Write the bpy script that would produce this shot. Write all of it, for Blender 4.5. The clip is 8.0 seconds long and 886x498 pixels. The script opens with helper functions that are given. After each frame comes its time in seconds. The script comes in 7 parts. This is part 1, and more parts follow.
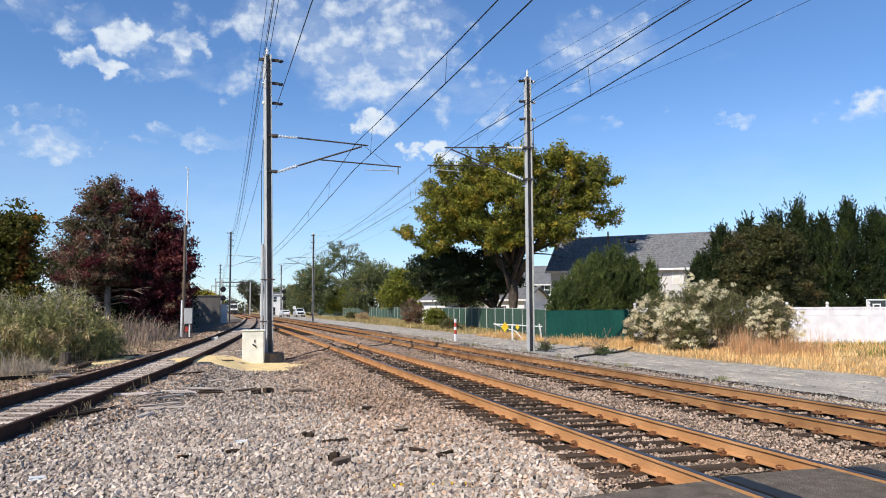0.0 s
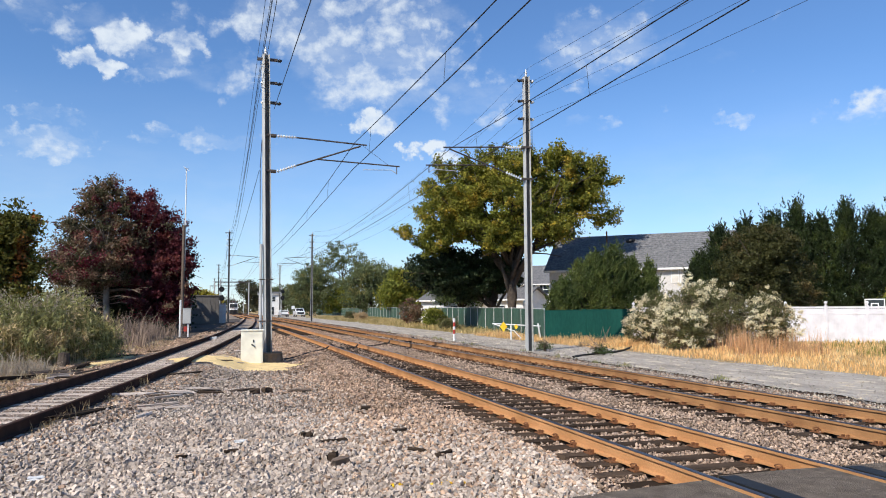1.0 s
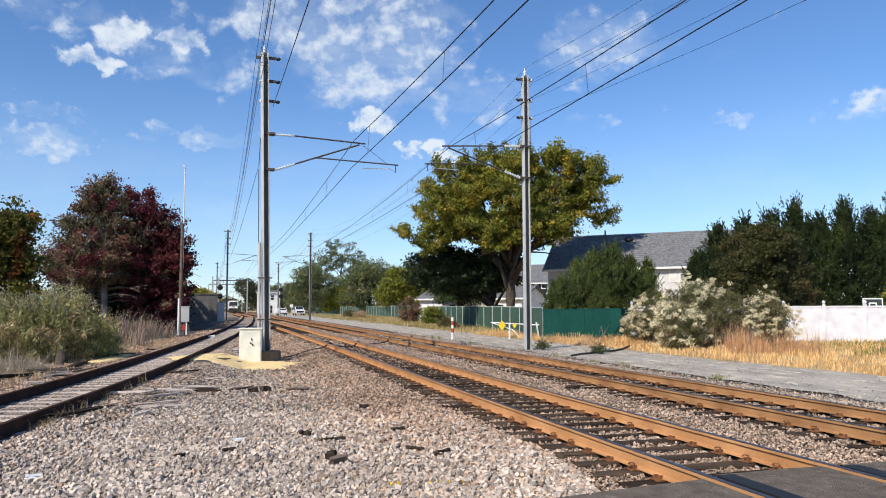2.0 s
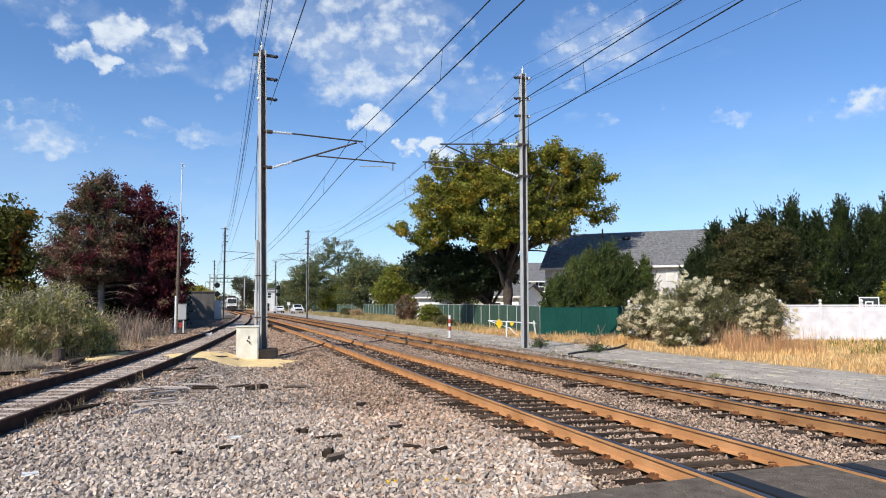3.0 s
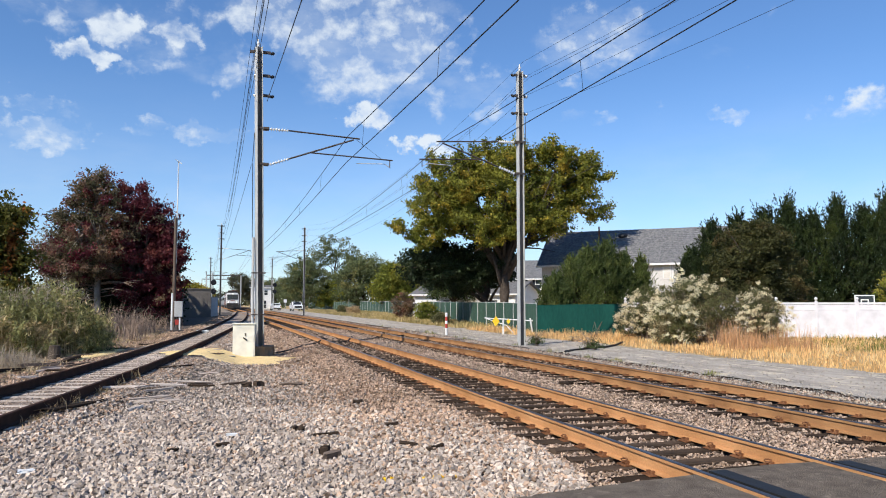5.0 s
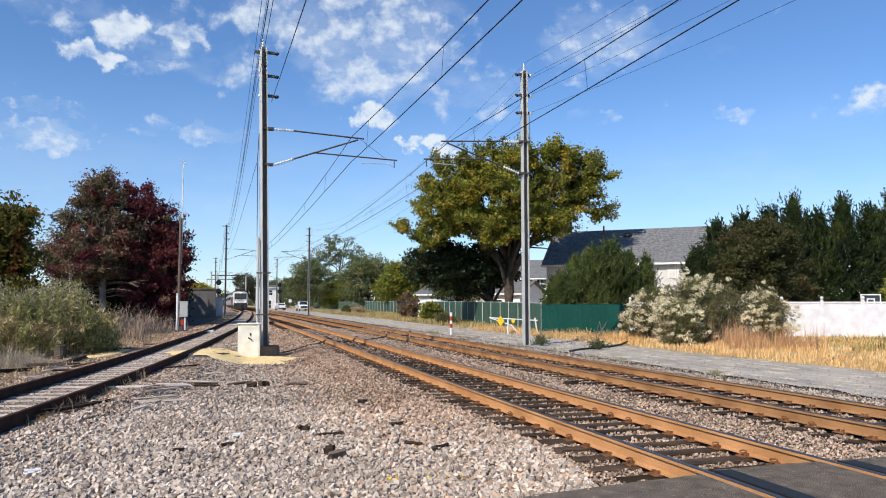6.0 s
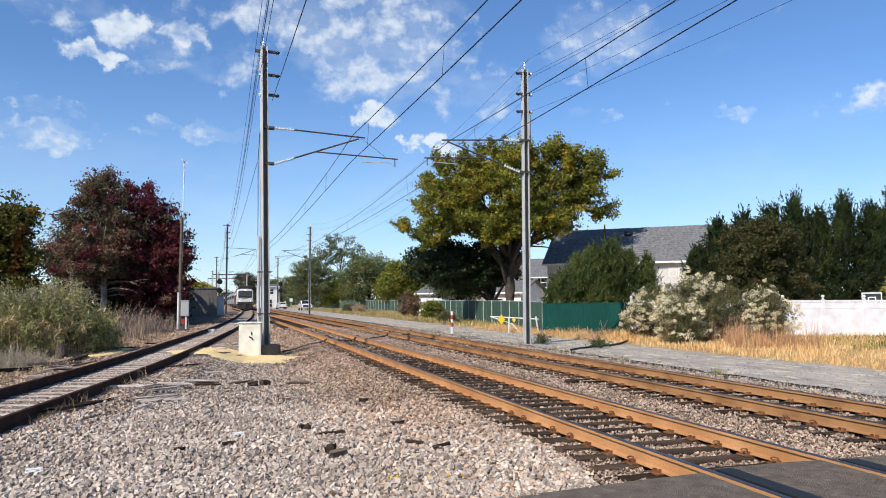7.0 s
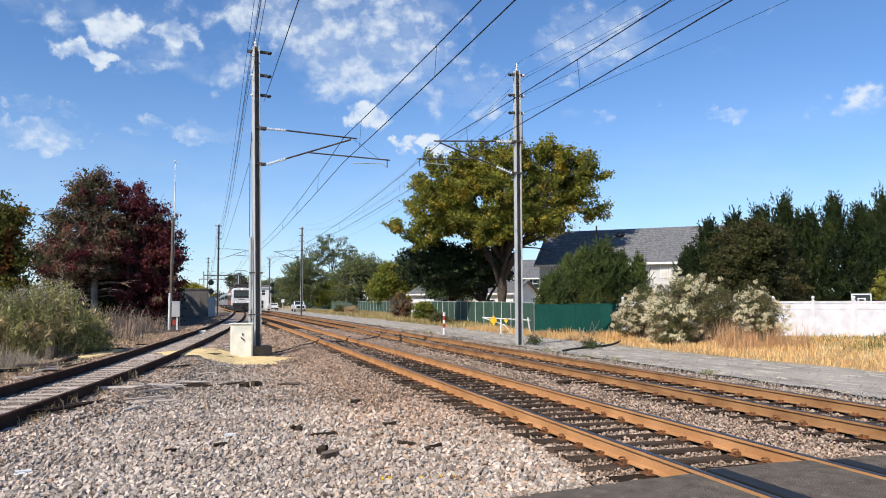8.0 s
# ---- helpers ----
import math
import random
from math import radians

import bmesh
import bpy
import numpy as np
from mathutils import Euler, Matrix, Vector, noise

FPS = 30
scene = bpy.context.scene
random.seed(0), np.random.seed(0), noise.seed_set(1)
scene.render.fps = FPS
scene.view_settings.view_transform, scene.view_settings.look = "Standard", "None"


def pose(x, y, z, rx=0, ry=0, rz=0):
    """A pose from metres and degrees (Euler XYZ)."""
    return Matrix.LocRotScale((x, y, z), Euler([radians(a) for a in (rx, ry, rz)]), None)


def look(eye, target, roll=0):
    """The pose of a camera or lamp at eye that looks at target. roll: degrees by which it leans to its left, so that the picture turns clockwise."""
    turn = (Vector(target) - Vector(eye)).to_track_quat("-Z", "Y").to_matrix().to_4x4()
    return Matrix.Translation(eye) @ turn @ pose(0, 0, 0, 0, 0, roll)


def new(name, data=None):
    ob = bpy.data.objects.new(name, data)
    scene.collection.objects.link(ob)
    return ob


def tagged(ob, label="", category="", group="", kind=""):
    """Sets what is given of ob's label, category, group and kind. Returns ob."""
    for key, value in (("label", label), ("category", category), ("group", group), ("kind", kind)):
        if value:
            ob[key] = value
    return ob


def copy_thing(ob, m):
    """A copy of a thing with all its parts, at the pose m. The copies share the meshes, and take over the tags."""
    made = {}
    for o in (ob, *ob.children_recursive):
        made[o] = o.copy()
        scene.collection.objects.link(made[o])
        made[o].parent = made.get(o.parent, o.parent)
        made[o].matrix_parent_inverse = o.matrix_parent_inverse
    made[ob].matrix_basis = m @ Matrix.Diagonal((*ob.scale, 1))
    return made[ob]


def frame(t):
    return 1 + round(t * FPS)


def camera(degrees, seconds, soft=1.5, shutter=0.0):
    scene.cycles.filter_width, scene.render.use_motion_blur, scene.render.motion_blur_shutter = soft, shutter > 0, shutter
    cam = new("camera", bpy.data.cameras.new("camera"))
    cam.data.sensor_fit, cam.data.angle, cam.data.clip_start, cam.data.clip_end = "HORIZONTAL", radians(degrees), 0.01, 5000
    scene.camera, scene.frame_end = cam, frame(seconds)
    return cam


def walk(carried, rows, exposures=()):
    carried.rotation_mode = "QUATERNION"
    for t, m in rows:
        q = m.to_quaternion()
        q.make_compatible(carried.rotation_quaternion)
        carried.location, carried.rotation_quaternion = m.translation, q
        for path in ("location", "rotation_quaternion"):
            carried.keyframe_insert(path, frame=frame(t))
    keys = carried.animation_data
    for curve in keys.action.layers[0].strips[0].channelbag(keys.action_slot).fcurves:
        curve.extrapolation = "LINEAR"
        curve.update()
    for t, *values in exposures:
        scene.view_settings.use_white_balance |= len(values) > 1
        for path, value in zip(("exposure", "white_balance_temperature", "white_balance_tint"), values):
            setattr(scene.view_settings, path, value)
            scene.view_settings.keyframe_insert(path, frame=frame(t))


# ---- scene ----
# ---------------------------------------------------------------- camera
cam = camera(61.66, 8.0, soft=1.0)


def aim(yaw, pitch, roll):
    """A hand-held stand: yaw to the right of the track, pitch up, roll."""
    return pose(0, 0, 1.62, 90 + pitch, 0, -yaw) @ pose(0, 0, 0, 0, 0, roll)


PATH = [
    (0.0, 15.564, 4.666, -0.289), (0.5, 15.623, 4.663, -0.302), (1.0, 15.665, 4.642, -0.330), (1.5, 15.710, 4.600, -0.285),
    (3.0, 15.977, 4.399, -0.135), (3.5, 16.122, 4.314, -0.066), (4.0, 16.255, 4.237, -0.030), (4.5, 16.312, 4.201, -0.052),
    (6.0, 15.876, 4.182, -0.152), (6.5, 15.794, 4.127, -0.151), (7.0, 15.812, 4.094, -0.216), (7.5, 16.001, 4.088, -0.221),
    (8.0, 16.419, 4.167, -0.198)]
walk(cam, [(t, aim(a, b, c)) for t, a, b, c in PATH], exposures=[(0.0, 0.13), (8.0, 0.13)])

# ---------------------------------------------------------------- daylight
SUN_TO = Vector((-0.82, -0.57, 0.0)).normalized()
SUN_ELEV = radians(40)
world = bpy.data.worlds.new("sky")
scene.world = world
world.use_nodes = True
wn = world.node_tree.nodes
sky = wn.new("ShaderNodeTexSky")
sky.sky_type = "NISHITA"
sky.sun_disc = False
sky.sun_elevation = SUN_ELEV
sky.sun_rotation = math.atan2(SUN_TO.x, SUN_TO.y)
sky.air_density, sky.dust_density, sky.ozone_density = 1.0, 0.0, 9.5
wn["Background"].inputs["Strength"].default_value = 0.14
world.node_tree.links.new(sky.outputs[0], wn["Background"].inputs["Color"])
sun_data = bpy.data.lights.new("sun", "SUN")
sun_data.energy, sun_data.angle, sun_data.color = 5.0, radians(0.53), (1.0, 0.93, 0.82)
sun = new("sun", sun_data)
sun_dir = Vector((SUN_TO.x * math.cos(SUN_ELEV), SUN_TO.y * math.cos(SUN_ELEV), math.sin(SUN_ELEV)))
sun.matrix_basis = look(sun_dir * 50, (0, 0, 0))


# ---------------------------------------------------------------- materials
def mat(name, base, rough=0.8, metal=0.0, alt=None, scale=3.0, fine=40.0, bump=0.2, spread=0.5, island=0.0, obj=0.0, spec=0.3, coat=0.0,
        trans=0.0, dist=0.02, stretch=(1, 1, 1), third=None, third_at=0.62):
    """A surface with two scales of variation. alt: the second colour; island / obj: how far single pieces differ in value."""
    m = bpy.data.materials.new(name)
    m.use_nodes = True
    nt = m.node_tree
    n, l = nt.nodes, nt.links
    b = n["Principled BSDF"]
    b.inputs["Metallic"].default_value = metal
    b.inputs["Specular IOR Level"].default_value = spec
    b.inputs["Coat Weight"].default_value = coat
    alt = alt or tuple(c * 0.7 for c in base)
    tc = n.new("ShaderNodeTexCoord")
    mp = n.new("ShaderNodeMapping")
    mp.inputs["Scale"].default_value = stretch
    geo = n.new("ShaderNodeNewGeometry")
    l.new(geo.outputs["Position"] if obj == 0 else tc.outputs["Object"], mp.inputs["Vector"])
    big, small = n.new("ShaderNodeTexNoise"), n.new("ShaderNodeTexNoise")
    big.inputs["Scale"].default_value, small.inputs["Scale"].default_value = scale, fine
    big.inputs["Detail"].default_value, small.inputs["Detail"].default_value = 5, 3
    for t in (big, small):
        l.new(mp.outputs[0], t.inputs["Vector"])
    ramp = n.new("ShaderNodeValToRGB")
    ramp.color_ramp.elements[0].position, ramp.color_ramp.elements[1].position = 0.5 - spread * 0.4, 0.5 + spread * 0.4
    ramp.color_ramp.elements[0].color, ramp.color_ramp.elements[1].color = (*alt, 1), (*base, 1)
    l.new(big.outputs["Fac"], ramp.inputs["Fac"])
    col = ramp.outputs["Color"]
    if third:
        r3, mx3, n3 = n.new("ShaderNodeValToRGB"), n.new("ShaderNodeMix"), n.new("ShaderNodeTexNoise")
        mx3.data_type = "RGBA"
        n3.inputs["Scale"].default_value, n3.inputs["Detail"].default_value = scale * 2.3, 6
        l.new(mp.outputs[0], n3.inputs["Vector"])
        r3.color_ramp.elements[0].position, r3.color_ramp.elements[1].position = third_at, third_at + 0.1
        l.new(n3.outputs["Fac"], r3.inputs["Fac"])
        l.new(r3.outputs["Color"], mx3.inputs["Factor"])
        l.new(col, mx3.inputs["A"])
        mx3.inputs["B"].default_value = (*third, 1)
        col = mx3.outputs["Result"]
    hsv = n.new("ShaderNodeHueSaturation")
    l.new(col, hsv.inputs["Color"])
    mr = n.new("ShaderNodeMapRange")
    mr.inputs["To Min"].default_value, mr.inputs["To Max"].default_value = 0.72, 1.28
    l.new(small.outputs["Fac"], mr.inputs["Value"])
    val = mr.outputs[0]
    for amount, source in ((island, "isl"), (obj, "obj")):
        if amount:
            info = n.new("ShaderNodeObjectInfo") if source == "obj" else geo
            r2, mul = n.new("ShaderNodeMapRange"), n.new("ShaderNodeMath")
            mul.operation = "MULTIPLY"
            r2.inputs["To Min"].default_value, r2.inputs["To Max"].default_value = 1 - amount, 1 + amount
            l.new(info.outputs["Random" if source == "obj" else "Random Per Island"], r2.inputs["Value"])
            l.new(val, mul.inputs[0])
            l.new(r2.outputs[0], mul.inputs[1])
            val = mul.outputs[0]
    l.new(val, hsv.inputs["Value"])
    l.new(hsv.outputs["Color"], b.inputs["Base Color"])
    rr = n.new("ShaderNodeMapRange")
    rr.inputs["To Min"].default_value, rr.inputs["To Max"].default_value = max(0.02, rough - 0.12), min(1, rough + 0.12)
    l.new(big.outputs["Fac"], rr.inputs["Value"])
    l.new(rr.outputs[0], b.inputs["Roughness"])
    if bump:
        bp = n.new("ShaderNodeBump")
        bp.inputs["Strength"].default_value, bp.inputs["Distance"].default_value = bump, dist
        l.new(small.outputs["Fac"], bp.inputs["Height"])
        l.new(bp.outputs[0], b.inputs["Normal"])
    if trans:
        tr, add = n.new("ShaderNodeBsdfTranslucent"), n.new("ShaderNodeMixShader")
        add.inputs[0].default_value = trans
        l.new(hsv.outputs["Color"], tr.inputs["Color"])
        l.new(b.outputs[0], add.inputs[1])
        l.new(tr.outputs[0], add.inputs[2])
        l.new(add.outputs[0], n["Material Output"].inputs["Surface"])
    return m


def stony(name, light, mid, gap_shade, scale=19.0):
    """Packed crushed stone: cells of differing grey, shade painted into the dark gaps, and raised middles."""
    m = bpy.data.materials.new(name)
    m.use_nodes = True
    n, l = m.node_tree.nodes, m.node_tree.links
    b = n["Principled BSDF"]
    b.inputs["Roughness"].default_value, b.inputs["Specular IOR Level"].default_value = 0.95, 0.03
    geo, cells, edge, big = n.new("ShaderNodeNewGeometry"), n.new("ShaderNodeTexVoronoi"), n.new("ShaderNodeTexVoronoi"), n.new("ShaderNodeTexNoise")
    edge.feature = "DISTANCE_TO_EDGE"
    for t in (cells, edge):
        t.inputs["Scale"].default_value = scale
        l.new(geo.outputs["Position"], t.inputs["Vector"])
    big.inputs["Scale"].default_value, big.inputs["Detail"].default_value = 0.6, 6
    l.new(geo.outputs["Position"], big.inputs["Vector"])
    sep, r1, r2 = n.new("ShaderNodeSeparateColor"), n.new("ShaderNodeValToRGB"), n.new("ShaderNodeMapRange")
    l.new(cells.outputs["Color"], sep.inputs[0])
    r1.color_ramp.elements[0].color, r1.color_ramp.elements[1].color = (*mid, 1), (*light, 1)
    mixv = n.new("ShaderNodeMath")
    mixv.operation = "MULTIPLY_ADD"
    l.new(sep.outputs[0], mixv.inputs[0])
    mixv.inputs[1].default_value = 0.75
    half = n.new("ShaderNodeMath")
    half.operation = "MULTIPLY"
    half.inputs[1].default_value = 0.35
    l.new(big.outputs["Fac"], half.inputs[0])
    l.new(half.outputs[0], mixv.inputs[2])
    l.new(mixv.outputs[0], r1.inputs["Fac"])
    r2.inputs["From Max"].default_value = 0.16
    l.new(edge.outputs["Distance"], r2.inputs["Value"])
    mx = n.new("ShaderNodeMix")
    mx.data_type = "RGBA"
    mx.inputs["A"].default_value = (*gap_shade, 1)
    l.new(r2.outputs[0], mx.inputs["Factor"])
    l.new(r1.outputs[0], mx.inputs["B"])
    mott, mr, hs = n.new("ShaderNodeTexNoise"), n.new("ShaderNodeMapRange"), n.new("ShaderNodeHueSaturation")
    mott.inputs["Scale"].default_value, mott.inputs["Detail"].default_value, mott.inputs["Roughness"].default_value = 2.6, 8, 0.75
    l.new(geo.outputs["Position"], mott.inputs["Vector"])
    mr.inputs["From Min"].default_value, mr.inputs["From Max"].default_value = 0.3, 0.7
    mr.inputs["To Min"].default_value, mr.inputs["To Max"].default_value = 0.55, 1.35
    l.new(mott.outputs["Fac"], mr.inputs["Value"])
    l.new(mr.outputs[0], hs.inputs["Value"])
    l.new(mx.outputs["Result"], hs.inputs["Color"])
    l.new(hs.outputs["Color"], b.inputs["Base Color"])
    bp, hgt = n.new("ShaderNodeBump"), n.new("ShaderNodeMath")
    hgt.operation = "MULTIPLY"
    l.new(r2.outputs[0], hgt.inputs[0])
    l.new(sep.outputs[1], hgt.inputs[1])
    bp.inputs["Strength"].default_value, bp.inputs["Distance"].default_value = 1.0, 0.05
    l.new(hgt.outputs[0], bp.inputs["Height"])
    l.new(bp.outputs[0], b.inputs["Normal"])
    return m


def foliage(name, a, b2, c=None, trans=0.3, island=0.45, scale=0.35):
    return mat(name, a, 0.55, alt=b2, scale=scale, fine=6, bump=0, spread=0.45, island=island, trans=trans, third=c, third_at=0.55, spec=0.25)


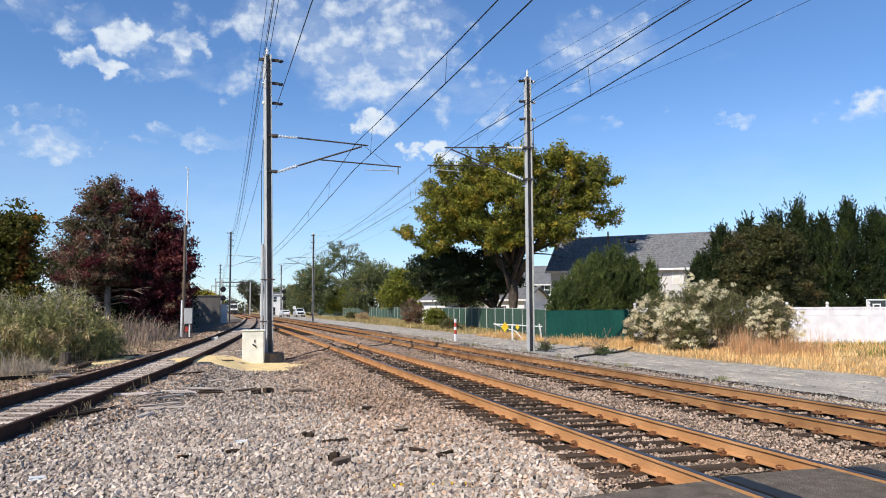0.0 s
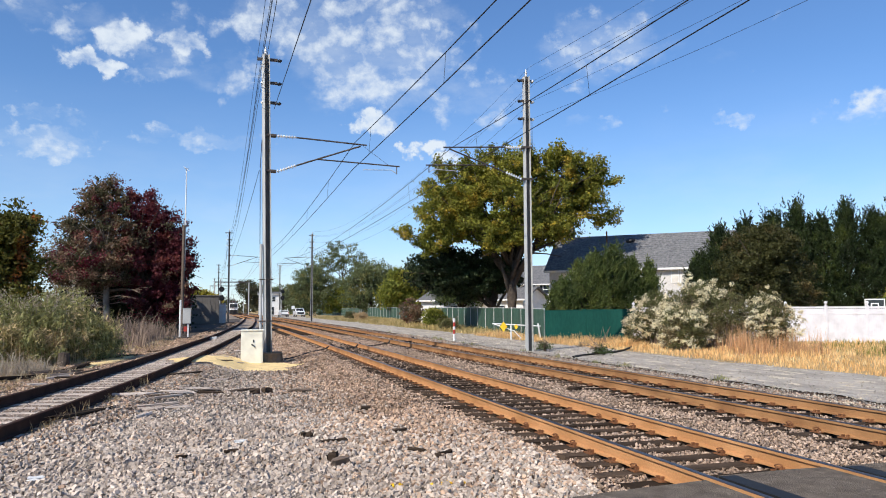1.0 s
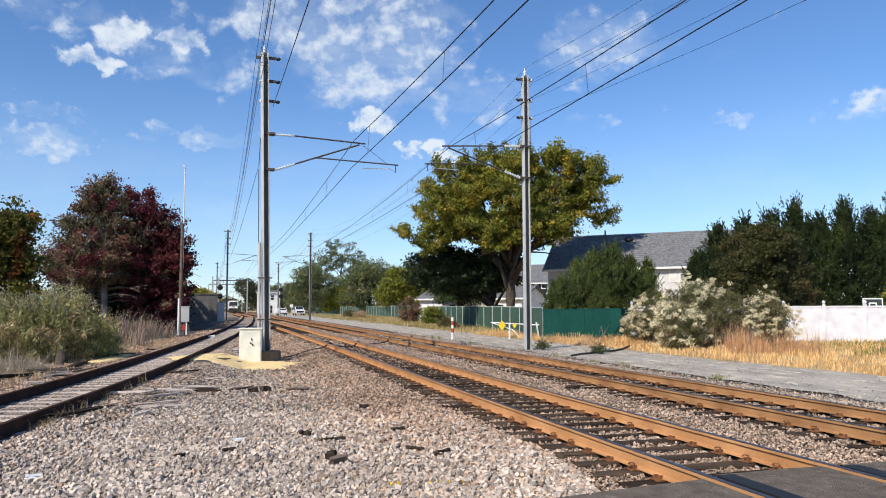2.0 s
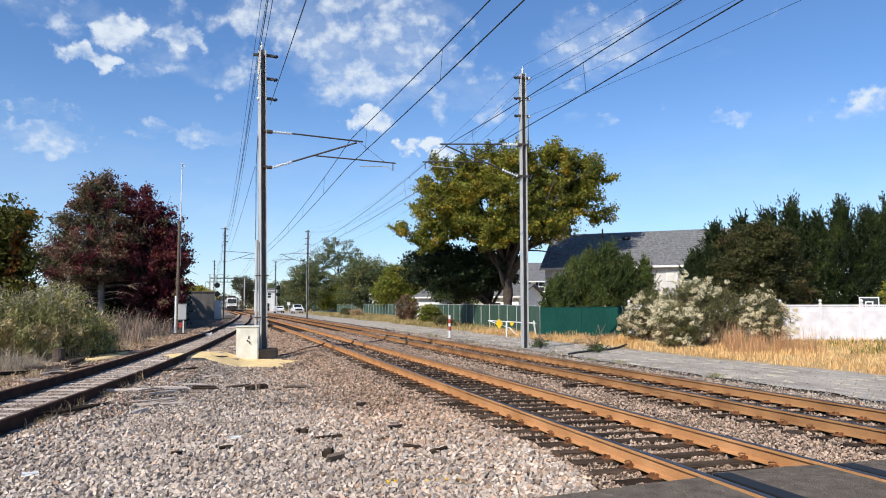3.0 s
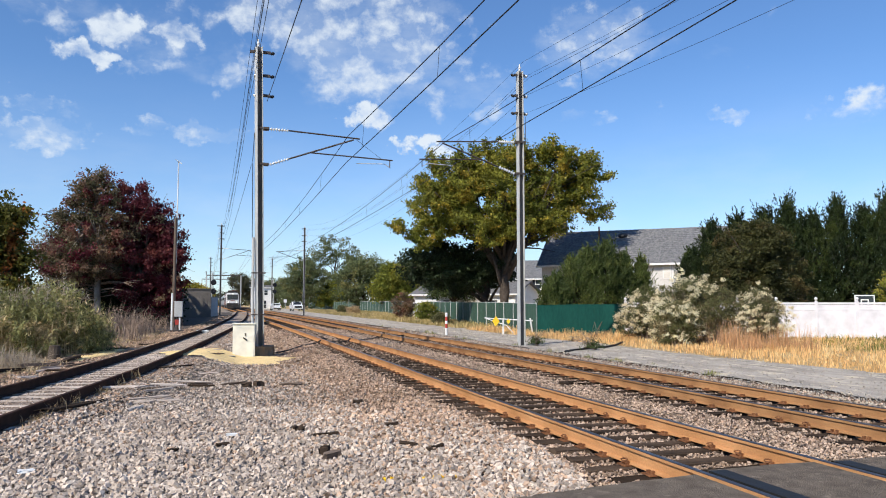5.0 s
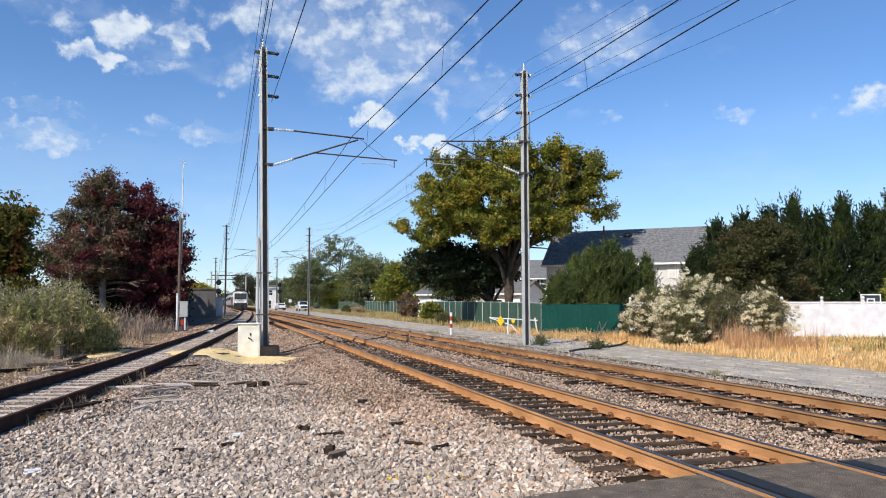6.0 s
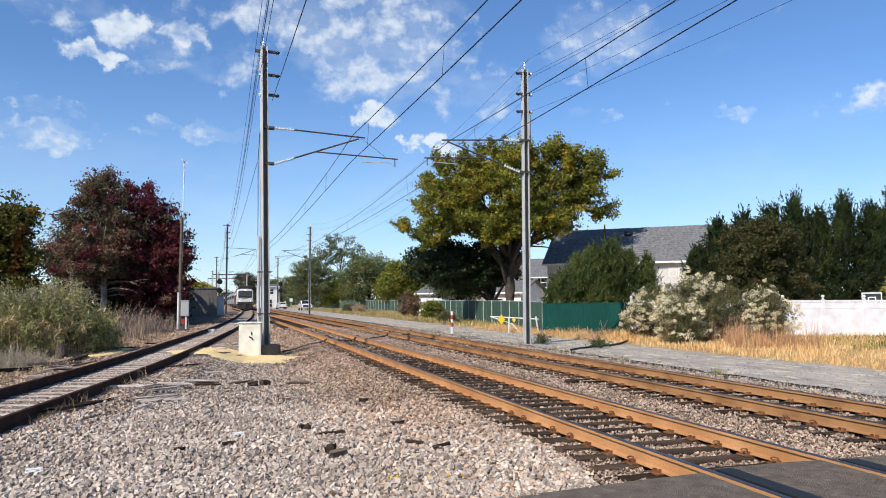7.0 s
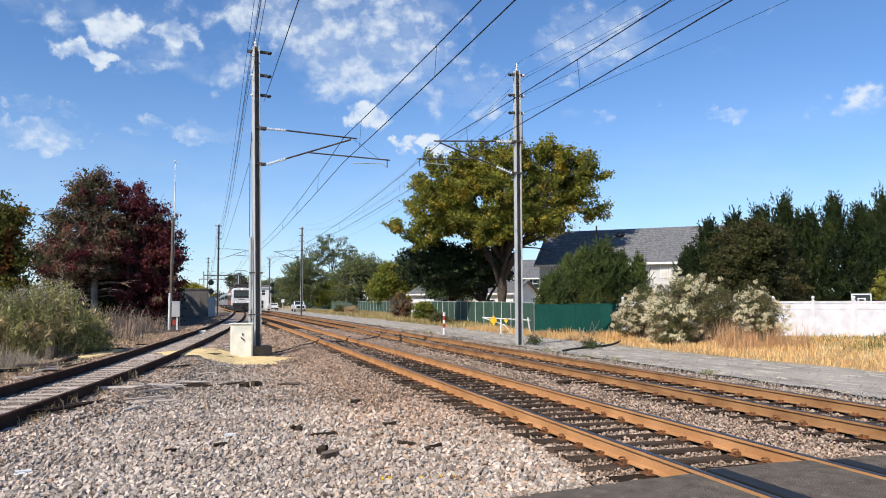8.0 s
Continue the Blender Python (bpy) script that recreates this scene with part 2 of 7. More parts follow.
M = {
    "ballast": stony("ballast_ground", (0.36, 0.31, 0.265), (0.19, 0.16, 0.135), (0.05, 0.04, 0.032), 15.0),
    "stained": stony("rust_stained_ballast", (0.30, 0.21, 0.155), (0.17, 0.118, 0.088), (0.05, 0.036, 0.028), 15.0),
    "stone": mat("ballast_stone", (0.53, 0.445, 0.37), 0.9, alt=(0.37, 0.30, 0.245), scale=0.5, fine=30, bump=0.4, island=0.45, spec=0.04),
    "stone_brown": mat("rust_stained_stone", (0.50, 0.355, 0.255), 0.9, alt=(0.35, 0.24, 0.168), scale=0.5, fine=30, bump=0.4, island=0.55, spec=0.04),
    "stone_track": mat("dark_track_stone", (0.46, 0.345, 0.265), 0.95, alt=(0.31, 0.225, 0.165), scale=0.5, fine=30, bump=0.4, island=0.6, spec=0.1),
    "rail_brown": mat("brown_rail_web", (0.42, 0.225, 0.10), 0.85, alt=(0.23, 0.115, 0.052), scale=1.2, fine=60, bump=0.15, spec=0.04),
    "rail_rust": mat("rusty_rail_web", (0.55, 0.29, 0.13), 0.85, alt=(0.38, 0.185, 0.075), scale=1.2, fine=60, bump=0.15, spec=0.04),
    "rail_dark": mat("dark_old_rail", (0.085, 0.048, 0.036), 0.9, alt=(0.045, 0.027, 0.022), scale=2.5, fine=60, bump=0.2, spec=0.04),
    "rail_head": mat("worn_rail_head", (0.16, 0.13, 0.12), 0.38, 0.85, alt=(0.10, 0.08, 0.07), scale=3, fine=50, bump=0.05, stretch=(3, 0.3, 1)),
    "tie": mat("creosote_tie", (0.034, 0.025, 0.019), 0.95, alt=(0.085, 0.06, 0.043), scale=1.5, fine=35, bump=0.6, obj=0.4, spec=0.02),
    "tie_grey": mat("weathered_grey_tie", (0.62, 0.53, 0.46), 0.95, alt=(0.38, 0.305, 0.255), scale=2.0, fine=30, bump=0.6, obj=0.3, spec=0.04),
    "rust": mat("rusty_iron", (0.27, 0.125, 0.06), 0.85, alt=(0.13, 0.06, 0.032), scale=8, fine=60, bump=0.3, spec=0.04),
    "asphalt": mat("asphalt", (0.195, 0.16, 0.128), 0.95, alt=(0.12, 0.098, 0.078), scale=5, fine=70, bump=1.0, dist=0.02, spec=0.02, third=(0.23, 0.19, 0.15), third_at=0.6),
    "road": mat("gravel_road", (0.47, 0.42, 0.36), 0.95, alt=(0.31, 0.275, 0.235), scale=1.6, fine=26, bump=1.0, third=(0.60, 0.52, 0.40), third_at=0.55, stretch=(1, 0.35, 1), spec=0.04),
    "earth": mat("grey_brown_earth", (0.33, 0.27, 0.215), 0.95, alt=(0.19, 0.152, 0.12), scale=1.8, fine=14, bump=0.8, spec=0.04, third=(0.42, 0.345, 0.27), third_at=0.58),
    # Earth with the trees' shade by the shed put into its colour
    "shaded_earth": mat("tree_shaded_earth", (0.13, 0.11, 0.095), 0.95, alt=(0.075, 0.063, 0.055), scale=2.2, fine=18, bump=0.9, spec=0.04),
    "soil": mat("dry_soil", (0.55, 0.40, 0.20), 0.95, alt=(0.36, 0.26, 0.14), scale=1.8, fine=14, bump=0.6, spec=0.04),
    "steel": mat("galvanised_steel", (0.50, 0.50, 0.485), 0.6, 0.0, alt=(0.40, 0.40, 0.39), scale=1.2, fine=30, bump=0.05),
    "dirt": mat("oily_track_dirt", (0.30, 0.235, 0.185), 0.95, alt=(0.16, 0.12, 0.095), scale=2, fine=30, bump=0.8, spec=0.04),
    # Column web: grime, plus the shade between the flanges put into its colour
    "web": mat("grimy_shaded_web", (0.13, 0.125, 0.12), 0.75, alt=(0.085, 0.08, 0.077), scale=1.5, fine=25, bump=0.05),
    "steel_dark": mat("dark_weathered_steel", (0.11, 0.095, 0.085), 0.65, 0.4, alt=(0.07, 0.055, 0.05), scale=3, fine=40, bump=0.1),
    "concrete": mat("concrete", (0.30, 0.22, 0.15), 0.9, alt=(0.19, 0.135, 0.09), scale=3, fine=40, bump=0.4, spec=0.04),
    "cream": mat("cream_enamel", (0.78, 0.76, 0.66), 0.5, alt=(0.72, 0.69, 0.58), scale=2.5, fine=3, bump=0),
    "black": mat("black_rubber", (0.02, 0.02, 0.02), 0.6, scale=5, fine=40, bump=0.1),
    "porcelain": mat("white_porcelain", (0.78, 0.78, 0.76), 0.25, scale=6, fine=40, bump=0.0, spec=0.5),
    "white": mat("white_paint", (0.78, 0.78, 0.77), 0.6, alt=(0.66, 0.65, 0.63), scale=2.0, fine=30, bump=0.05),
    "vinyl": mat("white_vinyl", (0.70, 0.68, 0.70), 0.5, alt=(0.63, 0.61, 0.63), scale=1.0, fine=2, bump=0),
    "red": mat("red_paint", (0.50, 0.06, 0.04), 0.6, alt=(0.36, 0.05, 0.04), scale=6, fine=30, bump=0.05),
    "yellow": mat("yellow_paint", (0.80, 0.52, 0.02), 0.5, alt=(0.72, 0.44, 0.02), scale=6, fine=30, bump=0.05),
    "yellow_dirt": mat("yellow_sand", (0.90, 0.68, 0.34), 0.95, alt=(0.72, 0.53, 0.26), scale=2.5, fine=40, bump=0.6, spec=0.04),
    "green": mat("green_fence_mesh", (0.012, 0.066, 0.053), 0.85, alt=(0.008, 0.048, 0.039), scale=0.8, fine=12, bump=0.15, spec=0.05, stretch=(1, 1, 0.3)),
    "green_slat": mat("green_fence_slats", (0.05, 0.105, 0.075), 0.7, alt=(0.03, 0.065, 0.047), scale=0.8, fine=14, bump=0.2, stretch=(1, 1, 0.3), island=0.18),
    "siding": mat("pale_clapboard", (0.62, 0.60, 0.58), 0.7, alt=(0.55, 0.53, 0.51), scale=0.6, fine=12, bump=0.05),
    "shingle": mat("grey_shingles", (0.21, 0.208, 0.21), 0.9, alt=(0.10, 0.10, 0.106), scale=4.5, fine=9, bump=0.5, island=0.0),
    "glass": mat("window_glass", (0.03, 0.035, 0.04), 0.08, alt=(0.02, 0.025, 0.03), scale=1, fine=3, bump=0, spec=0.8),
    "blind": mat("drawn_blind", (0.66, 0.63, 0.58), 0.5, alt=(0.56, 0.53, 0.48), scale=1.5, fine=3, bump=0, stretch=(1, 1, 8)),
    "shed": mat("grey_steel_shed", (0.17, 0.155, 0.14), 0.6, alt=(0.13, 0.118, 0.106), scale=0.8, fine=20, bump=0.1),
    "bark": mat("bark", (0.10, 0.08, 0.065), 0.95, alt=(0.06, 0.047, 0.038), scale=4, fine=25, bump=0.8, spec=0.04),
    "bark_pale": mat("pale_bark", (0.36, 0.31, 0.26), 0.95, alt=(0.22, 0.185, 0.155), scale=3, fine=25, bump=0.6, spec=0.04),
    "wood_pole": mat("wooden_pole", (0.17, 0.125, 0.095), 0.9, alt=(0.11, 0.08, 0.06), scale=2, fine=20, bump=0.4),
    "leaf_big": foliage("olive_autumn_leaves", (0.25, 0.235, 0.03), (0.14, 0.155, 0.024), (0.40, 0.29, 0.038)),
    "leaf_green": foliage("green_leaves", (0.085, 0.115, 0.035), (0.055, 0.08, 0.027), (0.12, 0.14, 0.04)),
    # Lighter than the nearby leaves: distance haze is put into the colour
    "leaf_far": foliage("hazy_distant_leaves", (0.16, 0.18, 0.075), (0.10, 0.125, 0.055), (0.23, 0.215, 0.075), scale=0.12),
    "leaf_lime": foliage("yellow_green_leaves", (0.24, 0.25, 0.035), (0.14, 0.165, 0.03), (0.32, 0.27, 0.04)),
    "leaf_red": foliage("dark_red_leaves", (0.17, 0.032, 0.042), (0.095, 0.025, 0.03), (0.20, 0.055, 0.045)),
    "leaf_olive": foliage("olive_cypress_needles", (0.12, 0.105, 0.05), (0.075, 0.07, 0.034), (0.17, 0.10, 0.055)),
    "leaf_brown": foliage("bronze_needles", (0.25, 0.145, 0.095), (0.155, 0.13, 0.07), (0.25, 0.105, 0.075)),
    "leaf_orange": foliage("turning_leaves", (0.16, 0.14, 0.024), (0.085, 0.09, 0.018), (0.34, 0.115, 0.03)),
    "cedar": foliage("cedar_sprays", (0.027, 0.043, 0.011), (0.014, 0.023, 0.007), (0.054, 0.072, 0.016), trans=0.12),
    "vine": foliage("dry_vine_leaves", (0.075, 0.075, 0.022), (0.05, 0.052, 0.018), (0.11, 0.08, 0.03)),
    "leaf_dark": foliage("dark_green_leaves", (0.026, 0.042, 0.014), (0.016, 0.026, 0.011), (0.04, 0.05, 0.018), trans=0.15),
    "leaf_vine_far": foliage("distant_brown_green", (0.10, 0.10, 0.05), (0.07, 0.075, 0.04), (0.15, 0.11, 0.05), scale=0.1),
    "leaf_yellow": foliage("yellow_leaves", (0.38, 0.30, 0.03), (0.25, 0.22, 0.03)),
    "juniper": foliage("juniper_sprays", (0.095, 0.122, 0.03), (0.05, 0.072, 0.021), (0.14, 0.16, 0.04), trans=0.15),
    "straw_dull": foliage("dull_dry_grass", (0.50, 0.37, 0.21), (0.36, 0.26, 0.145), (0.56, 0.45, 0.28), island=0.3),
    "straw_mid": foliage("fence_straw", (0.52, 0.39, 0.18), (0.30, 0.26, 0.10), (0.60, 0.47, 0.24), island=0.3),
    "straw_pale": foliage("pale_straw", (0.52, 0.44, 0.34), (0.40, 0.33, 0.25), island=0.2),
    "reed": foliage("green_reeds", (0.34, 0.32, 0.125), (0.22, 0.22, 0.085), (0.52, 0.40, 0.22)),
    "bush_leaf": foliage("grey_green_shrub_leaves", (0.16, 0.155, 0.06), (0.105, 0.105, 0.045), (0.21, 0.16, 0.085)),
    "bloom": foliage("cream_seed_heads", (0.86, 0.79, 0.56), (0.70, 0.60, 0.38), island=0.15),
    "straw": foliage("dry_straw", (0.85, 0.58, 0.27), (0.66, 0.40, 0.17), (0.88, 0.68, 0.36), island=0.3),
    "straw_pink": foliage("tawny_tall_grass", (0.68, 0.42, 0.23), (0.52, 0.29, 0.14), island=0.3),
    "grass": foliage("sparse_green_grass", (0.25, 0.24, 0.06), (0.16, 0.18, 0.05), (0.36, 0.28, 0.08)),
    "twig": mat("bare_twigs", (0.31, 0.225, 0.165), 0.95, alt=(0.19, 0.135, 0.10), scale=3, fine=20, bump=0, island=0.3),
    "train_white": mat("train_white_paint", (0.70, 0.69, 0.68), 0.4, alt=(0.58, 0.56, 0.54), scale=1.2, fine=12, bump=0, obj=0.02),
    "train_red": mat("train_brown_red", (0.23, 0.085, 0.055), 0.5, alt=(0.17, 0.06, 0.04), scale=1.2, fine=12, bump=0, obj=0.02),
    "train_black": mat("train_black", (0.03, 0.028, 0.026), 0.5, alt=(0.055, 0.045, 0.04), scale=1.5, fine=12, bump=0, obj=0.02),
    "train_steel": mat("brushed_steel_coach", (0.50, 0.50, 0.51), 0.35, 0.7, alt=(0.42, 0.42, 0.43), scale=0.8, fine=12, bump=0, obj=0.02),
    "signal_black": mat("signal_black", (0.018, 0.018, 0.02), 0.5, scale=4, fine=20, bump=0.05),
}


def lamp_mat(name, color, strength):
    m = bpy.data.materials.new(name)
    m.use_nodes = True
    b = m.node_tree.nodes["Principled BSDF"]
    b.inputs["Base Color"].default_value = (*color, 1)
    b.inputs["Emission Color"].default_value = (*color, 1)
    b.inputs["Emission Strength"].default_value = strength
    return m


M["headlight"] = lamp_mat("lit_headlight", (1.0, 0.93, 0.8), 1.6)


# ---------------------------------------------------------------- mesh tools
def mesh_of(name, verts, faces, material, smooth=False):
    me = bpy.data.meshes.new(name)
    me.from_pydata([tuple(v) for v in verts], [], [tuple(f) for f in faces])
    me.materials.append(material)
    if smooth:
        me.polygons.foreach_set("use_smooth", [True] * len(me.polygons))
    me.update()
    return me


def raw(name, verts, faces, material, smooth=False):
    """Faster: numpy vertices (n,3), faces (m,k) of one size."""
    verts, faces = np.asarray(verts, dtype=np.float32), np.asarray(faces, dtype=np.int32)
    me = bpy.data.meshes.new(name)
    k = faces.shape[1]
    me.vertices.add(len(verts))
    me.vertices.foreach_set("co", verts.ravel())
    me.loops.add(faces.size)
    me.loops.foreach_set("vertex_index", faces.ravel())
    me.polygons.add(len(faces))
    me.polygons.foreach_set("loop_start", np.arange(0, faces.size, k, dtype=np.int32))
    me.polygons.foreach_set("use_smooth", np.full(len(faces), smooth))
    me.materials.append(material)
    me.update(calc_edges=True)
    me.validate()
    return me


def part(name, bm, material, parent, label="", smooth=False):
    """Link a bmesh (or a mesh) as one mesh object under a thing or part."""
    if isinstance(bm, bpy.types.Mesh):
        me = bm
    else:
        me = bpy.data.meshes.new(name)
        bm.to_mesh(me)
        bm.free()
        me.materials.append(material)
        if smooth:
            me.polygons.foreach_set("use_smooth", [True] * len(me.polygons))
    ob = new(name, me)
    ob.parent = parent
    if label:
        ob["label"] = label
    return ob


def thing(name, m, label, category, group="", kind=""):
    ob = new(name)
    ob.empty_display_size = 0.2
    ob.matrix_basis = m
    return tagged(ob, label, category, group, kind)


def box(bm, x0, x1, y0, y1, z0, z1, bevel=0.0):
    r = bmesh.ops.create_cube(bm, size=1.0)
    for v in r["verts"]:
        v.co = Vector(((x0 + x1) / 2 + v.co.x * (x1 - x0), (y0 + y1) / 2 + v.co.y * (y1 - y0), (z0 + z1) / 2 + v.co.z * (z1 - z0)))
    if bevel:
        es = list({e for v in r["verts"] for e in v.link_edges})
        bmesh.ops.bevel(bm, geom=es, offset=bevel, segments=2, affect="EDGES", profile=0.5)
    return bm


def boxm(*a, **k):
    return box(bmesh.new(), *a, **k)


def tube(bm, a, b, r0, r1=None, n=8, cap=True):
    a, b = Vector(a), Vector(b)
    r1 = r0 if r1 is None else r1
    d = b - a
    m = Matrix.Translation((a + b) / 2) @ d.to_track_quat("Z", "Y").to_matrix().to_4x4()
    bmesh.ops.create_cone(bm, cap_ends=cap, segments=n, radius1=r0, radius2=r1, depth=d.length, matrix=m)
    return bm


def chain(bm, pts, r0, r1=None, n=6, up="Y"):
    """A bent rod through the points, in mitred rings."""
    pts = [Vector(p) for p in pts]
    r1 = r0 if r1 is None else r1
    rings = []
    for i, p in enumerate(pts):
        d = (pts[min(i + 1, len(pts) - 1)] - pts[max(i - 1, 0)]).normalized()
        q = d.to_track_quat("Z", up)
        r = r0 + (r1 - r0) * i / (len(pts) - 1)
        rings.append([bm.verts.new(p + q @ Vector((r * math.cos(k * math.tau / n), r * math.sin(k * math.tau / n), 0))) for k in range(n)])
    for u, v in zip(rings, rings[1:]):
        for k in range(n):
            bm.faces.new((u[k], u[(k + 1) % n], v[(k + 1) % n], v[k]))
    bm.faces.new(rings[0][::-1])
    bm.faces.new(rings[-1])
    return bm


def lathe(bm, profile, at=(0, 0, 0), n=14, axis=None):
    """Turn (radius, height) pairs round an axis."""
    q = Vector(axis or (0, 0, 1)).to_track_quat("Z", "Y")
    rings = [[bm.verts.new(Vector(at) + q @ Vector((r * math.cos(k * math.tau / n), r * math.sin(k * math.tau / n), h))) for k in range(n)] for r, h in profile]
    for u, v in zip(rings, rings[1:]):
        for k in range(n):
            bm.faces.new((u[k], u[(k + 1) % n], v[(k + 1) % n], v[k]))
    bm.faces.new(rings[0][::-1])
    bm.faces.new(rings[-1])
    return bm


def prism(bm, outline, depth, m=Matrix.Identity(4)):
    """Outline in x, z pushed along y from 0 to depth."""
    lo = [bm.verts.new(m @ Vector((x, 0, z))) for x, z in outline]
    hi = [bm.verts.new(m @ Vector((x, depth, z))) for x, z in outline]
    bm.faces.new(lo)
    bm.faces.new(hi[::-1])
    k = len(outline)
    for i in range(k):
        bm.faces.new((lo[i], hi[i], hi[(i + 1) % k], lo[(i + 1) % k]))
    bmesh.ops.recalc_face_normals(bm, faces=bm.faces)
    return bm


# ---------------------------------------------------------------- the lie of the land
def smooth(a, b, x):
    t = np.clip((x - a) / (b - a), 0, 1)
    return t * t * (3 - 2 * t)


TURNOUT = 128.0
SIDING_Y = np.array([-60.0, 0, 12.3, 16.2, 20.5, 26.0, 38.5, 47.4, 70.0, 94.5, TURNOUT])
SIDING_X = np.array([-13.5, -5.15, -3.60, -3.10, -2.60, -2.08, -1.10, -0.42, 0.85, 1.75, 2.55])


def main_x(y, offset=5.2):
    y = np.asarray(y, dtype=float)
    near, mid, far = np.clip(y, 0, 75), np.clip(y - 75, 0, 50), np.maximum(y - 125, 0)
    return offset - near * near / 5000 - mid * 0.03 - far * 0.021


def siding_x(y):
    return np.interp(y, SIDING_Y, SIDING_X) if np.ndim(y) else float(np.interp(y, SIDING_Y, SIDING_X))


def rise(y):
    """The line climbs a little into the distance."""
    return 0.38 * smooth(12, 150, np.asarray(y, dtype=float))


def ground_z(x, y):
    x, y = np.asarray(x, dtype=float), np.asarray(y, dtype=float)
    d = x - main_x(y)
    s = x - np.interp(y, SIDING_Y, SIDING_X)
    base = -0.10 - 0.32 * smooth(9, 24, y)
    base = np.where(s < -1.2, -0.16 - 0.1 * smooth(2, 8, -s), base)
    bed = -0.245 - 0.30 * np.maximum(0, -d - 1.75) * 0.5
    side = -0.10 - 0.30 * np.maximum(0, np.abs(s) - 1.45)
    z = np.maximum(np.maximum(base, bed), np.where(y < 150, side, -9))
    near = smooth(12, 6, y) * smooth(-1.4, -1.9, d) * 0.03
    z = np.where(d > -1.75, -0.245, z + near)
    z = np.where(d > 6.1, -0.245 - 0.015 * smooth(6.1, 7.2, d), z)
    return z + 0.06 * smooth(11.4, 14.5, d) + rise(y)


def gz(x, y):
    return float(ground_z(x, y))


# ---------------------------------------------------------------- ground, road, crossing
def build_ground():
    xs = np.concatenate([[-2500, -900, -300, -120, -60, -35], np.arange(-24, -8, 1.0), np.arange(-8, 14, 0.25), np.arange(14, 34, 1.0), [40, 60, 120, 300, 900, 2500]])
    ys = np.concatenate([[-600, -150, -40, -15, -6], np.arange(-2, 40, 0.4), np.arange(40, 90, 1.0), np.arange(90, 240, 4.0), [260, 320, 420, 600, 1000, 1800, 3200]])
    gx, gy = np.meshgrid(xs, ys)
    gzz = ground_z(gx, gy)
    rough = np.array([[noise.noise((x * 1.3, y * 1.3, 0)) * 0.03 + noise.noise((x * 0.3, y * 0.3, 5)) * 0.05 for x in xs] for y in ys])
    d = gx - main_x(gy)
    keep = smooth(-1.6, -3.0, d) * smooth(1.3, 2.0, np.abs(gx - np.interp(gy, SIDING_Y, SIDING_X))) + smooth(11.0, 12.5, d)
    gzz = gzz + rough * np.clip(keep, 0, 1) * smooth(4.0, 7.5, gy) * np.where((gx > -7) & (d < 0), 0.12, 1.0)
    v = np.stack([gx, gy, gzz], -1).reshape(-1, 3)
    w = len(xs)
    i = (np.arange(len(ys) - 1)[:, None] * w + np.arange(w - 1)[None]).ravel()
    me = raw("ground", v, np.stack([i, i + 1, i + w + 1, i + w], -1), M["ballast"], True)
    me.materials.append(M["soil"])
    me.materials.append(M["stained"])
    me.materials.append(M["dirt"])
    me.materials.append(M["earth"])
    me.materials.append(M["shaded_earth"])
    c = v[me_faces(me)].mean(1)
    dd, ss = c[:, 0] - main_x(c[:, 1]), c[:, 0] - np.interp(c[:, 1], SIDING_Y, SIDING_X)
    # Index 5 paints the tree shade on the ground around the shed
    idx = np.where(dd > 11.0, 1, np.where(ss < -1.15, np.where((c[:, 1] > 50) & (c[:, 1] < 130), 5, 4), np.where(dd > -2.9, 2, np.where((np.abs(ss) < 1.15) & (c[:, 1] < TURNOUT), 3, 0)))).astype(np.int32)
    me.polygons.foreach_set("material_index", idx)
    return tagged(new("ground", me), "grey ballast and dry sandy soil beside the railway", "ground", kind="structure")


def me_faces(me):
    a = np.zeros(len(me.loops), dtype=np.int32)
    me.loops.foreach_get("vertex_index", a)
    return a.reshape(-1, 4)


ground = build_ground()


def strip(name, ys, left, right, lift, material, label, category, edge=0.0):
    rows = []
    for y in ys:
        a, b = left(y) + edge * noise.noise((0, y * 0.8, 3)), right(y) + edge * noise.noise((9, y * 0.8, 7))
        for k in range(9):
            x = a + (b - a) * k / 8
            rows.append((x, y, gz(x, y) + lift))
    n = len(ys)
    f = [(j * 9 + k, j * 9 + k + 1, j * 9 + k + 10, j * 9 + k + 9) for j in range(n - 1) for k in range(8)]
    return tagged(new(name, mesh_of(name, rows, f, material, True)), label, category, kind="structure")


road_ys = list(np.arange(-30, 60, 0.5)) + list(np.arange(60, 214, 4.0))
road = strip("road", road_ys, lambda y: float(main_x(y)) + 7.0, lambda y: max(float(main_x(y)) + 11.6, 15.8 if y > 70 else 0) - 0.6 * math.exp(-((y - 24) / 6) ** 2), 0.03, M["road"],
             "pale grey gravel service road beside the tracks", "road", edge=0.35)


def crossing_edge(x):
    """Ragged northern edge of the asphalt."""
    return np.interp(x, [-12, 2.3, 3.5, 4.4, 4.6, 6.0, 17.5], [3.3, 5.98, 6.2, 6.28, 6.42, 6.42, 6.4])


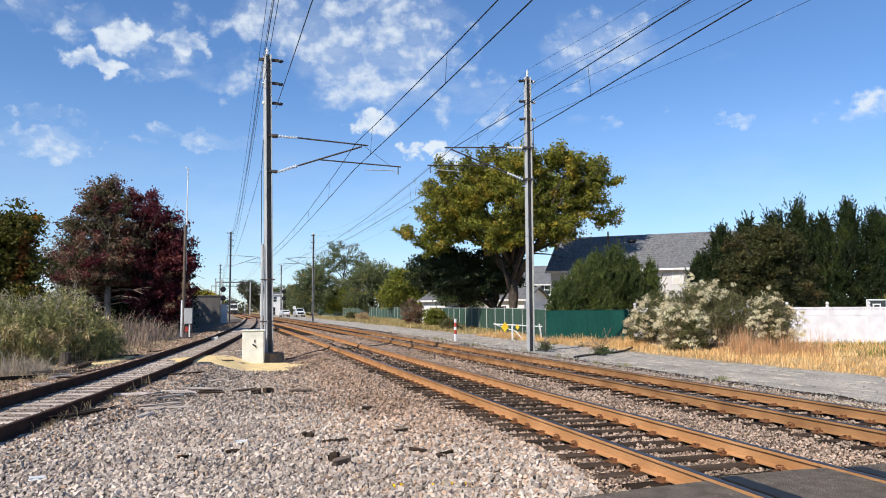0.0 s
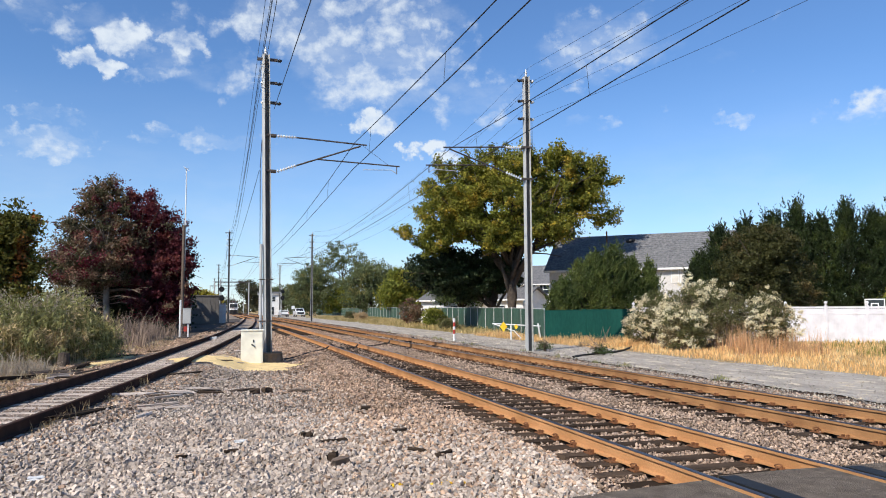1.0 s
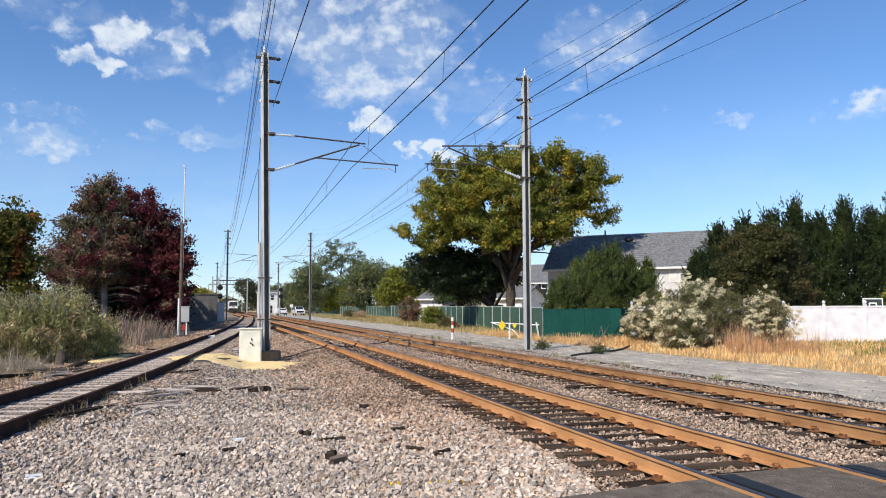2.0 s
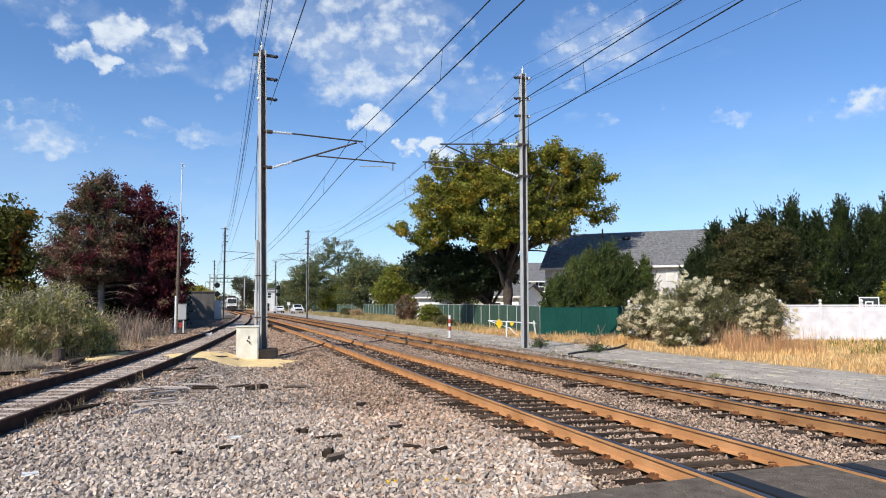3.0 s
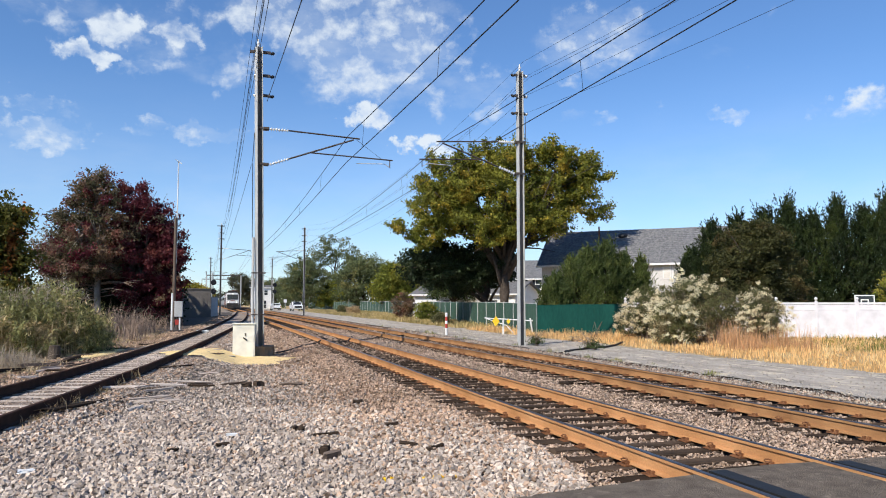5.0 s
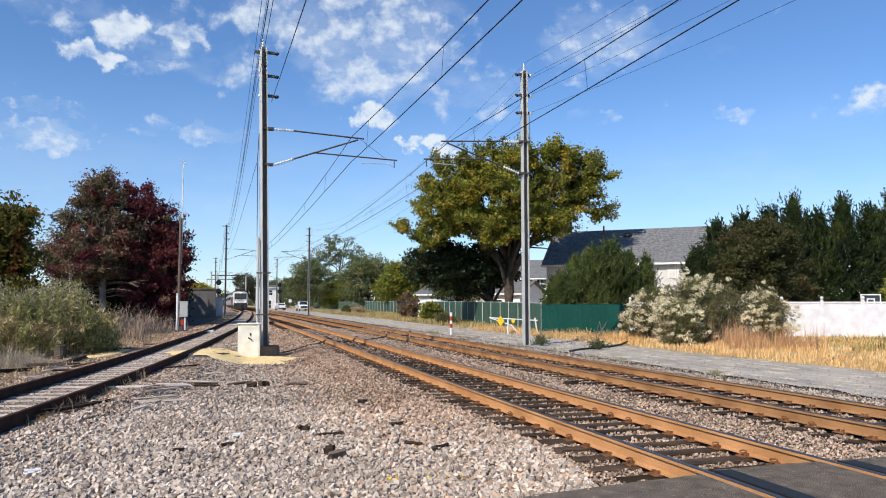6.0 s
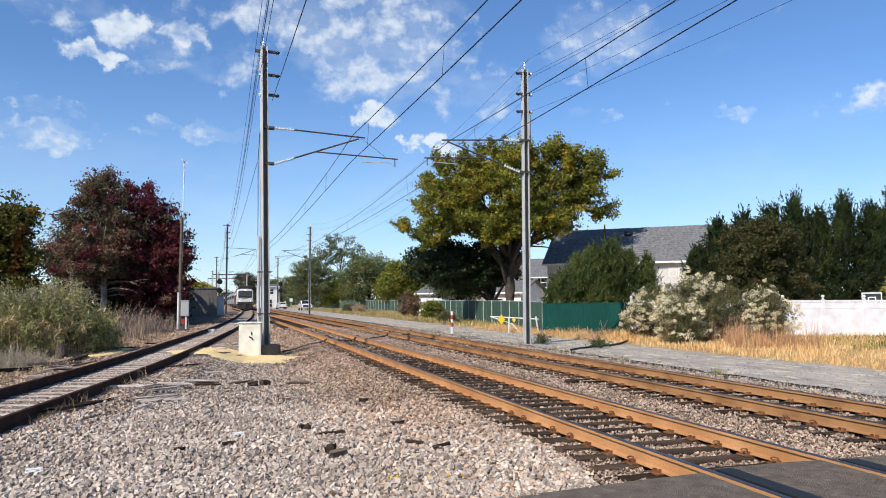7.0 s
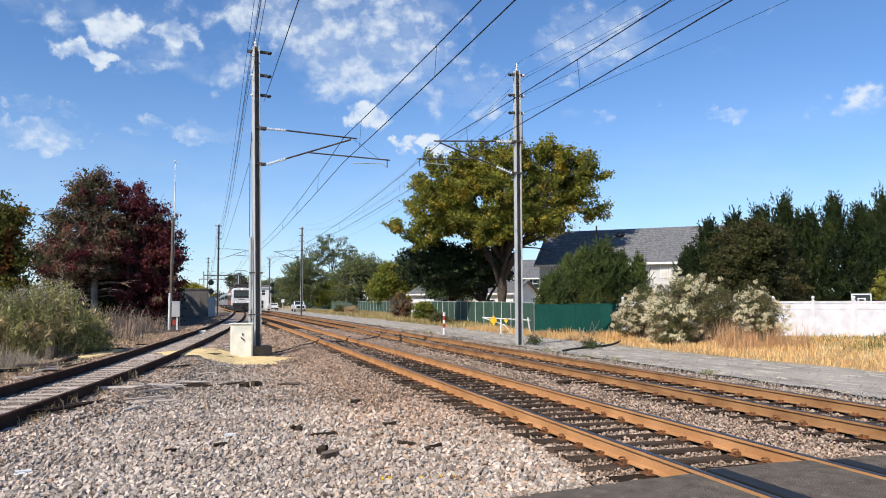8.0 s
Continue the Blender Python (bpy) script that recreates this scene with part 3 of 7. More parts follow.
def build_crossing():
    """Asphalt level crossing, cut by the four rails, level with the rail heads."""
    bm = bmesh.new()
    def edge(x):
        return crossing_edge(x)
    spans = [(-12, 4.34), (4.56, 5.84), (6.06, 8.19), (8.41, 9.69), (9.91, 17.5)]
    for a, b in spans:
        n = max(2, int((b - a) / 0.35))
        pts = [(a + (b - a) * k / n) for k in range(n + 1)]
        top = [bm.verts.new((x, edge(x) + 0.05 * noise.noise((x * 2.1, 0, 0)), -0.012 if 4 < x < 10 else -0.02 - 0.05 * float(smooth(2.4, -1.0, x)))) for x in pts]
        low = [bm.verts.new((v.co.x, v.co.y + 0.05, -0.3)) for v in top]
        back = [bm.verts.new((x, -9.0, -0.012)) for x in pts]
        for k in range(n):
            bm.faces.new((top[k], back[k], back[k + 1], top[k + 1]))
            bm.faces.new((top[k + 1], low[k + 1], low[k], top[k]))
    bmesh.ops.recalc_face_normals(bm, faces=bm.faces)
    for x in (4.6, 6.1, 8.45, 9.95):
        s = tagged(new("flangeway", mesh_of("flangeway", [(x - 0.06, -9, -0.006), (x + 0.13, -9, -0.006), (x + 0.13, 6.35, -0.006), (x - 0.06, 6.35, -0.006), (x - 0.06, -9, -0.12), (x + 0.13, -9, -0.12), (x + 0.13, 6.35, -0.12), (x - 0.06, 6.35, -0.12)],
                                     [(0, 1, 2, 3), (3, 2, 6, 7), (0, 3, 7, 4), (2, 1, 5, 6)], M["black"])), "black rubber flangeway strip beside the rail", "rubber strip", kind="structure")
    me = bpy.data.meshes.new("crossing")
    bm.to_mesh(me)
    bm.free()
    me.materials.append(M["asphalt"])
    return tagged(new("pavement", me), "dark worn asphalt of the level crossing", "pavement", kind="structure")


build_crossing()


# ---------------------------------------------------------------- tracks
RAIL = [(-0.07, -0.180), (0.07, -0.180), (0.07, -0.168), (0.014, -0.150), (0.011, -0.048), (0.036, -0.038), (0.036, -0.006), (0.026, 0.0),
        (-0.026, 0.0), (-0.036, -0.006), (-0.036, -0.038), (-0.011, -0.048), (-0.014, -0.150), (-0.07, -0.168)]


def rail_mesh(centre, off, y0, y1, top, web, head=None):
    """One rail swept along the curve of its track."""
    ys = np.concatenate([np.arange(y0, min(60, y1), 2.0), np.arange(min(60, y1), y1 + 0.01, 6.0)]) if y1 > 60 else np.arange(y0, y1 + 0.01, 2.0)
    v, f, k = [], [], len(RAIL)
    for y in ys:
        x = float(centre(y)) + off
        v += [(x + a, y, top + b + float(rise(y))) for a, b in RAIL]
    mi = []
    for j in range(len(ys) - 1):
        for i in range(k):
            f.append((j * k + i, j * k + (i + 1) % k, (j + 1) * k + (i + 1) % k, (j + 1) * k + i))
            mi.append(1 if i in (6, 7, 8) else 0)
    me = mesh_of("rail", v, f, web)
    me.materials.append(head or M["rail_head"])
    me.polygons.foreach_set("material_index", mi)
    bm = bmesh.new()
    bm.from_mesh(me)
    bmesh.ops.recalc_face_normals(bm, faces=bm.faces)
    bm.to_mesh(me)
    bm.free()
    return me


def tie_mesh(seed, material, w=0.115, half=1.3, h=0.16):
    rnd = random.Random(seed)
    bm = boxm(-half, half, -w, w, -h, 0, bevel=0.012)
    for v in bm.verts:
        v.co.x += rnd.uniform(-0.03, 0.03)
        v.co.y += rnd.uniform(-0.012, 0.012)
        v.co.z += rnd.uniform(-0.012, 0.004)
    me = bpy.data.meshes.new("tie")
    bm.to_mesh(me)
    bm.free()
    me.materials.append(material)
    return me


def spike_mesh():
    """Tie plate with its spikes and spring clips."""
    bm = boxm(-0.15, 0.15, -0.09, 0.09, 0.0, 0.014)
    for sx in (-1, 1):
        box(bm, sx * 0.085 - 0.02, sx * 0.085 + 0.02, -0.05, -0.02, 0.0, 0.05)
        box(bm, sx * 0.085 - 0.02, sx * 0.085 + 0.02, 0.03, 0.06, 0.0, 0.045)
    me = bpy.data.meshes.new("tie_plate")
    bm.to_mesh(me)
    bm.free()
    me.materials.append(M["rust"])
    return me


def clip_mesh():
    bm = bmesh.new()
    chain(bm, [(0.095 + 0.028 * math.cos(a), 0.05 * math.sin(a), 0.03 + 0.035 * math.sin(a / 2)) for a in np.linspace(0, 5.2, 9)], 0.010, n=5)
    me = bpy.data.meshes.new("rail_clip")
    bm.to_mesh(me)
    bm.free()
    me.materials.append(M["rust"])
    return me


def build_track(label, centre, y0, y1, top, web, tie_mat, tie_lift, spacing, seed, tie_stop, rough=0.0):
    tr = thing("railway_track", Matrix.Identity(4), label, "railway track", "railway tracks", "structure")
    for off in (-0.753, 0.753):
        part("rail", rail_mesh(centre, off, y0, y1, top, web, M["rail_dark"] if seed == 3 else None), web, tr, "rusty steel rail with a worn head")
    rnd = random.Random(seed)
    meshes = [tie_mesh(seed * 10 + k, tie_mat, *((0.085, 1.3 + 0.06 * (k % 3)) if seed == 3 else (0.115, 1.3))) for k in range(6)]
    plate, clip = spike_mesh(), clip_mesh()
    y, tops = 6.0 if seed < 3 else 4.0, top - 0.194
    while y < tie_stop:
        x = float(centre(y))
        slope = float(centre(y + 0.5)) - float(centre(y - 0.5))
        t = part("tie", rnd.choice(meshes), None, tr)
        t.matrix_basis = pose(x + rnd.uniform(-0.05, 0.05), y, tops + tie_lift + float(rise(y)), 0, rnd.uniform(-0.4, 0.4), -math.degrees(math.atan(slope)) + rnd.uniform(-1.2, 1.2))
        if y < 34 and seed < 3:
            for off in (-0.753, 0.753):
                p = part("tie_plate", plate, None, tr)
                p.matrix_basis = pose(x + off, y, top - 0.194 + float(rise(y)))
            if y < 12:
                for off in (-0.753, 0.753):
                    p = part("rail_clip", clip, None, tr)
                    p.matrix_basis = pose(x + off, y + 0.02, top - 0.19 + float(rise(y)), 0, 0, 180 if rnd.random() < 0.5 else 0)
        y += spacing + rnd.uniform(-rough, rough)
    # the ties beyond, joined
    v, f = [], []
    box_f = [(0, 1, 2, 3), (4, 7, 6, 5), (0, 4, 5, 1), (1, 5, 6, 2), (2, 6, 7, 3), (3, 7, 4, 0)]
    while y < min(y1, 190):
        x, z = float(centre(y)), tops + tie_lift + float(rise(y))
        b0 = len(v)
        v += [(x + a, y + b, z + c) for c in (0, -0.15) for a, b in ((-1.3, -0.11), (1.3, -0.11), (1.3, 0.11), (-1.3, 0.11))]
        f += [tuple(b0 + i for i in q) for q in box_f]
        y += spacing
    part("far_ties", mesh_of("far_ties", v, f, tie_mat), tie_mat, tr)["kind"] = "stuff"
    return tr


track_a = build_track("rust-orange main track on dark wooden ties", lambda y: main_x(y), -10, 420, 0.0, M["rail_rust"], M["tie"], 0.0, 0.53, 1, 70, 0.05)
track_b = build_track("rust-orange second main track on dark wooden ties", lambda y: main_x(y, 9.05), -10, 420, 0.0, M["rail_brown"], M["tie"], -0.012, 0.53, 2, 70, 0.05)
track_c = build_track("old dark siding track on grey weathered ties", siding_x, -14, TURNOUT, 0.10, M["rail_dark"], M["tie_grey"], 0.01, 0.58, 3, 70, 0.09)


# ---------------------------------------------------------------- stones
def stone_unit(seed):
    rnd = random.Random(seed)
    bm = bmesh.new()
    bmesh.ops.create_cube(bm, size=1.6)
    for v in bm.verts:
        v.co = Vector((v.co.x * rnd.uniform(0.6, 1.25), v.co.y * rnd.uniform(0.5, 1.0), v.co.z * rnd.uniform(0.35, 0.8)))
    bmesh.ops.triangulate(bm, faces=bm.faces[:])
    bm.verts.ensure_lookup_table()
    bm.faces.ensure_lookup_table()
    v = np.array([x.co[:] for x in bm.verts])
    f = np.array([[x.index for x in q.verts] for q in bm.faces])
    bm.free()
    return v, f


def small_unit(seed):
    rnd = random.Random(seed)
    v = np.array([(1, 0.1, -0.2), (0, 0.85, -0.2), (-1, -0.1, -0.2), (0, -0.8, -0.2), (0.15, 0.1, 0.62)]) * [[rnd.uniform(0.7, 1.25)] for _ in range(5)]
    return v, np.array([(0, 1, 4), (1, 2, 4), (2, 3, 4), (3, 0, 4)])


UNITS = [stone_unit(k) for k in range(6)]
SMALL = [small_unit(k) for k in range(6)]


def scatter(rs, pts, sizes, sink=0.25, units=UNITS):
    """Joined stones at the points (n, 3)."""
    V, F, base = [], [], 0
    for k, (uv, uf) in enumerate(units):
        sel = np.arange(len(pts)) % len(units) == k
        p, s = pts[sel], sizes[sel]
        n = len(p)
        if n == 0:
            continue
        q = rs.normal(size=(n, 4)) * [1, 0.75, 0.75, 1]
        q /= np.linalg.norm(q, axis=1)[:, None]
        w, x, y, z = q.T
        R = np.stack([np.stack([1 - 2 * (y * y + z * z), 2 * (x * y - z * w), 2 * (x * z + y * w)], -1),
                      np.stack([2 * (x * y + z * w), 1 - 2 * (x * x + z * z), 2 * (y * z - x * w)], -1),
                      np.stack([2 * (x * z - y * w), 2 * (y * z + x * w), 1 - 2 * (x * x + y * y)], -1)], 1)
        vv = np.einsum("nij,vj->nvi", R, uv) * s[:, None, None] + p[:, None, :] + [0, 0, 0]
        vv[..., 2] += (s * (0.6 - sink))[:, None]
        V.append(vv.reshape(-1, 3))
        F.append((uf[None] + (np.arange(n) * len(uv))[:, None, None] + base).reshape(-1, 3))
        base += n * len(uv)
    return np.concatenate(V), np.concatenate(F)


def build_stones():
    rs = np.random.RandomState(4)
    # open ballast, thinning out with distance
    n = 230000
    y = 4.6 + 42 * rs.rand(n) ** 1.55
    x = rs.uniform(-5.5, 4.4, n) * (0.5 + 0.5 * np.clip((y - 4) / 8, 0, 1)) + 0.4
    d, s = x - main_x(y), x - np.interp(y, SIDING_Y, SIDING_X)
    ok = (d < -1.22) & (s > 1.0) & (y > crossing_edge(x) + 0.02 * rs.normal(size=n)) & (rs.rand(n) < np.where(s < 2.0, 0.6, 1)) & (rs.rand(n) < np.clip(1.35 - y / 60, 0, 1))
    x, y, d = x[ok], y[ok], d[ok]
    size = (0.011 + 0.019 * rs.rand(len(x)) ** 1.4) * (1.0 + 0.028 * y)
    pts = np.stack([x, y, ground_z(x, y) + rs.uniform(-0.03, 0.028, len(x))], -1)
    brown = rs.rand(len(x)) < np.clip((d + 5.0) / 2.6, 0.08, 0.92) * np.clip((y - 6) / 6, 0.3, 1)
    near = np.where(~brown & (np.abs(x - 1.2) < 1.3))[0]
    near = near[np.argsort(y[near])][:300]
    rest = np.ones(len(x), bool)
    rest[near] = False
    a, b = rest & ~brown, brown
    for sel, key, name in ((a, "stone", "loose_stones"), (b, "stone_brown", "stained_stones")):
        for band, un in ((y < 13.0, UNITS), (y >= 13.0, SMALL)):
            v, f = scatter(rs, pts[sel & band], size[sel & band], units=un)
            part(name, raw(name, v, f, M[key]), None, ground)["kind"] = "stuff"
    units = []
    for k in range(6):
        units.append(mesh_of("stone", UNITS[k][0], UNITS[k][1].tolist(), M["stone"]))
    for j, i in enumerate(near):
        o = part("stone", units[j % 6], None, ground)
        o.matrix_basis = Matrix.LocRotScale(pts[i] + [0, 0, size[i] * 0.3], Euler((rs.uniform(-0.4, 0.4), rs.uniform(-0.4, 0.4), rs.uniform(0, 6))), [float(size[i])] * 3)
    # between and beside the rails of the main tracks
    n = 120000
    y = 6.1 + 46 * rs.rand(n) ** 1.7
    x = rs.uniform(3.4, 11.6, n)
    d = x - main_x(y)
    keep = np.ones(n, bool)
    for c in (0.0, 3.85):
        for r in (-0.753, 0.753):
            keep &= np.abs(d - c - r) > 0.09
    inside = (np.abs(d) < 1.3) | (np.abs(d - 3.85) < 1.3)
    ph = ((y - 6.0) / 0.53) % 1
    keep &= ~(inside & ((ph < 0.26) | (ph > 0.74)))
    x, y = x[keep], y[keep]
    size = rs.uniform(0.014, 0.030, len(x)) * (1 + 0.022 * y)
    v, f = scatter(rs, np.stack([x, y, ground_z(x, y) + rs.uniform(-0.01, 0.03, len(x))], -1), size, 0.3, SMALL)
    # two sprayed survey marks
    for mx, my in ((1.48, 7.1), (1.98, 7.02)):
        a = rs.normal(size=(12, 2)) * [0.06, 0.025] + [mx, my]
        vy, fy = scatter(rs, np.stack([a[:, 0], a[:, 1], ground_z(a[:, 0], a[:, 1]) + 0.02], -1), rs.uniform(0.012, 0.02, 12))
        part("painted_stones", raw("painted_stones", vy, fy, M["yellow"]), None, ground, "stones sprayed with yellow paint")["kind"] = "stuff"
    # loose chips on the road and beside the siding
    m = 7000
    y2 = 10 + 40 * rs.rand(m) ** 1.3
    x2 = main_x(y2) + 6.0 + rs.rand(m) ** 1.8 * 5.4
    sz = rs.uniform(0.012, 0.03, m) * (1 + 0.012 * y2)
    v2, f2 = scatter(rs, np.stack([x2, y2, ground_z(x2, y2) + 0.03], -1), sz, 0.3, SMALL)
    part("road_chips", raw("road_chips", v2, f2, M["road"]), None, road)["kind"] = "stuff"
    m = 24000
    y4 = rs.uniform(40, 95, m)
    lo4, hi4 = np.interp(y4, SIDING_Y, SIDING_X) - 2.5, main_x(y4) + 6.5
    x4 = lo4 + (hi4 - lo4) * rs.rand(m)
    clear = np.ones(m, bool)
    for c in (0.0, 3.85):
        clear &= np.abs(x4 - main_x(y4) - c) > 1.35
    clear &= np.abs(x4 - np.interp(y4, SIDING_Y, SIDING_X)) > 1.3
    v4, f4 = scatter(rs, np.stack([x4, y4, ground_z(x4, y4)], -1)[clear], rs.uniform(0.04, 0.085, m)[clear], 0.3, SMALL)
    part("far_ballast", raw("far_ballast", v4, f4, M["stone_brown"]), None, ground)["kind"] = "stuff"
    m = 20000
    y3 = 10 + 39 * rs.rand(m)
    x3 = np.interp(y3, SIDING_Y, SIDING_X) + np.where(rs.rand(m) < 0.6, rs.uniform(-3.2, -0.9, m), rs.uniform(0.9, 1.7, m))
    sz = rs.uniform(0.015, 0.035, m) * (1 + 0.012 * y3)
    v3, f3 = scatter(rs, np.stack([x3, y3, ground_z(x3, y3)], -1), sz, 0.3, SMALL)
    m = 16000
    y5 = 9 + 50 * rs.rand(m) ** 1.3
    s5 = rs.uniform(-1.45, 1.45, m)
    ok5 = np.abs(np.abs(s5) - 0.753) > 0.09
    x5 = np.interp(y5, SIDING_Y, SIDING_X) + s5
    v5, f5 = scatter(rs, np.stack([x5, y5, ground_z(x5, y5) - 0.004], -1)[ok5], (rs.uniform(0.012, 0.026, m) * (1 + 0.015 * y5))[ok5], 0.35, SMALL)
    part("siding_stones", raw("siding_stones", v5, f5, M["stone"]), None, ground)["kind"] = "stuff"
    part("siding_ballast", raw("siding_ballast", v3, f3, M["stone_brown"]), None, ground)["kind"] = "stuff"
    part("track_ballast", raw("track_ballast", v, f, M["stone_track"]), None, ground)["kind"] = "stuff"


build_stones()


# ---------------------------------------------------------------- clouds
CLOUDS = [(10.3, 19.9, 10.0, 7.5, 0.62),
          (2.9, 21.1, 5.5, 3.0, 0.62),
          (17.0, 16.7, 7.5, 5.5, 0.36),
          (28.0, 19.6, 6.5, 4.3, 0.5),
          (-8.1, 19.3, 3.0, 1.6, 0.85),
          (-10.2, 17.3, 3.1, 1.0, 0.85),
          (-3.8, 18.9, 2.5, 1.4, 0.7),
          (-0.2, 17.3, 3.0, 2.5, 0.45),
          (-6.7, 16.8, 3.0, 1.3, 0.45),
          (-13.0, 13.4, 3.5, 1.1, 0.45),
          (-13.1, 11.3, 5.5, 2.0, 0.6),
          (-3.1, 12.4, 7.5, 1.1, 0.5),
          (10.3, 14.1, 2.9, 1.3, 1.0),
          (14.2, 12.4, 2.1, 0.8, 0.8),
          (16.3, 11.8, 1.7, 0.9, 0.8),
          (37.6, 13.4, 3.0, 0.9, 0.5),
          (45.3, 13.1, 4.8, 1.5, 0.55),
          (-12.2, 19.9, 6.5, 2.0, 0.4),
          (27.5, 13.9, 3.5, 1.1, 0.35),
          (-4.5, 18.5, 11.0, 4.0, 0.36)]


def build_clouds():
    """Broken puffs of cloud on a far dome; its map runs in degrees of bearing and height."""
    m = bpy.data.materials.new("high_clouds")
    m.use_nodes = True
    n, l = m.node_tree.nodes, m.node_tree.links
    n.remove(n["Principled BSDF"])
    tc = n.new("ShaderNodeTexCoord")

    def tex(scale, sx, sy, detail, rough, warp=0.0):
        mp, t = n.new("ShaderNodeMapping"), n.new("ShaderNodeTexNoise")
        mp.inputs["Scale"].default_value = (sx, sy, 1)
        t.inputs["Scale"].default_value, t.inputs["Detail"].default_value, t.inputs["Roughness"].default_value, t.inputs["Distortion"].default_value = scale, detail, rough, warp
        l.new(tc.outputs["UV"], mp.inputs["Vector"])
        l.new(mp.outputs[0], t.inputs["Vector"])
        return t.outputs["Fac"]

    def op(kind, a, b, clamp=False):
        q = n.new("ShaderNodeMath")
        q.operation = kind
        q.use_clamp = clamp
        for k, v in enumerate((a, b)):
            if isinstance(v, (int, float)):
                q.inputs[k].default_value = v
            else:
                l.new(v, q.inputs[k])
        return q.outputs[0]

    def step(v, low, high, top=1.0):
        r = n.new("ShaderNodeMapRange")
        r.interpolation_type = "SMOOTHSTEP"
        r.inputs["From Min"].default_value, r.inputs["From Max"].default_value, r.inputs["To Max"].default_value = low, high, top
        l.new(v, r.inputs["Value"])
        return r.outputs[0]

    drift, shift, bent = n.new("ShaderNodeTexNoise"), n.new("ShaderNodeVectorMath"), n.new("ShaderNodeVectorMath")
    drift.inputs["Scale"].default_value, drift.inputs["Detail"].default_value, drift.inputs["Roughness"].default_value = 0.45, 5, 0.6
    l.new(tc.outputs["UV"], drift.inputs["Vector"])
    shift.operation, bent.operation = "MULTIPLY_ADD", "ADD"
    shift.inputs[1].default_value, shift.inputs[2].default_value = (6.0, 3.4, 0), (-3.0, -1.7, 0)
    l.new(drift.outputs["Color"], shift.inputs[0])
    l.new(shift.outputs[0], bent.inputs[0])
    l.new(tc.outputs["UV"], bent.inputs[1])
    gather = 0.0
    for az, el, ra, re, w in CLOUDS:
        mp, g = n.new("ShaderNodeMapping"), n.new("ShaderNodeTexGradient")
        g.gradient_type = "SPHERICAL"
        mp.inputs["Scale"].default_value, mp.inputs["Location"].default_value = (1 / ra, 1 / re, 1), (-az / ra, -el / re, 0)
        l.new(bent.outputs[0], mp.inputs["Vector"])
        l.new(mp.outputs[0], g.inputs["Vector"])
        gather = op("MAXIMUM", gather, step(g.outputs["Fac"], 0.0, 0.6, w))
    grain = op("ADD", op("MULTIPLY", tex(0.36, 1.0, 1.25, 2, 0.45, 0.15), 0.62), op("MULTIPLY", tex(1.1, 1.0, 1.2, 6, 0.6, 0.2), 0.38))
    puffs = op("MULTIPLY", step(op("ADD", grain, op("MULTIPLY", gather, 0.42)), 0.62, 0.95), 0.93)
    veil = op("MULTIPLY", step(op("ADD", tex(0.22, 0.7, 1.3, 6, 0.62), op("MULTIPLY", gather, 0.6)), 0.6, 1.1), 0.34)
    grad = n.new("ShaderNodeSeparateXYZ")
    l.new(tc.outputs["UV"], grad.inputs[0])
    # Horizon haze: a pale glow painted low on the cloud dome
    low = op("MULTIPLY", step(op("MULTIPLY", grad.outputs["Y"], -1.0), -18.0, 0.0, 0.42), op("ADD", step(tex(0.25, 0.35, 1.0, 5, 0.6), 0.35, 0.75, 0.55), 0.45))
    cover = op("MAXIMUM", op("MAXIMUM", puffs, veil), low)
    em, tr, mix = n.new("ShaderNodeEmission"), n.new("ShaderNodeBsdfTransparent"), n.new("ShaderNodeMixShader")
    em.inputs["Color"].default_value = (0.84, 0.92, 1.0, 1)
    em.inputs["Strength"].default_value = 0.88
    l.new(cover, mix.inputs[0])
    l.new(tr.outputs[0], mix.inputs[1])
    l.new(em.outputs[0], mix.inputs[2])
    l.new(mix.outputs[0], n["Material Output"].inputs["Surface"])
    azs, els, R = np.arange(-40, 81, 3.0), np.arange(0.0, 55, 3.0), 3000
    v = [(R * math.sin(radians(a)) * math.cos(radians(e)), R * math.cos(radians(a)) * math.cos(radians(e)), R * math.sin(radians(e))) for e in els for a in azs]
    w = len(azs)
    f = [(j * w + k, j * w + k + 1, (j + 1) * w + k + 1, (j + 1) * w + k) for j in range(len(els) - 1) for k in range(w - 1)]
    me = mesh_of("clouds", v, f, m, True)
    uv = me.uv_layers.new(name="bearing")
    for lp in me.loops:
        uv.data[lp.index].uv = (azs[lp.vertex_index % w], els[lp.vertex_index // w])
    ob = new("backdrop_clouds", me)
    return tagged(ob, "broken white high clouds drifting over a blue sky", "clouds", kind="structure")


clouds = build_clouds()


# ---------------------------------------------------------------- plants
def leaf_mesh(name, rs, centres, size, material, lean=None, long=1.6, droop=0.0):
    """Small folded leaves (two triangles each) at the points; long: length over width."""
    n = len(centres)
    a = rs.normal(size=(n, 3))
    if lean is not None:
        a = a * 0.6 + lean
    a /= np.linalg.norm(a, axis=1)[:, None] + 1e-9
    b = np.cross(a, rs.normal(size=(n, 3)))
    b /= np.linalg.norm(b, axis=1)[:, None] + 1e-9
    c = np.cross(a, b)
    s = (size * rs.uniform(0.6, 1.3, n))[:, None]
    v = np.stack([centres - a * s * 0.5, centres + b * s * 0.5 / long + c * s * 0.12, centres + a * s * 0.5, centres - b * s * 0.5 / long + c * s * 0.12], 1)
    f = (np.arange(n) * 4)[:, None] + np.array([[0, 1, 2, 3]])
    return raw(name, v.reshape(-1, 3), f, material)


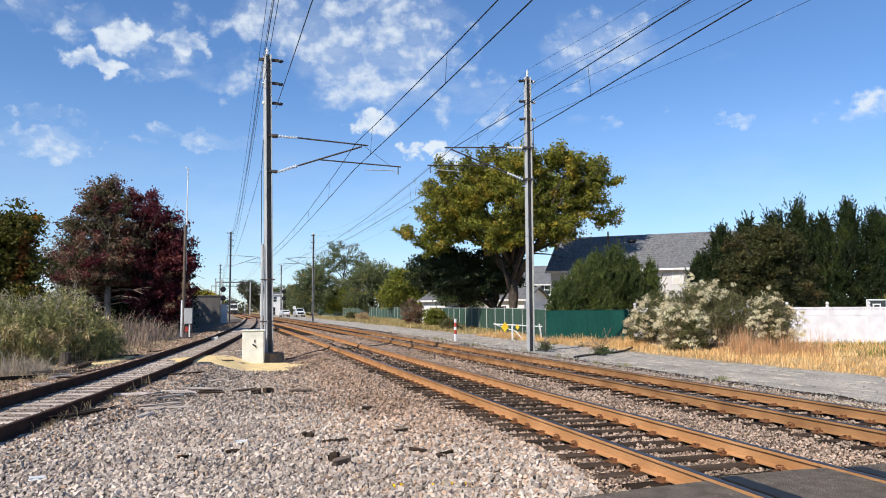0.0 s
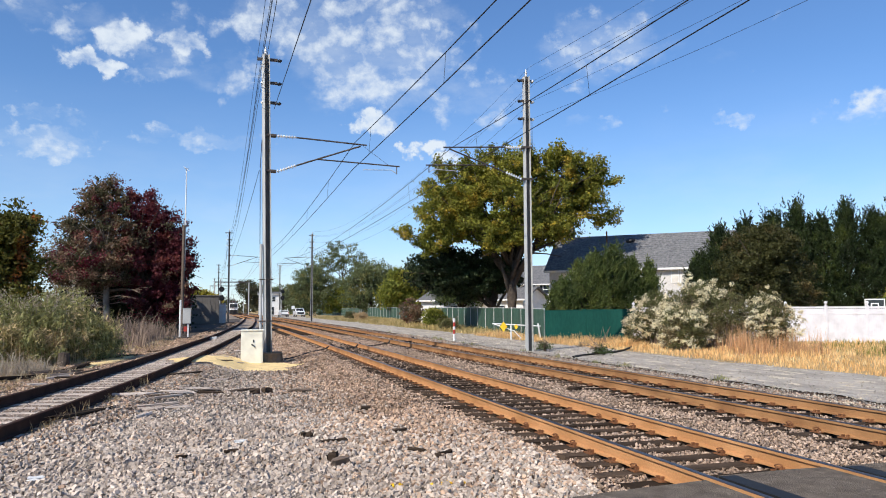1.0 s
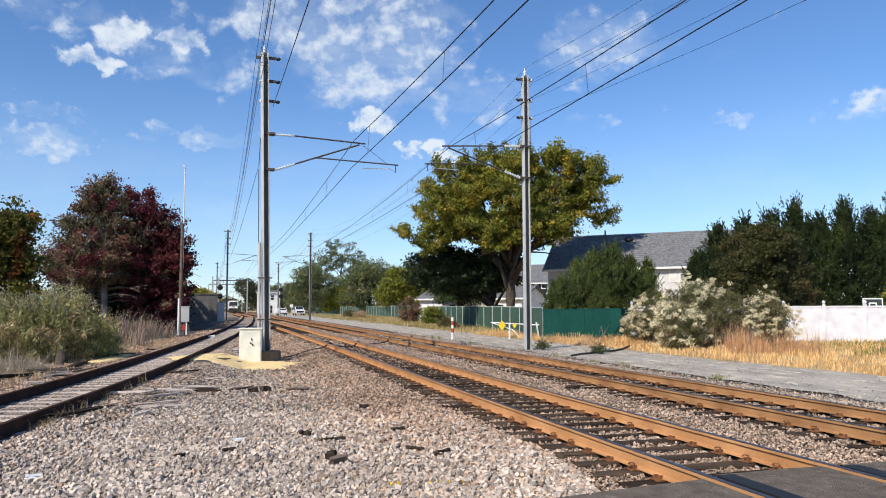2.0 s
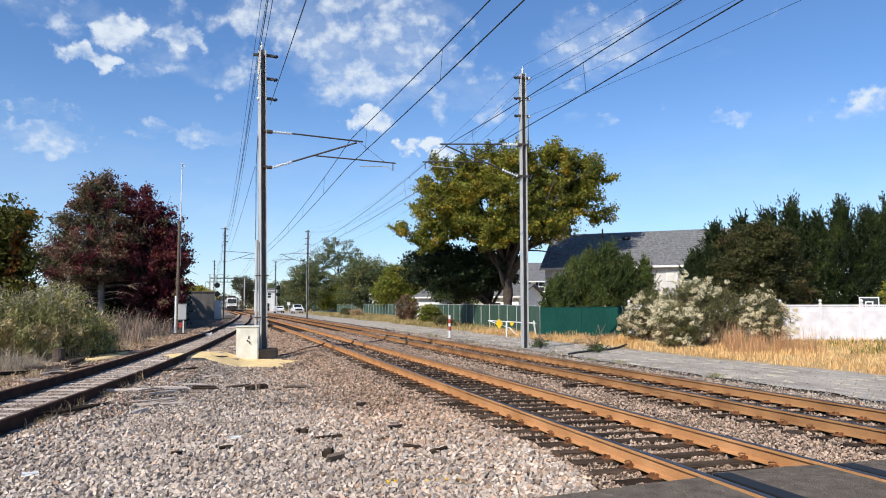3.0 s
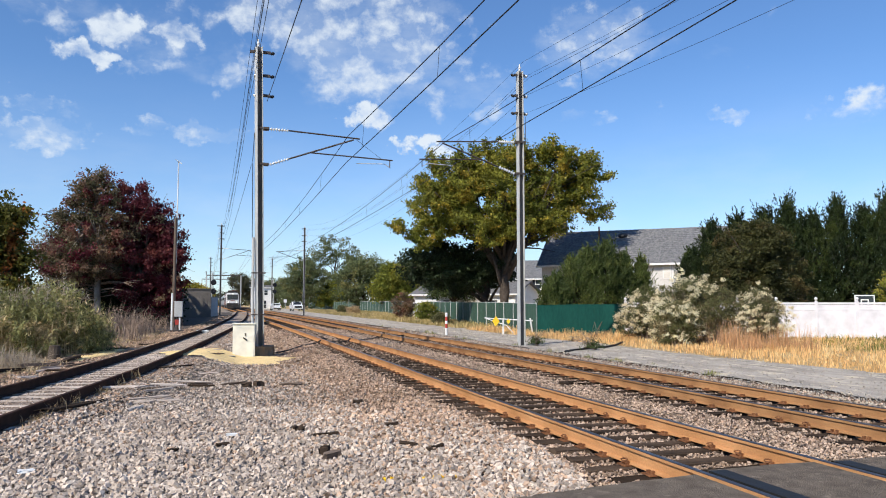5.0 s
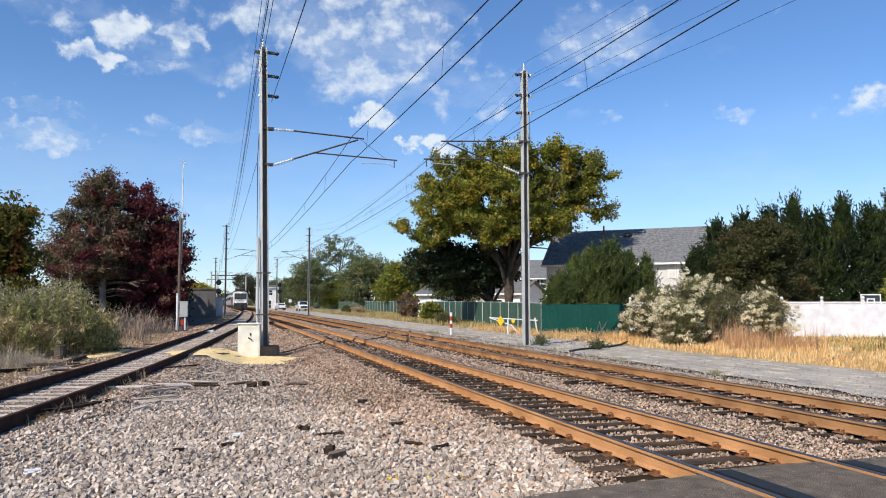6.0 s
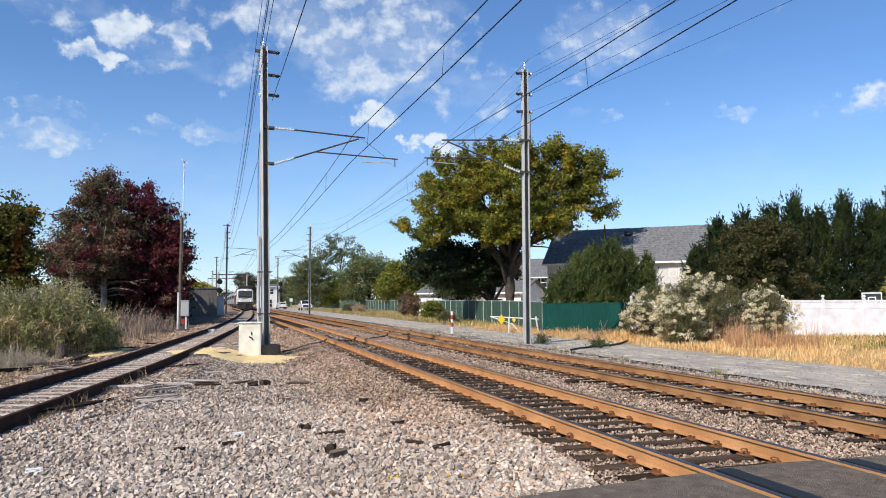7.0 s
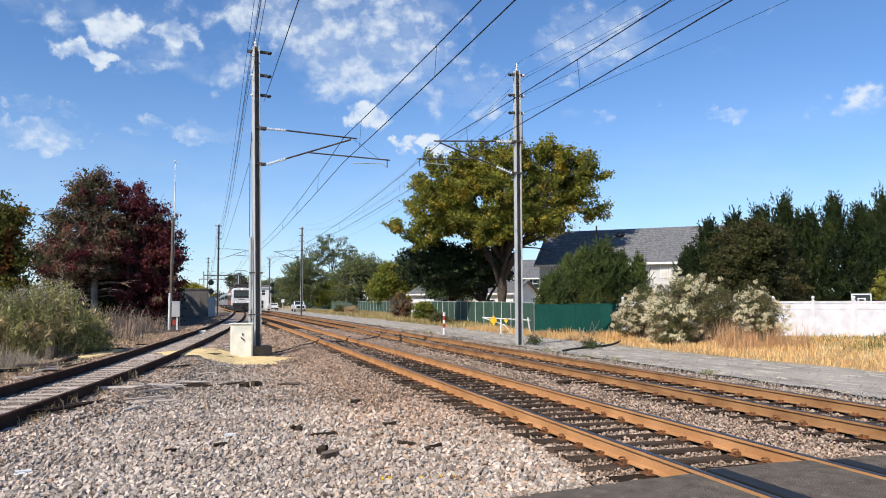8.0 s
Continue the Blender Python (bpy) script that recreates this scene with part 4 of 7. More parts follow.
def clumps(rs, blobs, per, leaves, spread, shell=0.55, spray=0.0):
    """Points in clumps that sit in the outer part of ellipsoid blobs (x, y, z, rx, ry, rz); spray: length of rising shoots."""
    out, axes = [], []
    vol = np.array([b[3] * b[4] * b[5] for b in blobs]) ** (2 / 3)
    for b, w in zip(blobs, vol / vol.sum()):
        k = max(3, int(per * w))
        d = rs.normal(size=(k, 3))
        d /= np.linalg.norm(d, axis=1)[:, None]
        r = shell + (1.08 - shell) * rs.rand(k, 1) ** 0.7
        c = np.array(b[:3]) + d * r * np.array(b[3:])
        out.append(c)
        axes.append(d + [0, 0, 0.7])
    c = np.concatenate(out)
    m = max(1, leaves // len(c))
    ax = np.concatenate(axes)
    ax = ax / np.linalg.norm(ax, axis=1)[:, None] * rs.uniform(0.5, 1.4, (len(c), 1)) * spray
    p = np.repeat(c, m, 0) + np.repeat(ax, m, 0) * rs.uniform(-0.4, 0.8, (len(c) * m, 1))
    sz = np.repeat(rs.uniform(0.6, 1.3, len(c)), m)[:, None] * spread
    return p + rs.normal(size=p.shape) * sz * [1, 1, 0.6], c


def limbs(rs, tips, base, trunk_top, r, lean=0.0, k=14, wob=0.25):
    """Trunk and limbs that fork from it towards chosen tips."""
    bm = bmesh.new()
    base, top = Vector(base), Vector(trunk_top)
    pts = [base + (top - base) * t + Vector((rs.normal() * wob * 0.3, rs.normal() * wob * 0.3, 0)) * (t > 0) for t in (0, 0.25, 0.5, 0.75, 1)]
    chain(bm, [pts[0] - Vector((0, 0, 0.25)), *pts], r * 1.15, r * 0.45, 9)
    sel = tips[rs.permutation(len(tips))[:k]]
    for t in sel:
        t = Vector(t)
        u = rs.uniform(0.25, 0.95)
        s = base + (top - base) * u
        mid = s.lerp(t, 0.5) + Vector((rs.normal() * wob, rs.normal() * wob, abs(rs.normal()) * wob))
        rr = r * 0.42 * (1.1 - u * 0.6)
        chain(bm, [s, s.lerp(mid, 0.5) + Vector((0, 0, 0.1)), mid, mid.lerp(t, 0.6), t], rr, rr * 0.18, 6)
        for _ in range(2):
            e = mid + (t - mid) * 0.9 + Vector((rs.normal(), rs.normal(), rs.normal())) * (t - s).length * 0.16
            chain(bm, [mid, mid.lerp(e, 0.5) + Vector((0, 0, 0.1)), e], rr * 0.45, rr * 0.1, 5)
    return bm


def broad_tree(at, blobs, label, seed, leaf, bark, per=260, leaves=30000, spread=0.45, size=0.30, r=0.35, trunk=0.45, shell=0.55, k=14, name="tree", category="tree",
               group="", wob=0.4, more=(), spray=0.0):
    """A tree: trunk with limbs, and a crown of clumped leaves. blobs are relative to its foot."""
    rs = np.random.RandomState(seed)
    t = thing(name, Matrix.Translation((at[0], at[1], gz(at[0], at[1]))), label, category, group)
    p, c = clumps(rs, blobs, per, leaves, spread, shell, spray)
    top = max(b[2] + b[5] for b in blobs)
    p = p[p[:, 2] > 0.1]
    part("trunk", limbs(rs, c[c[:, 2] > top * 0.2], (0, 0, 0), (rs.normal() * 0.2, rs.normal() * 0.2, top * (trunk + 0.25)), r, k=k, wob=wob), bark, t, smooth=True)
    part("crown", leaf_mesh("crown", rs, p, size, leaf), leaf, t)
    for key, share in more:
        q, _ = clumps(rs, blobs, int(per * share), int(leaves * share), spread, 0.85, spray)
        part("crown", leaf_mesh("crown", rs, q[q[:, 2] > 0.1], size, M[key]), None, t)
    return t


def cedar(at, h, w, label, seed, leaf="cedar", sprays=1500, per=26, group="", size=0.5, boughs=70):
    """Evergreen: a pointed crown of rising boughs, each a bunch of feathery sprays, round a straight stem."""
    rs = np.random.RandomState(seed)
    t = thing("evergreen_tree", Matrix.Translation((at[0], at[1], gz(at[0], at[1]))), label, "evergreen tree", group)
    bm = bmesh.new()
    chain(bm, [(0, 0, -0.2), (0.05, 0, h * 0.5), (0, 0.05, h * 0.95)], 0.02 * h, 0.02, 8)
    u = (np.arange(boughs) + rs.rand(boughs)) / boughs
    u = u ** 0.8
    a = np.arange(boughs) * 2.4 + rs.uniform(-0.5, 0.5, boughs)
    r = w * (np.where(u < 0.15, 0.75 + u * 1.6, 1.0) * (1 - u) ** 0.72 + 0.02) * rs.uniform(0.62, 1.12, boughs)
    tip = np.stack([r * np.cos(a), r * np.sin(a), u * h * 0.94 + 0.3], -1)
    out = np.stack([np.cos(a) * (1.1 - u), np.sin(a) * (1.1 - u), 0.7 + 0.9 * u], -1)
    out /= np.linalg.norm(out, axis=1)[:, None]
    for j in range(boughs):
        chain(bm, [(0, 0, tip[j, 2] * 0.82), tip[j] * [0.6, 0.6, 1] - [0, 0, 0.15], tip[j]], 0.035, 0.01, 4)
    part("trunk", bm, M["bark"], t, smooth=True)
    b = rs.randint(0, boughs, sprays)
    g = w * 0.155 * (1.2 - 0.7 * u[b])[:, None]
    c = tip[b] * np.where(rs.rand(sprays, 1) < 0.25, [0.6, 0.6, 1.0], [1, 1, 1]) + rs.normal(size=(sprays, 3)) * g
    o = out[b] + rs.normal(size=(sprays, 3)) * 0.35
    ln = (h * 0.075 + 0.15) * rs.uniform(0.5, 1.4, sprays)
    q = rs.rand(sprays, per, 1)
    pts = c[:, None] + o[:, None] * ln[:, None, None] * (q - 0.4) * 1.5 + rs.normal(size=(sprays, per, 3)) * (1.1 - q) * 0.085
    part("crown", leaf_mesh("crown", rs, pts.reshape(-1, 3), size, M[leaf], lean=np.repeat(o, per, 0), long=3.6), None, t)
    return t


def blades(name, rs, roots, h, w, material, bend=0.35, label="", category="grass"):
    """Grass or reeds: bent tapering blades, joined."""
    n = len(roots)
    a = rs.uniform(0, math.tau, n)
    d = np.stack([np.cos(a), np.sin(a), np.zeros(n)], -1)
    side = np.stack([-np.sin(a), np.cos(a), np.zeros(n)], -1)
    hh = h * rs.uniform(0.55, 1.25, n)
    b = bend * rs.uniform(0.2, 1.4, n)
    up = np.array([0, 0, 1.0])
    q = [roots, roots + up * (hh * 0.55)[:, None] + d * (hh * b * 0.3)[:, None], roots + up * (hh * (1 - 0.25 * b))[:, None] + d * (hh * b)[:, None]]
    ww = np.asarray(w) * rs.uniform(0.7, 1.3, n)
    v = np.stack([q[0] - side * ww[:, None], q[0] + side * ww[:, None], q[1] + side * (ww * 0.8)[:, None], q[1] - side * (ww * 0.8)[:, None], q[2]], 1).reshape(-1, 3)
    o = (np.arange(n) * 5)[:, None]
    f = np.concatenate([o + [[0, 1, 2]], o + [[0, 2, 3]], o + [[3, 2, 4]]])
    return raw(name, v, f, material)


# ---------------------------------------------------------------- catenary poles and wires
def h_pole(h, lean=0.0):
    """Wide-flange column: two flanges facing across the track and the web between."""
    bm = bmesh.new()
    w, d, t = 0.125, 0.17, 0.018
    prof = [(-w, -d), (-w + t, -d), (-w + t, -t / 2), (w - t, -t / 2), (w - t, -d), (w, -d), (w, d), (w - t, d), (w - t, t / 2), (-w + t, t / 2), (-w + t, d), (-w, d)]
    lo = [bm.verts.new((x, y, 0)) for x, y in prof]
    hi = [bm.verts.new((x * 0.92 + lean, y * 0.92, h)) for x, y in prof]
    k = len(prof)
    for i in range(k):
        bm.faces.new((lo[i], lo[(i + 1) % k], hi[(i + 1) % k], hi[i])).material_index = 1 if i in (2, 8) else 0
    bm.faces.new(hi)
    bmesh.ops.recalc_face_normals(bm, faces=bm.faces)
    return bm


def insulator(bm, a, b, sheds=7, r=0.075):
    a, b = Vector(a), Vector(b)
    d = b - a
    prof = [(0.025, 0)]
    for i in range(sheds):
        z = d.length * (i + 0.5) / sheds
        prof += [(0.028, z - 0.03), (r, z - 0.008), (r * 0.9, z + 0.008), (0.028, z + 0.016)]
    prof.append((0.025, d.length))
    return lathe(bm, prof, a, 10, d)


def catenary_pole(at, z0, h, side, reach, label, lean=0.0, arms=True, turn=0.0, base_r=0.0):
    """side: +1 when the bracket points to +x. reach: (x of the upper end, x of the pull-off end)."""
    t = thing("catenary_pole", Matrix.Translation((at[0], at[1], z0)), label, "catenary pole", "catenary poles")
    col = part("column", h_pole(h, lean), M["steel"], t, "galvanised wide-flange steel column")
    col.data.materials.append(M["web"])
    col.matrix_basis = pose(0, 0, 0, 0, 0, turn)
    if base_r:
        part("footing", lathe(bmesh.new(), [(base_r, -0.3), (base_r, 0.4), (base_r - 0.04, 0.43)], (0, 0, 0), 24), M["concrete"], t, "round concrete footing")
    s = side
    e = 0.135
    for z, w in ((h - 0.18, 0.34), (h - 1.12, 0.24), (h - 1.92, 0.24)):
        br = part("bracket", boxm(-e - (0.42 if w > 0.3 and s > 0 else 0.1), e + 0.1, -0.05, 0.05, z - 0.05, z + 0.05), M["steel_dark"], t)
        for sx in (-1, 1):
            part("line_insulator", lathe(bmesh.new(), [(0.03, 0), (0.07, 0.03), (0.05, 0.06), (0.08, 0.1), (0.05, 0.13), (0.03, 0.17)], (sx * (e + 0.1), 0, z - 0.04), 10, (sx, 0, 0.25)), M["signal_black"] if sx == s else M["porcelain"], br)
    part("cap_insulator", lathe(bmesh.new(), [(0.03, 0), (0.06, 0.05), (0.035, 0.1), (0.06, 0.16), (0.03, 0.25), (0.02, 0.34)], (lean, 0, h), 10), M["porcelain"], t)
    if arms:
        za, zb = h - 3.24, h - 4.66
        part("clamp", boxm(-e - 0.09, e + 0.09, -0.17, 0.17, za - 0.04, za + 0.04), M["steel_dark"], t)
        part("clamp", boxm(-e - 0.09, e + 0.09, -0.17, 0.17, zb - 0.04, zb + 0.04), M["steel_dark"], t)
        rx, px = reach
        a0 = Vector((s * (e + 0.12), 0, za))
        a1 = a0 + Vector((s * 0.75, 0, -0.02))
        part("long_rod_insulator", insulator(bmesh.new(), a0, a1), M["porcelain"], t, "white ribbed insulator", True)
        top = Vector((s * rx, 0, za - 0.18))
        part("top_tube", tube(bmesh.new(), a1, top + Vector((s * 0.25, 0, 0)), 0.032), M["steel_dark"], t)
        b0 = Vector((s * (e + 0.12), 0, zb))
        dirb = (top - Vector((0, 0, 0.04)) - b0)
        b1 = b0 + dirb.normalized() * 0.8
        part("long_rod_insulator", insulator(bmesh.new(), b0, b1), M["porcelain"], t, "white ribbed insulator", True)
        part("bracket_tube", tube(bmesh.new(), b1, top - Vector((0, 0, 0.05)), 0.034), M["steel_dark"], t)
        mid = b0 + dirb * 0.47
        end = Vector((s * px, 0, mid.z - 0.14))
        reg = part("registration_tube", tube(bmesh.new(), mid, end, 0.028), M["steel_dark"], t)
        part("drop_bracket", tube(bmesh.new(), end - Vector((s * 0.12, 0, 0)), end - Vector((s * 0.12, 0, 0.32)), 0.02), M["steel_dark"], reg)
        part("steady_arm", chain(bmesh.new(), [end - Vector((s * 0.12, 0, 0.3)), end - Vector((s * 0.35, 0, 0.16)), end - Vector((s * 1.5, 0, 0.2))], 0.016), M["steel"], reg)
        part("stay_wire", tube(bmesh.new(), top + Vector((s * 0.1, 0, -0.03)), end - Vector((s * 0.45, 0, -0.02)), 0.008), M["steel_dark"], t)
    return t


POLE_L, POLE_R = (1.26, 29.6), (12.42, 30.4)
pole_l = catenary_pole(POLE_L, -0.42, 12.15, 1, (3.58, 5.2), "tall galvanised steel catenary pole beside a cream cabinet", lean=-0.24, base_r=0.56, turn=17)
pole_r = catenary_pole(POLE_R, -0.24, 12.25, -1, (3.6, 4.62), "tall galvanised steel catenary pole at the gravel road", lean=0.02)


def wire(points, r, label, sag=0.0, name="overhead_wire"):
    bm = bmesh.new()
    out = []
    for a, b in zip(points, points[1:]):
        for k in range(12):
            t = k / 12
            p = Vector(a).lerp(Vector(b), t)
            out.append(p - Vector((0, 0, sag * 4 * t * (1 - t))))
    out.append(Vector(points[-1]))
    chain(bm, out, r, n=8, up="X")
    me = bpy.data.meshes.new(name)
    bm.to_mesh(me)
    bm.free()
    me.materials.append(M["signal_black"])
    me.polygons.foreach_set("use_smooth", [True] * len(me.polygons))
    return tagged(new(name, me), label, "wire", "overhead wires")


for y1, poles in ((104.5, ((-0.82, 1), (10.3, -1))), (180.0, ((-3.66, 1), (10.24, -1))), (258.0, ((-6.6, 1), (8.2, -1)))):
    for x, s in poles:
        catenary_pole((x, y1), gz(x, y1), 12.2, s, (3.6, 4.8), "distant steel catenary pole beside the tracks")

# messenger and contact wires of both main tracks, feeder lines on the poles
SPAN_Y = [-46.0, 30.0, 104.5, 180.0, 258.0, 340.0]


def over(x0, z, stagger=0.0, behind=0.0):
    """One run of wire from pole to pole; behind: how far the last span swings out behind the eye."""
    return [(float(main_x(y, x0)) + stagger * (-1) ** i + (behind if y < 0 else 0), y, z + float(rise(y))) for i, y in enumerate(SPAN_Y)]


for x0, st, out in ((4.85, 0.08, 1.1), (9.0, -0.1, -1.0)):
    wire(over(x0, 8.48, 0, out), 0.014, "thin dark messenger wire above the track", 1.05)
    wire(over(x0, 7.36, st, out), 0.014, "thin dark contact wire above the track", 0.45)
    for i, (ya, yb) in enumerate(zip(SPAN_Y, SPAN_Y[1:])):
        if i > 1:
            continue
        for t in (0.1, 0.22, 0.34, 0.46, 0.58, 0.70, 0.83, 0.955):
            y = ya + (yb - ya) * t
            x = (float(main_x(ya, x0)) + (out if ya < 0 else 0)) * (1 - t) + float(main_x(yb, x0)) * t
            up = float(rise(ya)) * (1 - t) + float(rise(yb)) * t
            q = 4 * t * (1 - t)
            wire([(x, y, 8.48 - 1.05 * q + up), (x + st * (1 - 2 * t) * (-1) ** i, y, 7.36 - 0.45 * q + up)], 0.006, "thin dropper between messenger and contact wire", name="dropper_wire")


def feeder(x, z, r=0.008, sag=2.3):
    wire([(x + float(main_x(y, 0)) - float(main_x(30, 0)), y, z + float(rise(y))) for y in SPAN_Y], r, "feeder line on the pole's line insulators", sag)


for x, z in ((0.70, 11.5), (0.84, 11.45), (0.98, 12.05), (0.76, 10.6), (0.76, 9.8)):
    feeder(x, z)
for x, z in ((12.44, 12.3), (12.72, 11.75), (12.74, 11.62), (12.68, 10.85), (12.68, 10.05)):
    feeder(x, z, 0.006, 2.0)
wire([(1.38, 29.45, 9.55), (1.33, 14.0, 7.6), (1.25, -10, 4.9)], 0.012, "dark slanting stay wire from the pole", 0.0)
wire([(0.93, 29.6, 8.3), (0.88, 29.62, 7.2), (0.90, 29.6, 5.4), (0.94, 29.5, 0.2)], 0.014, "black cable hanging down beside the pole", 0.0)
wire([(0.85, 29.6, 7.1), (-1.2, 104.5, 7.6)], 0.009, "thin line from pole to pole", 0.9)
conduit = thing("conduit", Matrix.Translation((*POLE_L, -0.42)), "grey pipe strapped to the catenary pole", "pipe")
part("pipe", tube(bmesh.new(), (-0.28, -0.1, 0.0), (-0.31, -0.1, 4.6), 0.055, n=10), M["steel"], conduit)
for z in (1.6, 3.2):
    part("strap", boxm(-0.36, 0.17, -0.2, -0.18, z, z + 0.05), M["steel_dark"], conduit)


# ---------------------------------------------------------------- by the tracks
def cabinet():
    at = (0.66, 28.9)
    t = thing("signal_cabinet", pose(at[0], at[1], gz(*at) - 0.02, 0, 0, -3), "cream steel relay cabinet with a black latch beside the pole", "cabinet")
    part("body", boxm(-0.40, 0.40, -0.28, 0.28, 0.0, 1.28, bevel=0.012), M["cream"], t)
    part("lid", boxm(-0.43, 0.43, -0.32, 0.32, 1.28, 1.33, bevel=0.015), M["cream"], t)
    d = part("door", boxm(-0.36, 0.36, -0.298, -0.282, 0.06, 1.22, bevel=0.006), M["cream"], t)
    part("latch", boxm(0.03, 0.07, -0.325, -0.298, 0.86, 0.96, bevel=0.005), M["black"], d)
    part("padlock", chain(bmesh.new(), [(-0.02, -0.32, 0.80), (0.02, -0.33, 0.76), (0.07, -0.32, 0.74), (0.10, -0.32, 0.68)], 0.024), M["black"], d)
    return t


cabinet()


def fence_line(points, h, step, slat, material, label, post_mat, name="fence", lift=0.05, top=True):
    """Posts, rails and upright slats or mesh panels along a line."""
    t = thing(name, Matrix.Identity(4), label, "fence")
    for (xa, ya), (xb, yb) in zip(points, points[1:]):
        n = max(1, round(math.hypot(xb - xa, yb - ya) / step))
        for k in range(n):
            p, q = (xa + (xb - xa) * k / n, ya + (yb - ya) * k / n), (xa + (xb - xa) * (k + 1) / n, ya + (yb - ya) * (k + 1) / n)
            z0, z1 = gz(*p), gz(*q)
            part("post", tube(bmesh.new(), (*p, z0 - 0.1), (*p, z0 + h + 0.06), 0.035), post_mat, t)
            if top:
                part("rail", tube(bmesh.new(), (*p, z0 + h), (*q, z1 + h), 0.022, n=6), post_mat, t)
            bm = bmesh.new()
            u = Vector((q[0] - p[0], q[1] - p[1], 0))
            nrm = Vector((-u.y, u.x, 0)).normalized()
            m = max(8, int(u.length / slat) * 2)
            cols = []
            for j in range(m + 1):
                o = nrm * ((0.012 if j % 2 else -0.012) * (1 if slat < 1 else 0.4) + 0.012 * noise.noise((j * 0.7, p[0], p[1])))
                a0, zz = Vector((*p, 0)) + u * (j / m) + o, z0 + (z1 - z0) * j / m
                wav = 0.015 * noise.noise((j * 0.35, p[1], 2))
                cols.append([bm.verts.new(a0 + e + Vector((0, 0, hz))) for e, hz in ((nrm * -0.006, zz + lift), (nrm * -0.006, zz + h - 0.02 + wav), (nrm * 0.006, zz + h - 0.02 + wav), (nrm * 0.006, zz + lift))])
            for c0, c1 in zip(cols, cols[1:]):
                for r in range(4):
                    bm.faces.new((c0[r], c1[r], c1[(r + 1) % 4], c0[(r + 1) % 4]))
            bmesh.ops.recalc_face_normals(bm, faces=bm.faces)
            part("panel", bm, material, t)
    return t


fence_line([(16.95, 39.2), (20.35, 35.7), (20.6, 35.5)], 1.72, 2.4, 2.4, M["green"], "dark green windscreen fence", M["green"], "green_fence")
fence_line([(16.95, 39.2), (19.2, 52), (21.5, 75), (23.0, 110), (24.5, 160), (24.0, 230)], 1.82, 3.0, 0.3, M["green_slat"], "long green slatted chain-link fence", M["steel"], "slatted_fence")


def vinyl_fence():
    t = thing("vinyl_fence", Matrix.Identity(4), "white vinyl privacy fence with lattice top and ball finials", "fence")
    a, b = Vector((20.4, 35.35, 0)), Vector((36.5, 26.0, 0))
    n = round((b - a).length / 1.83)
    u = (b - a) / n
    ang = math.degrees(math.atan2(u.y, u.x))
    for k in range(n + 1):
        p = a + u * k
        z = gz(p.x, p.y)
        m = pose(p.x, p.y, z, 0, 0, ang)
        po = part("post", boxm(-0.065, 0.065, -0.065, 0.065, -0.1, 1.86, bevel=0.008), M["vinyl"], t)
        po.matrix_basis = m
        ca = part("finial", lathe(bmesh.new(), [(0.085, 1.86), (0.085, 1.89), (0.04, 1.91), (0.035, 1.94), (0.075, 1.98), (0.085, 2.02), (0.06, 2.07), (0.015, 2.10)], (0, 0, 0), 12), M["vinyl"], po, smooth=True)
        if k == n:
            break
        L = u.length
        bm = bmesh.new()
        prof = []
        for j in range(10):
            x0, x1 = 0.05 + (L - 0.1) * j / 10, 0.05 + (L - 0.1) * (j + 1) / 10
            prof += [(x0, 0.008), (x0 + 0.006, 0.014), (x1 - 0.006, 0.014), (x1, 0.008)]
        ring = [(x, -y) for x, y in prof] + [(x, y) for x, y in reversed(prof)]
        lo, hi = ([bm.verts.new((x, y, z)) for x, y in ring] for z in (0.1, 1.70))
        for j in range(len(ring)):
            bm.faces.new((lo[j - 1], lo[j], hi[j], hi[j - 1]))
        bm.faces.new(hi)
        bmesh.ops.recalc_face_normals(bm, faces=bm.faces)
        pa = part("panel", bm, M["vinyl"], t)
        pa.matrix_basis = m
        for z0, z1 in ((0.02, 0.14), (1.42, 1.53), (1.74, 1.83)):
            ra = part("rail", boxm(0.06, L - 0.06, -0.028, 0.028, z0, z1, bevel=0.006), M["vinyl"], t)
            ra.matrix_basis = m
        bm = bmesh.new()
        s = 0.09
        x = -0.2
        while x < L:
            for sg in (0, 1):
                x0, x1 = (x, x + 0.21) if sg == 0 else (x + 0.21, x)
                c0, c1 = max(0.07, min(L - 0.07, x0)), max(0.07, min(L - 0.07, x1))
                if abs(c0 - c1) > 0.05:
                    f0, f1 = (c0 - x0) / (x1 - x0), (c1 - x0) / (x1 - x0)
                    tube(bm, (c0, sg * 0.01 - 0.005, 1.53 + 0.21 * f0), (c1, sg * 0.01 - 0.005, 1.53 + 0.21 * f1), 0.016, n=4)
            x += s
        la = part("lattice", bm, M["vinyl"], t)
        la.matrix_basis = m
    return t


vinyl_fence()

